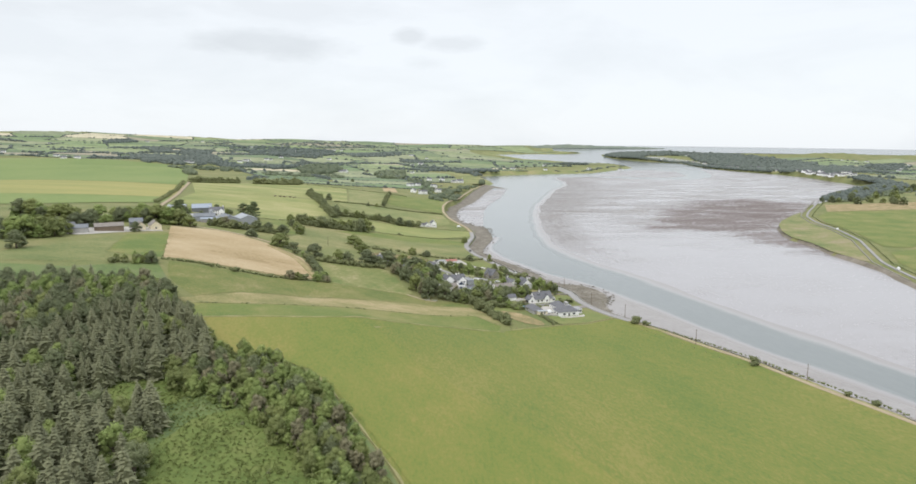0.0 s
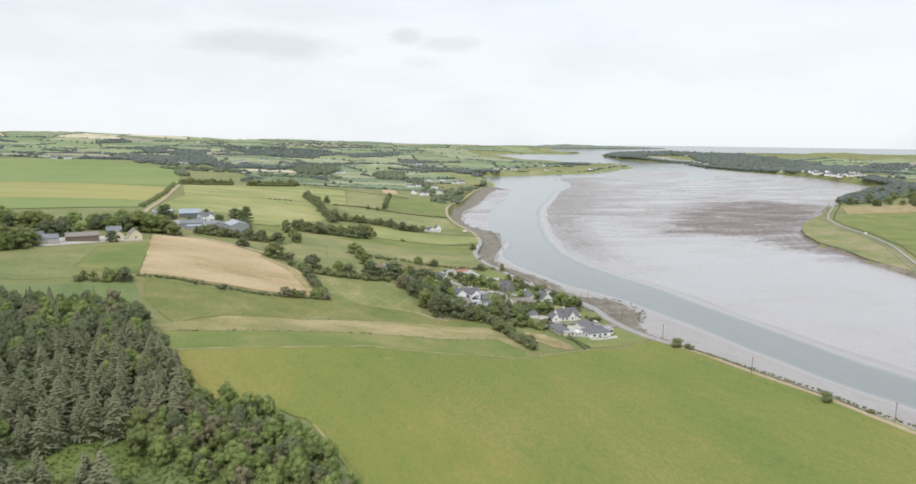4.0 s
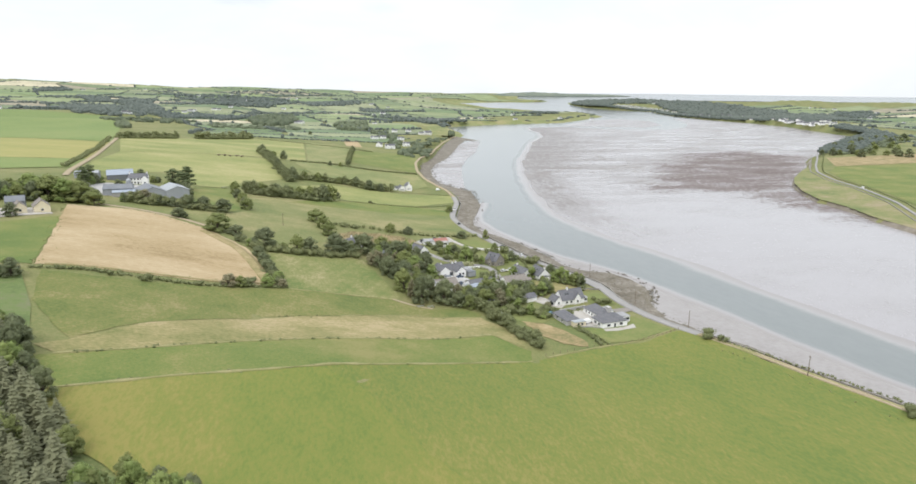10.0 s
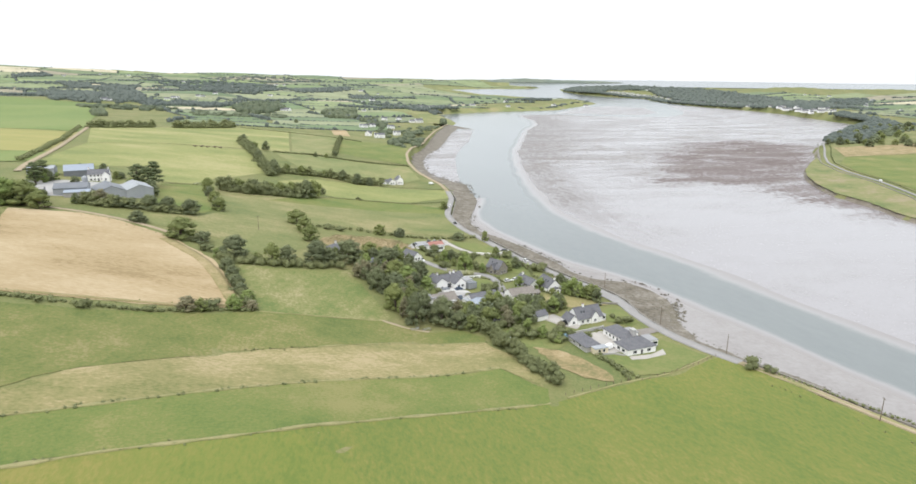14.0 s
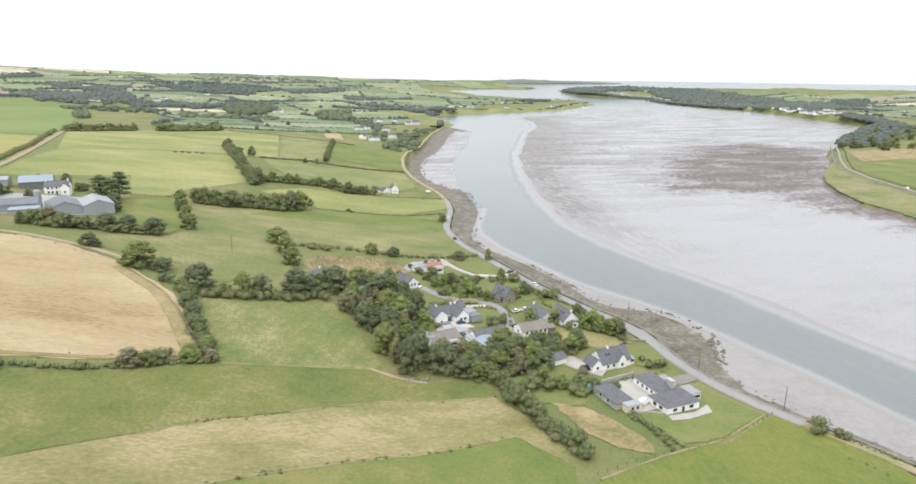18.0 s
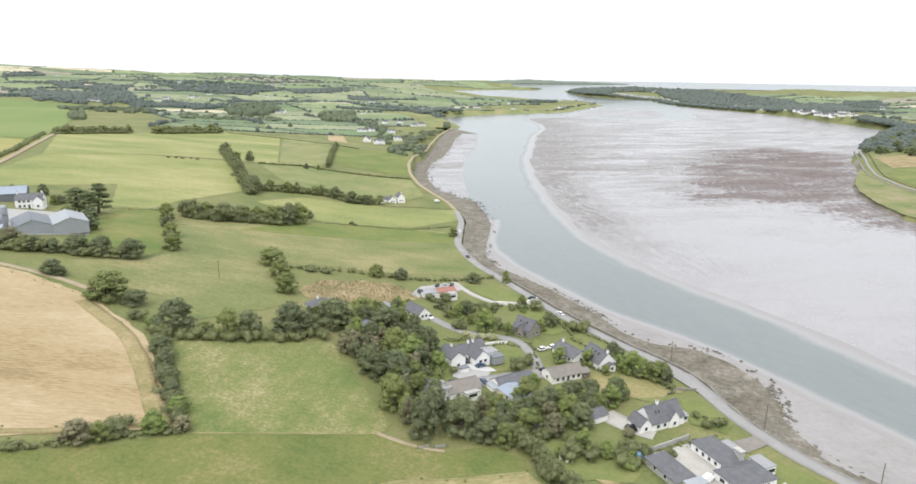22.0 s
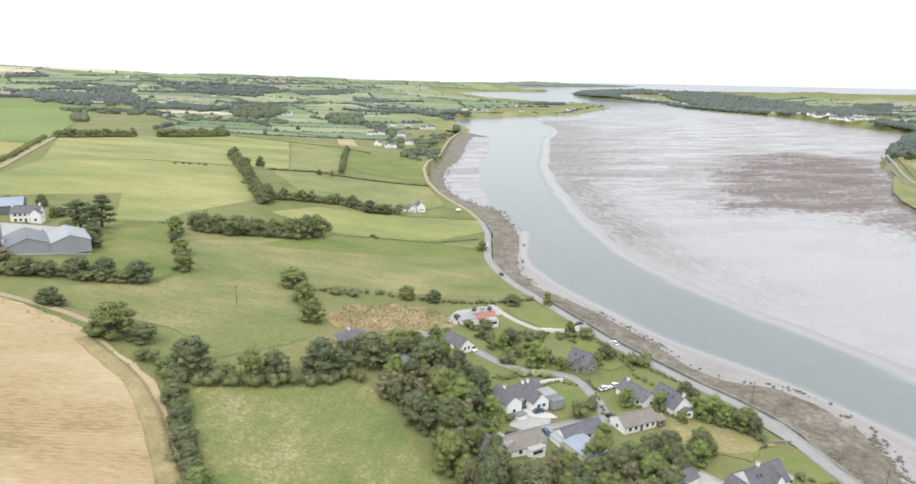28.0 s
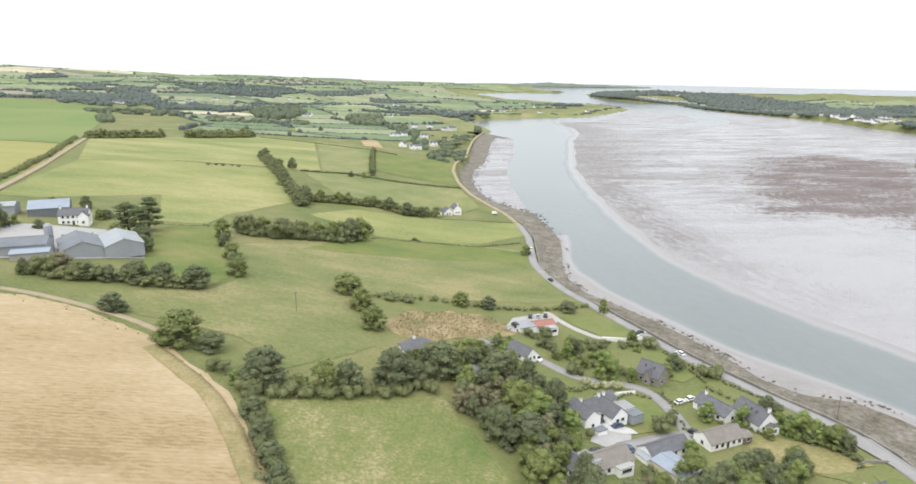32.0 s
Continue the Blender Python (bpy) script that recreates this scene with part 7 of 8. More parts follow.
house("shed", -155, 592, 8, [(0, 0, 0, 12, 3, 1.6, 1.9, {"flat": True, "roof": CONCRETE, "walls": CONCRETE, "win": (0, 0, 0, 0)})], "low white yard wall and store", "shed")
drape("yard", [(-190, 560), (-172, 545), (-140, 552), (-118, 562), (-128, 590), (-150, 612), (-185, 612), (-205, 600)], CONCRETE, 0.22, 6, label="pale concrete farmyard", category="yard")
# the upper farm
for x, y, t, l, w, e, r, wm, rm, lab in [(-212, 446, 22, 15, 8, 3.2, 5.2, RENDER_GREY, SHEET_DARK, "grey stone farm shed with a dark roof"), (-197, 461, 24, 18, 8, 3.4, 5.4, TIMBER, TILE_BROWN, "long brown-roofed cattle shed"),
                                         (-182, 476, -60, 9, 6, 3.0, 5.6, RENDER_CREAM, TILE_BROWN, "cream gabled farm building"), (-174, 482, -62, 11, 7.5, 3.2, 6.4, RENDER_CREAM, TILE_BROWN, "cream farmhouse with a steep gable"),
                                         (-190, 490, 20, 9, 7, 3.6, 6.0, SHEET_DARK, SHEET_DARK, "tall dark sheet-clad hay barn"), (-222, 455, 30, 10, 7, 3, 5, RENDER_GREY, SLATE, "old outbuilding with a slate roof")]:
    house("farm_building", x, y, t, [(0, 0, 0, l, w, e, r, {"roof": rm, "walls": wm, "win": (3, 0, 1, 1) if wm is RENDER_CREAM else (0, 0, 0, 0)})], lab, "farm building")
drape("yard", [(-232, 436), (-205, 436), (-178, 466), (-166, 476), (-176, 492), (-200, 480), (-236, 452)], GRAVEL, 0.22, 6, label="pale farmyard of the upper farm", category="yard")
# the white cottages by the bend and the hamlet beyond
house("cottage", 41, 795, 10, [(-9, -2, 90, 8, 6, 2.8, 5.4, {"win": (1, 1, 2, 0)}), (0, -1, 90, 9, 6.5, 2.8, 5.8, {"win": (1, 1, 2, 0)}), (-4.5, 2, 0, 9, 5, 2.6, 4.6, {"win": (2, 2, 0, 0)}), (8.5, 2, 90, 10, 6.5, 4.4, 7.6, {"win": (2, 2, 2, 0), "stacks": (-4.5,)})], "group of white gabled cottages by the shore road")
for x, y, t, l in HAMLET:
    house("house", x, y, t, [(0, 0, 0, l, 8, 5.2, 7.6, {"win": (4, 2, 1, 1), "stacks": (-l / 2 + 0.6,)}), (-l / 4, -4.5, 90, 5, 6.5, 4.2, 7.0, {"win": (0, 0, 1, 0)})], "white house with a dark roof in the hamlet")["group"] = "houses of the hamlet"


def far_house(label):
    return house("house", 0, 0, 0, [(0, 0, 0, 16, 9, 4.2, 7.5, {"win": (3, 2, 0, 1), "wide": 0.9, "stacks": (7.2,)})], label, z=0)


first = None
spots = spots_seen + [(u, v) for u, v in zip(rng.uniform(-1900, 150, 60), rng.uniform(2000, 4300, 60)) if is_land(u, v)[0]][:22]
resort = [(u, v) for u, v in scatter([(1440, 2600), (1480, 2900), (1540, 2900), (1480, 2560)], 60) if is_land(u, v)[0]][:10] + [(1900, 2300), (2050, 2420), (1950, 2150), (900, 2480), (760, 2440), (560, 2330), (450, 2400), (620, 2600)]
for spot, place in ((spots, "farmhouses scattered over the hills"), (village, "houses of the far village"), (resort, "houses along the far shore")):
    for u, v in spot:
        at = pose(u, v, float(dry_height(u, v)) + 0.3, 0, 0, rng.uniform(-40, 40))
        if first is None:
            first = far_house("distant white house with a dark roof")
            first.matrix_basis = at
            ob = first
        else:
            ob = copy_thing(first, at)
        ob.scale = (rng.uniform(0.75, 1.2),) * 3
        ob["group"] = place


def caravan():
    top = new("caravan")
    v, f = box(-5, -1.8, 0.4, 5, 1.8, 3.0)
    v = [(x * (0.96 if z > 1 else 1), y, z + (0.25 if z > 1 and abs(y) < 0.1 else 0)) for x, y, z in v]
    part("body", v, f, RENDER_WHITE, top)
    part("window_band", *box(-4.2, -1.84, 1.4, 4.2, -1.78, 2.3), PANE, top)
    part("roof", *box(-5.1, -1.9, 3.0, 5.1, 1.9, 3.2), SHEET_PALE, top)
    part("skirt", *box(-4.8, -1.7, -0.5, 4.8, 1.7, 0.4), SHEET_DARK, top)
    return tagged(top, "white static holiday caravan on a terraced slope", "caravan", "caravans on the headland")


van0 = None
for u, v in scatter([(1400, 3500), (1545, 3340), (1660, 3420), (1580, 3640), (1480, 3640)], 17):
    at = pose(u, v, float(dry_height(u, v)) + 1.0, 0, 0, rng.uniform(-30, 30))
    if van0 is None:
        van0 = caravan()
        van0.matrix_basis = at
    else:
        copy_thing(van0, at)
# ---- the shore ----
WEED_TOP = WEST_SHORE[:29]
# the belt's width: narrow along the meadow, a broad bank below the houses, narrow again towards the bend
WEED_WIDTH = [5, 5, 5, 5, 5, 5, 5, 6, 6, 7, 8, 11, 15, 20, 23, 24, 22, 12, 9, 13, 15, 14, 12, 10, 11, 14, 17, 19, 20]
edge_way = np.gradient(np.array(WEED_TOP, float), axis=0)
edge_way /= np.linalg.norm(edge_way, axis=1)[:, None]
WEED_LOW = [(x + wy * k, y - wx * k) for (x, y), (wx, wy), k in zip(WEED_TOP, edge_way, WEED_WIDTH)]
foreshore("weed_belt", WEED_TOP, WEED_LOW, SHINGLE, "belt of brown shingle, stones and weed below the sea wall", 1.86, 0.5)
ROCK = paint("dark_shore_rock", [(0.07, 0.065, 0.055), (0.15, 0.135, 0.11), (0.22, 0.2, 0.17)], 0.8, 4.0, contrast=0.35, rough=0.7)
WEED = paint("brown_seaweed", [(0.09, 0.08, 0.05), (0.16, 0.14, 0.1)], 0.8, 4.0, contrast=0.35, rough=0.6)


def between(top, low, n, spread):
    """Places between two lines along the shore, thick towards the first."""
    a, b = np.array(top, float), np.array(low, float)
    sa, sb = [np.arange(len(q), dtype=float) if len(a) == len(b) else np.r_[0, np.cumsum(np.linalg.norm(np.diff(q, axis=0), axis=1))] for q in (a, b)]
    u, f = rng.uniform(0, 1, n), np.clip(np.abs(rng.normal(spread[0], spread[1], n)), 0, 1.25)
    pa = np.stack([np.interp(u * sa[-1], sa, a[:, k]) for k in (0, 1)], 1)
    pb = np.stack([np.interp(u * sb[-1], sb, b[:, k]) for k in (0, 1)], 1)
    return pa * (1 - f)[:, None] + pb * f[:, None], f


def mounds(xy, z, radius, height):
    pieces = []
    for (x, y), q, r, h in zip(xy, z, radius, height):
        v, f = lump((0, 0, 0), (r * rng.uniform(0.7, 1.3), r * rng.uniform(0.7, 1.3), h), 7, 4)
        a = rng.uniform(0, 6.28)
        v = np.column_stack([v[:, 0] * math.cos(a) - v[:, 1] * math.sin(a) + x, v[:, 0] * math.sin(a) + v[:, 1] * math.cos(a) + y, v[:, 2] + q])
        pieces.append((v, f))
    return gather(pieces)


xy, f = between(WEED_TOP, WEED_LOW, 900, (0.5, 0.45))
z = 1.9 * np.clip(1 - f, 0, 1) ** 1.5 + 0.35 * np.clip(f, 0, 1)
tagged(new("shore_rocks", fast_mesh("shore_rocks", *mounds(xy, z, rng.uniform(0.2, 0.9, 900), rng.uniform(0.15, 0.4, 900)), ROCK)), "scattered dark stones below the sea wall", "rocks", kind="stuff")
xy, f = between(WEED_TOP, WEED_LOW, 6500, (0.8, 0.26))
# it lies in drifts
drifts = np.sin(xy[:, 1] / 7.3 + np.sin(xy[:, 0] / 5.1)) + np.sin(xy[:, 1] / 17.0 + 1.2) + 0.5 * np.sin(xy[:, 1] / 2.9 + xy[:, 0] / 3.3) > rng.uniform(-0.3, 1.3, len(xy))
xy, f = xy[drifts], f[drifts]
z = np.clip(0.45 - 0.5 * (f - 1), 0.2, 1.2)
tagged(new("seaweed", fast_mesh("seaweed", *mounds(xy, z, rng.uniform(0.2, 0.92, len(xy)) ** 2.0, np.full(len(xy), 0.05)), WEED)), "dark patches of seaweed on wet sand", "seaweed", kind="stuff")
xy, f = between(MID_SHORE, MID_WATER, 420, (0.72, 0.12))
tagged(new("shore_rocks", fast_mesh("shore_rocks", *mounds(xy, np.full(420, 0.15), rng.uniform(0.4, 1.7, 420), rng.uniform(0.15, 0.45, 420)), ROCK)), "low rocks along the edge of the river", "rocks", kind="stuff")


def bank(name, line, high, thick, material, label, category, base=None):
    """A low wall along a line, with a rounded uneven top."""
    c = np.array(dense(line, 2.5, False))
    d = np.gradient(c, axis=0)
    d /= np.linalg.norm(d, axis=1)[:, None] + 1e-9
    s = np.stack([-d[:, 1], d[:, 0]], 1) * thick / 2
    z = dry_height(c[:, 0], c[:, 1]) if base is None else np.full(len(c), base)
    top = z + high * rng.uniform(0.88, 1.08, len(c))
    rows = [np.column_stack([c + s, z - 1.2]), np.column_stack([c + s, top - 0.12]), np.column_stack([c + s * 0.6, top]), np.column_stack([c - s * 0.6, top]), np.column_stack([c - s, top - 0.12]), np.column_stack([c - s, z - 2.0])]
    n = len(c)
    faces = [(k * n + i, k * n + i + 1, (k + 1) * n + i + 1, (k + 1) * n + i) for k in range(5) for i in range(n - 1)]
    return tagged(mesh_object(name, np.concatenate(rows), faces, material), label, category, kind="structure")


bank("sea_wall", WEST_SHORE[1:40], 0.75, 0.7, STONE, "long low weathered stone sea wall", "wall", 1.75)
bank("sea_wall", [(770, 1101), (711, 1026), (648, 949), (598, 881), (565, 812), (542, 737), (509, 656), (469, 588), (440, 538), (427, 502), (414, 464)], 0.6, 1.2, STONE, "grey stone edge of the far shore road", "wall")
hedge([(826, 1134), (784, 1093), (725, 1017), (662, 941), (612, 875), (579, 808), (556, 733), (523, 650), (483, 582), (454, 532), (441, 498), (428, 460)], 1.0, 1.6, "low dark hedge beside the far shore road")
bank("garden_wall", [(87, 400), (95, 403), (104, 406)], 1.6, 0.35, RENDER_GREY, "grey rendered wall round the yard", "wall")
bank("garden_wall", [(92, 379), (97, 379), (101, 377)], 0.9, 0.3, CONCRETE, "low pale wall beside the yard", "wall")
bank("garden_wall", [(54, 481), (60, 484), (66, 485)], 1.1, 0.3, RENDER_WHITE, "white garden wall along the lane", "wall")
bank("garden_wall", [(74, 537), (86, 535.5), (97, 543)], 0.8, 0.3, RENDER_WHITE, "low white wall along the curved drive", "wall")
bank("garden_wall", [(112, 434), (117, 437), (124, 436)], 1.0, 0.4, STONE, "short stone wall by the road", "wall")
drape("lay_by", [(123, 458), (129, 448), (129.5, 430), (128, 416), (124, 417), (124, 432), (121, 446), (117, 458)], ROAD, 0.42, 3, label="pale worn lay-by between road and sea wall", category="road")

# ---- field margins ----
MARGIN = paint("dead_grass_margin", [(0.19, 0.19, 0.08), (0.3, 0.265, 0.135)], 0.3, 2.0, contrast=0.3, bump=0.6)
for line, wd in (([(-104, 282), (-87, 287.6), (-77, 290.3), (-60, 296.8), (-41, 301.4), (-20, 305.8), (8, 321.3), (35, 333), (59, 342.9)], 0.9), ([(-98, 306.7), (-81, 312.4), (-61, 321.8), (-46, 328.8), (-10, 345), (20, 355.4), (47, 365.6)], 0.9),
                 ([(-17, 375.9), (14, 390), (48, 394)], 0.6), ([(-40, 402.3), (-12, 408), (9, 412.3)], 0.35), ([(66, 346), (90, 355), (112, 360), (136, 373)], 0.6), ([(6, 140), (2, 167.5), (-7, 188), (-15, 206), (-25, 227.5), (-31, 238)], 0.6),
                 ([(138, 373), (150, 352), (160, 330), (177, 292), (190, 256), (203, 216)], 1.6), ([(-91, 617), (-37, 669), (6, 688), (46, 687), (76, 677)], 1.2)):
    ribbon("field_margin", line, wd, MARGIN, 0.32, 2.5, label="pale uncut strip of dead grass between fields", category="field margin", wander=0.9)


TURNING = paint("stubble_headland", [(0.17, 0.165, 0.068), (0.225, 0.19, 0.088), (0.275, 0.222, 0.115), (0.33, 0.262, 0.15)], 0.08, 1.0, contrast=0.22, bump=0.6, mix_fine=0.4)
for line, wd in (([(-130, 380), (-119, 385.5), (-101, 389.5), (-72, 396.5), (-46, 406)], 2.0), ([(-49.5, 407), (-55, 420), (-62, 438), (-71, 455), (-92, 478)], 5.0)):
    ribbon("field_margin", line, wd, TURNING, 0.3, 2.5, label="yellow-green turning strip at the edge of the stubble", category="field margin", wander=0.08)


def tufts(line, n, reach, low, high, leaf, label):
    a = np.array(dense(line, 1.0, False))
    p = a[rng.integers(0, len(a), n)] + rng.normal(0, reach, (n, 2))
    h = rng.uniform(low, high, n)
    at = np.column_stack([p, dry_height(p[:, 0], p[:, 1])])
    lobes = np.column_stack([at[:, 0], at[:, 1], at[:, 2] + h * 0.4, h * 0.8, h * 0.8, h * 0.6])
    return tagged(new("grass_tufts", fast_mesh("grass_tufts", *gather([lump(l[:3], l[3:] * 0.75, 5, 3) for l in lobes] + [sprays_on(lobes, n * 9, 0.3, -0.9)]), leaf)), label, "tufts", kind="stuff")


tufts([(-98, 306.7), (-81, 312.4), (-61, 321.8), (-46, 328.8), (-10, 345), (20, 355.4), (47, 365.6)], 130, 0.5, 0.3, 0.9, LEAF_HEDGE, "low brambles along a field bank")
tufts([(-87, 287.6), (-60, 296.8), (-20, 305.8), (8, 321.3), (59, 342.9)], 90, 0.5, 0.2, 0.6, LEAF_HEDGE, "tufts of weeds along a field bank")
tufts([(-46, 366.4), (-17, 375.9), (14, 390), (48, 394)], 70, 0.8, 0.2, 0.6, LEAF_HEDGE, "scattered weeds along a field edge")
tufts([(194, 222), (180, 262), (166, 292), (150, 330), (139, 354)], 30, 0.8, 0.2, 0.5, LEAF_HEDGE, "rough weeds beside the shore road")
tufts([(90, 400), (100, 404), (112, 404), (118, 398)], 60, 1.2, 0.3, 1.0, LEAF_HEDGE, "small shrubs along a garden wall")
for line, hh, lab in (([(95, 521), (100, 503), (106, 488), (111, 479)], 1.4, "low hedge along the shore road"), ([(74, 486), (75, 480), (77, 476)], 1.3, "clipped hedge beside the lane"), ([(38, 484), (46, 487), (55, 490)], 1.2, "clipped hedge above the garden"), ([(72, 464), (72, 459)], 1.4, "short clipped garden hedge"), ([(89, 378), (95, 367), (97, 359)], 1.2, "hedge round the lawn")):
    hedge(line, hh, 1.6, lab)
tufts([(-133, 378), (-171, 506), (-138, 507), (-91, 483), (-66, 457), (-44, 405), (-101, 388), (-133, 378)], 260, 1.6, 0.12, 0.4, BRACKEN, "rough grass round the stubble")
for x, y, h in [(49, 490.5, 2.6), (52.5, 488.8, 2.4), (56, 488, 2.8), (59.5, 488, 3.0)]:
    stand("blossom", x, y, h, "blossoming shrubs by the lane")
for x, y in [(100, 499), (103, 497), (98, 503), (96, 507)]:
    stand("palm", x, y, rng.uniform(3.5, 5), "palms beside the stone house")
for x, y, h in [(86, 411, 2.6), (84.5, 405, 2.2)]:
    stand("red_bush", x, y, h, "reddish garden shrubs")
for poly, gap, low, high, grp in (([(56, 400), (64, 412), (82, 402), (86, 392), (80, 390), (70, 398)], 4.5, 1.5, 4.5, "shrubs beside the yard"), ([(62, 432), (95, 442), (98, 430), (80, 424), (66, 424)], 4.2, 4, 8.5, "trees behind the dormer house"),
                                  ([(52, 500), (70, 500), (66, 515), (50, 530), (40, 528), (44, 512)], 5.0, 1.5, 5, "garden shrubs above the lane"), ([(96, 452), (108, 448), (118, 440), (120, 446), (112, 458), (102, 470)], 4.0, 3, 6.5, "trees between the cottage and the road"),
                                  ([(55, 532), (72, 532), (84, 530), (92, 535), (96, 528), (84, 522), (60, 522)], 4.5, 1.2, 3.5, "shrubs below the curved drive"), ([(24, 452), (30, 462), (34, 450), (30, 442)], 4.5, 2, 5, "shrubs behind the white house"),
                                  ([(44, 428), (54, 426), (56, 418), (46, 416)], 4.0, 5, 8, "trees above the hedge"), ([(2, 505), (14, 516), (26, 524), (30, 518), (16, 508), (4, 498)], 4.6, 3, 7, "trees along the upper lane"),
                                  ([(-26, 486), (-8, 497), (0, 497), (-6, 488), (-20, 480)], 4.8, 4, 8, "trees round the hipped house"), ([(-150, 528), (-141, 528), (-140, 534), (-150, 536)], 4.2, 3, 5, "bushes below the barns"),
                                  ([(-190, 590), (-205, 605), (-196, 620), (-184, 606)], 5.5, 5, 9, "trees by the farm entrance"),
                                  ([(-222, 505), (-160, 512), (-158, 528), (-200, 536), (-222, 526)], 6.5, 7, 12, "trees behind the upper farm"), ([(-236, 405), (-214, 420), (-214, 440), (-226, 444), (-250, 425)], 6.0, 7, 12, "trees below the upper farm"),
                                  ([(-290, 508), (-240, 508), (-242, 518), (-288, 524)], 6.0, 8, 12, "trees in the upper hedge"), ([(-150, 352), (-132, 362), (-128, 372), (-140, 376), (-156, 364)], 5.0, 2, 5, "scrub above the wood")):
    for x, y in scatter(poly, gap):
        h = rng.uniform(low, high)
        r = rng.random()
        stand(("bush" if r < 0.75 else "light_bush") if h < 4 else ("oak" if r < 0.7 else "ash"), x, y, h, grp)

# ---- poles, cars and small things ----
PORCELAIN = paint("grey_insulator", [(0.3, 0.3, 0.3), (0.4, 0.4, 0.4)], 1, 4, bump=0)


def pole(x, y, h, label, turn=0):
    top = new("utility_pole")
    top.matrix_basis = pose(x, y, float(dry_height(x, y)), 0, rng.normal(0, 1), turn)
    v, f = tapered([(0, 0, -1), (0, 0, h * 0.5), (0, 0, h)], [0.17, 0.14, 0.11], 8)
    part("shaft", v, f.tolist(), TIMBER, top)
    part("crossarm", *box(-0.8, -0.06, h - 0.5, 0.8, 0.06, h - 0.36), TIMBER, top)
    for u in (-0.65, 0, 0.65):
        part("insulator", *box(u - 0.05, -0.05, h - 0.36, u + 0.05, 0.05, h - 0.16), PORCELAIN, top)
    return tagged(top, label, "pole", "poles along the shore road")


for x, y in [(188, 262), (162, 318), (143, 374), (132.5, 409), (128, 462)]:
    pole(x, y, 8.5, "tall weathered wooden pole beside the sea wall", rng.uniform(40, 80))
pole(-54, 524, 8, "single wooden pole standing in the pasture", 30)

TYRE = paint("tyre_rubber", [(0.02, 0.02, 0.02), (0.035, 0.035, 0.035)], 2, 8, bump=0)
LAMP = paint("lamp_glass", [(0.5, 0.5, 0.5), (0.65, 0.65, 0.65)], 2, 8, rough=0.15, bump=0)
PAINTS = {}


def body_paint(name, c):
    if name not in PAINTS:
        PAINTS[name] = paint(name + "_car_paint", [c, tuple(min(1, q * 1.15) for q in c)], 1, 6, rough=0.25, spec=0.6, bump=0, local=True)
    return PAINTS[name]


def car(x, y, turn, colour, c, label, van=False, lift=0.3):
    top = new("van" if van else "car")
    top.matrix_basis = pose(x, y, float(dry_height(x, y)) + lift, 0, 0, turn)
    l, w = (4.9, 1.95) if van else (4.3, 1.75)
    a, b = l / 2, w / 2
    if van:
        low = [(-a, 0.3), (-a, 1.1), (a - 0.75, 1.1), (a, 0.85), (a, 0.3)]
        cab = [(-a + 0.02, 1.1), (-a + 0.12, 2.05), (a - 1.6, 2.05), (a - 0.75, 1.1)]
    else:
        low = [(-a, 0.3), (-a, 0.78), (-a + 0.5, 0.9), (a - 1.2, 0.92), (a - 0.15, 0.72), (a, 0.6), (a, 0.3)]
        cab = [(-a + 0.3, 0.9), (-a + 0.85, 1.42), (0.35, 1.42), (a - 1.15, 0.92)]

    def slab(profile, half, inset=0.0):
        n = len(profile)
        v = [(px, -half + (inset if pz > 1.2 else 0), pz) for px, pz in profile] + [(px, half - (inset if pz > 1.2 else 0), pz) for px, pz in profile]
        return v, [tuple(range(n)), tuple(range(2 * n - 1, n - 1, -1))] + [(i, i + n, (i + 1) % n + n, (i + 1) % n) for i in range(n)]
    m = body_paint(colour, c)
    part("body", *slab(low, b), m, top)
    part("cabin", *slab(cab, b - 0.08, 0.14), m if van else PANE, top)
    if van:
        part("windscreen", [(a - 1.58, -b + 0.24, 1.98), (a - 0.78, -b + 0.14, 1.14), (a - 0.78, b - 0.14, 1.14), (a - 1.58, b - 0.24, 1.98), (a - 1.52, -b + 0.24, 2.0), (a - 0.7, -b + 0.14, 1.16), (a - 0.7, b - 0.14, 1.16), (a - 1.52, b - 0.24, 2.0)], box(0, 0, 0, 1, 1, 1)[1], PANE, top)
    else:
        part("roof", *box(-a + 0.8, -b + 0.2, 1.42, 0.4, b - 0.2, 1.47), m, top)
    for sx in (-a + 0.8, a - 0.85):
        for sy in (-b + 0.08, b - 0.08):
            v, f = [], []
            for j in range(12):
                q = 2 * math.pi * j / 12
                v += [(sx + 0.32 * math.cos(q), sy - 0.1, 0.32 + 0.32 * math.sin(q)), (sx + 0.32 * math.cos(q), sy + 0.1, 0.32 + 0.32 * math.sin(q))]
            f = [(2 * j, 2 * j + 1, (2 * j + 3) % 24, (2 * j + 2) % 24) for j in range(12)] + [tuple(range(0, 24, 2)), tuple(range(23, 0, -2))]
            part("wheel", v, f, TYRE, top)
    for sy in (-b + 0.3, b - 0.3):
        part("headlight", *box(a - 0.06, sy - 0.16, 0.56, a + 0.02, sy + 0.16, 0.68), LAMP, top)
    return tagged(top, label, "van" if van else "car")


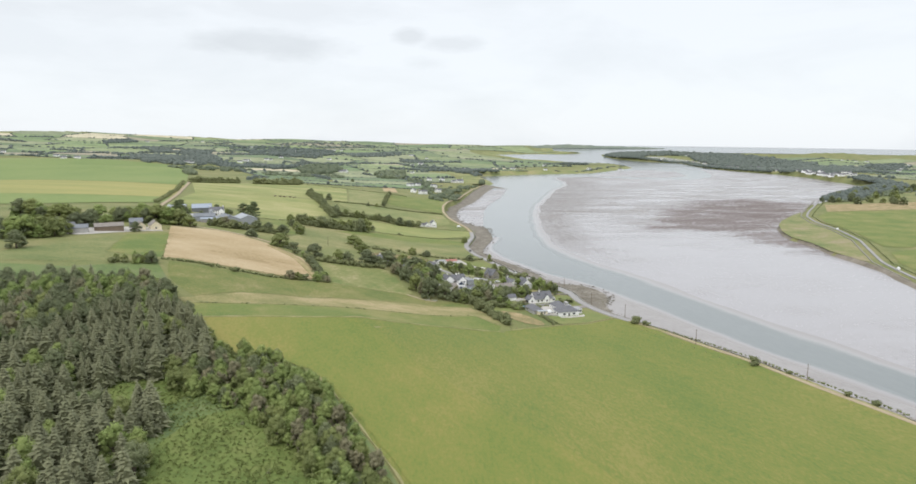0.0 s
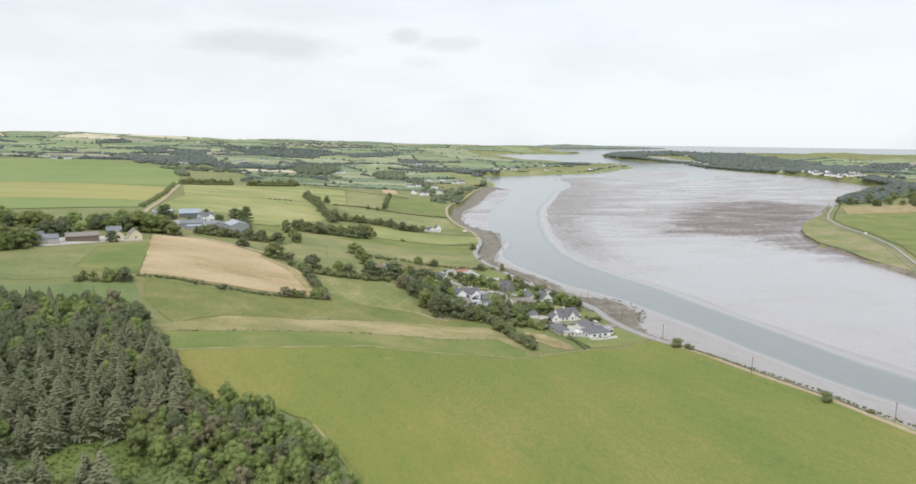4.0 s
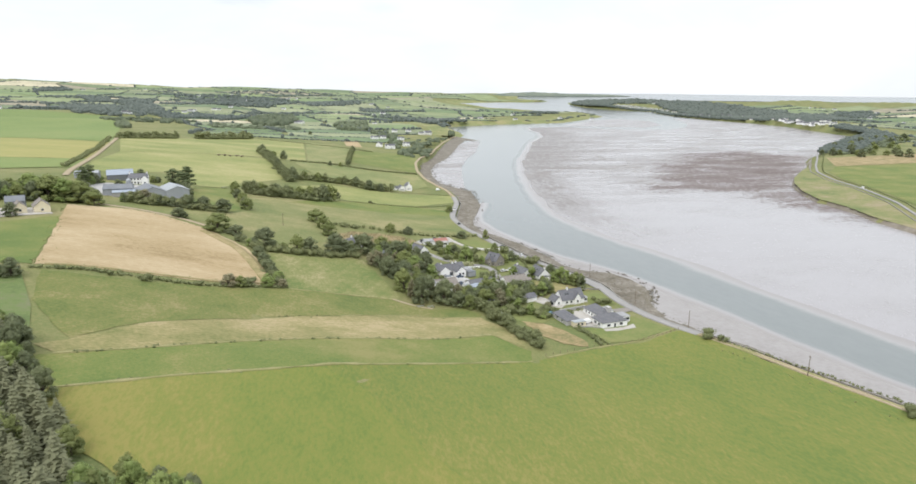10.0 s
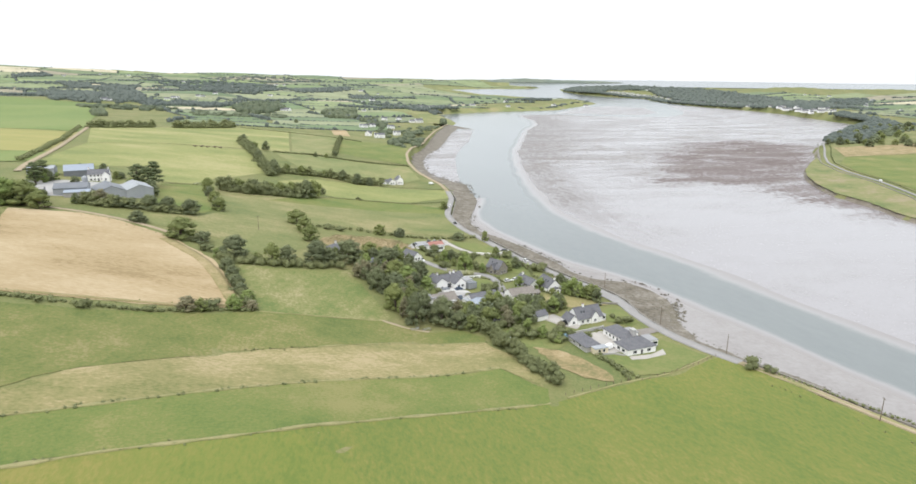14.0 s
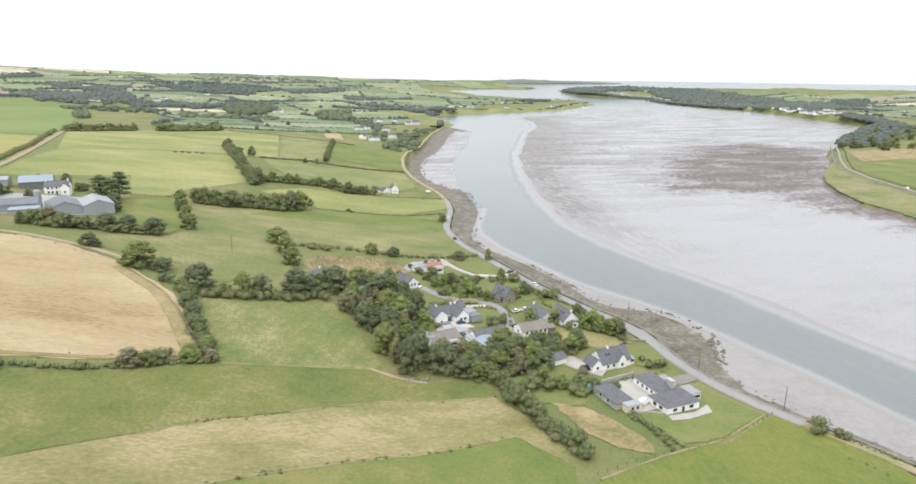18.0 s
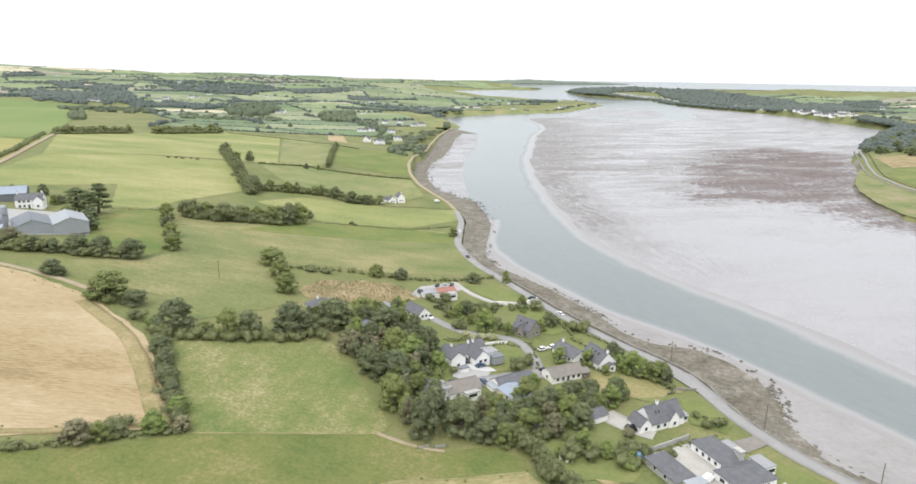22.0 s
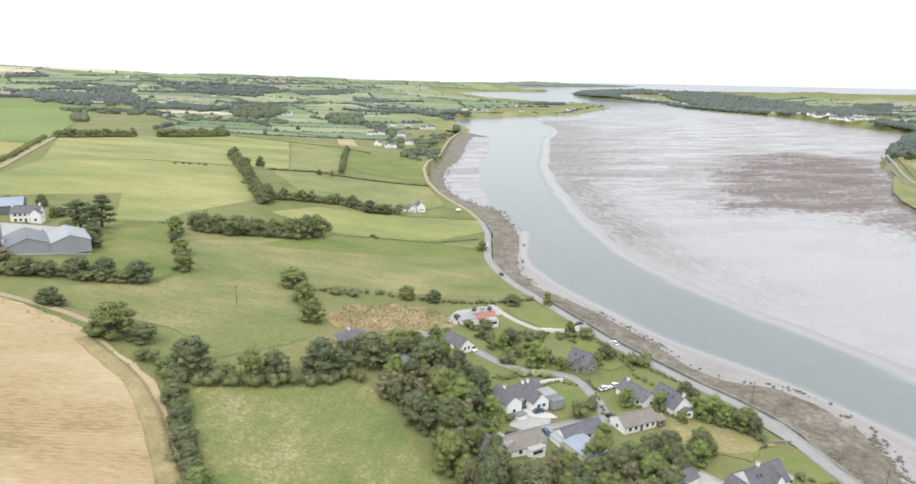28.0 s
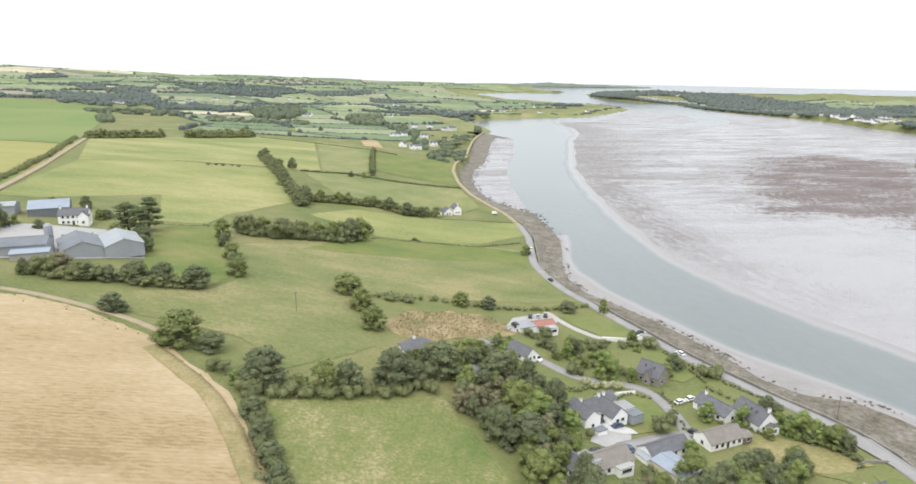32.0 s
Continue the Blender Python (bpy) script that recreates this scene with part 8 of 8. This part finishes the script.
BLACK, WHITE, SILVER, BLUE = ("black", (0.02, 0.02, 0.025)), ("white", (0.75, 0.75, 0.74)), ("silver", (0.4, 0.41, 0.42)), ("blue", (0.05, 0.08, 0.14))
for x, y, t, (cn, c), lab, van in [(88.5, 413.5, 130, BLACK, "black car parked in the gravel yard", False), (44.5, 465, 100, BLACK, "dark car parked before the white house", False), (49.5, 461.5, 20, BLUE, "dark blue car under the gable", False),
                                   (36.5, 446.5, 15, BLACK, "black car parked behind the brown roof", False), (48, 449, 100, BLUE, "dark car parked at the drive end", False), (84, 479, 20, WHITE, "white car parked beside the lane", False),
                                   (73.5, 457, -50, BLACK, "dark car parked by the bungalow", False), (47, 557.5, 70, BLACK, "dark car parked on the forecourt", False), (51, 558.5, 70, SILVER, "silver-grey car parked on the forecourt", False),
                                   (55, 560, 70, BLACK, "black car parked on the forecourt", False), (36.5, 544, 100, BLACK, "black van parked beside the flat-roofed house", True), (97.5, 384.5, 30, WHITE, "white van parked in the gravel yard", True),
                                   (104.5, 402.5, 15, BLACK, "black car parked against the grey wall", False), (36, 508.5, -60, WHITE, "white van parked behind the cottage", True), (79, 477, 20, WHITE, "small white car beside the hedge", False)]:
    car(x, y, t, cn, c, lab, van)
for x, y, t, lab in [(548, 734, 66, "white van parked on the far shore road"), (436, 503, 60, "white van stopped on the far shore road"), (82, 798, 20, "white camper parked by the bend")]:
    car(x, y, t, "white", WHITE[1], lab, True, 0.8)

for x, y, t, (cn, c), lab in [(100.5, 518, 106, WHITE, "white car driving along the shore road"), (74.5, 616, 96, BLACK, "dark car on the shore road"), (82, 684, 78, WHITE, "white car parked at the bend of the shore road"), (93.5, 541.5, 30, BLACK, "dark car leaving the curved drive")]:
    car(x, y, t, cn, c, lab, False, 0.4)

RED_IRON = paint("red_machine_paint", [(0.4, 0.06, 0.04), (0.5, 0.1, 0.07)], 1, 6, rough=0.45, bump=0)


def loader(x, y, turn):
    top = new("garden_tractor")
    top.matrix_basis = pose(x, y, float(dry_height(x, y)) + 0.24, 0, 0, turn)
    part("bonnet", *box(0.1, -0.4, 0.5, 1.3, 0.4, 1.1), RED_IRON, top)
    part("seat", *box(-0.9, -0.3, 0.9, -0.4, 0.3, 1.3), TYRE, top)
    part("chassis", *box(-1.2, -0.45, 0.35, 1.2, 0.45, 0.55), RED_IRON, top)
    for sx, r in ((-0.7, 0.6), (0.95, 0.4)):
        for sy in (-0.65, 0.65):
            v = []
            for j in range(12):
                q = 2 * math.pi * j / 12
                v += [(sx + r * math.cos(q), sy - 0.14, r + r * math.sin(q)), (sx + r * math.cos(q), sy + 0.14, r + r * math.sin(q))]
            part("wheel", v, [(2 * j, 2 * j + 1, (2 * j + 3) % 24, (2 * j + 2) % 24) for j in range(12)] + [tuple(range(0, 24, 2)), tuple(range(23, 0, -2))], TYRE, top)
    return tagged(top, "small red tractor standing in the gravel yard", "tractor")


STRAW = leaves("dry_grass_tufts", (0.22, 0.185, 0.1), (0.34, 0.28, 0.165))
dry = np.array(scatter([(-19, 524), (-12, 544), (8, 554), (26, 555), (35, 541), (22, 528), (0, 517), (-14, 516)], 1.7))
tips = rng.uniform(0.25, 0.8, len(dry))
blades = np.column_stack([dry, dry_height(dry[:, 0], dry[:, 1]) + 0.1 + tips * 0.2, np.full(len(dry), 0.7), np.full(len(dry), 0.7), tips])
tagged(new("dry_grass", fast_mesh("dry_grass", *sprays_on(blades, len(dry) * 5, 0.6, 0.0, 1.3), STRAW)), "tall dry golden grass on an unused plot", "grass", kind="stuff")
loader(94.5, 382.5, 40)
for x, y, h in [(60, 400, 2.6), (61.6, 398.6, 1.7)]:
    v, f = tapered([(0, 0, -0.2), (0, 0, 0.3), (0, 0, h * 0.55), (0, 0, h)], [0.5, 0.45, 0.3, 0.04], 8)
    ob = mesh_object("obelisk", v, f.tolist(), RENDER_WHITE)
    ob.matrix_basis = pose(x, y, float(dry_height(x, y)) + 0.2)
    tagged(ob, "white pointed garden obelisk on a lawn", "ornament", "ornaments on the lawn")
tarp = mesh_object("tarpaulin", *moved(([(-1.7, -1.0, 1.5), (1.7, -1.0, 1.4), (1.7, 1.0, 1.6), (-1.7, 1.0, 1.5), (-1.8, -1.1, 0), (1.8, -1.1, 0), (1.8, 1.1, 0), (-1.8, 1.1, 0)], box(0, 0, 0, 1, 1, 1)[1]), 0, 0, 0.3), TARP)
tarp.matrix_basis = pose(84.5, 399, float(dry_height(84.5, 400)))
tagged(tarp, "stack covered with a pale blue tarpaulin", "covered stack")
silo_v, silo_f = tapered([(0, 0, -0.5), (0, 0, 7.5), (0, 0, 8.3), (0, 0, 8.6)], [1.7, 1.7, 1.0, 0.1], 16)
silo = mesh_object("silo", silo_v, silo_f.tolist(), SHEET_PALE)
silo.matrix_basis = pose(-160, 577, float(dry_height(-160, 577)))
tagged(silo, "grey steel grain silo in the farmyard", "silo")
for x, y, t in [(-158, 872, 10), (-152, 875, 40), (-146, 873, -20), (-139, 876, 15), (-133, 873, 70)]:
    m = new("farm_trailer")
    m.matrix_basis = pose(x, y, float(dry_height(x, y)) + 0.15, 0, 0, t)
    part("bed", *box(-2.2, -1.0, 0.8, 2.2, 1.0, 1.5), TIMBER, m)
    part("drawbar", *box(2.2, -0.1, 0.7, 3.4, 0.1, 0.85), TYRE, m)
    for sy in (-0.9, 0.9):
        part("wheel", *box(-0.45, sy - 0.12, 0, 0.45, sy + 0.12, 0.85), TYRE, m)
    tagged(m, "old brown farm trailer standing on grass", "trailer", "machinery on the hill")


def gate(x, y, turn, label):
    top = new("field_gate")
    top.matrix_basis = pose(x, y, float(dry_height(x, y)) + 0.1, 0, 0, turn)
    for u in (-1.8, 1.8):
        part("post", *box(u - 0.09, -0.09, -0.3, u + 0.09, 0.09, 1.4), TIMBER, top)
    for k in range(5):
        part("bar", *box(-1.7, -0.03, 0.2 + 0.22 * k, 1.7, 0.03, 0.26 + 0.22 * k), SHEET_PALE, top)
    return tagged(top, label, "gate")


gate(21, 407, 10, "galvanised field gate below the trees")
gate(26, 407.6, 5, "galvanised field gate below the trees")
gate(-113, 653, 20, "galvanised gate into the paddock")
fence = new("fence")
fence.matrix_basis = pose(0, 0, 0)
for line in ([(98, 356), (112, 360.5), (126, 366), (137, 372)], [(66, 348), (80, 353), (96, 357)]):
    for x, y in dense(line, 3.0, False):
        g = float(dry_height(x, y))
        part("post", *box(x - 0.07, y - 0.07, g - 0.3, x + 0.07, y + 0.07, g + 1.25), TIMBER, fence)
tagged(fence, "line of thin wooden fence posts round the lawn", "fence")


# ---- the far island ----
# the island's haze is painted in as a blue-grey tint of its green
ISLE = paint("hazed_heath", [(0.12, 0.15, 0.13), (0.19, 0.21, 0.16)], 0.01, 0.05, contrast=0.3, bump=0)


def low_ridge(line, heights, depth, label):
    """A low island or point of land seen far across the water."""
    c = np.array(dense(line, 25, False))
    f = np.linspace(0, 1, len(c))
    top = np.interp(f, np.linspace(0, 1, len(heights)), heights) * (1 + 0.12 * np.sin(f * 60) * np.sin(f * 23))
    z = sea_height(c[:, 0], c[:, 1])
    rows = [np.column_stack([c[:, 0], c[:, 1] + k * depth, z + top * q - (1 if q == 0 else 0)]) for k, q in ((-1, 0), (-0.6, 0.55), (-0.1, 1), (0.4, 0.9), (1, 0))]
    n = len(c)
    faces = [(k * n + i, k * n + i + 1, (k + 1) * n + i + 1, (k + 1) * n + i) for k in range(4) for i in range(n - 1)]
    return tagged(mesh_object("far_island", np.concatenate(rows), faces, ISLE, smooth_faces=True), label, "island", kind="structure")


low_ridge([(930, 4650), (1250, 4610), (1600, 4500), (1900, 4390)], [6, 20, 26, 24, 16, 14, 10, 2], 35, "low hazy green island on the horizon")
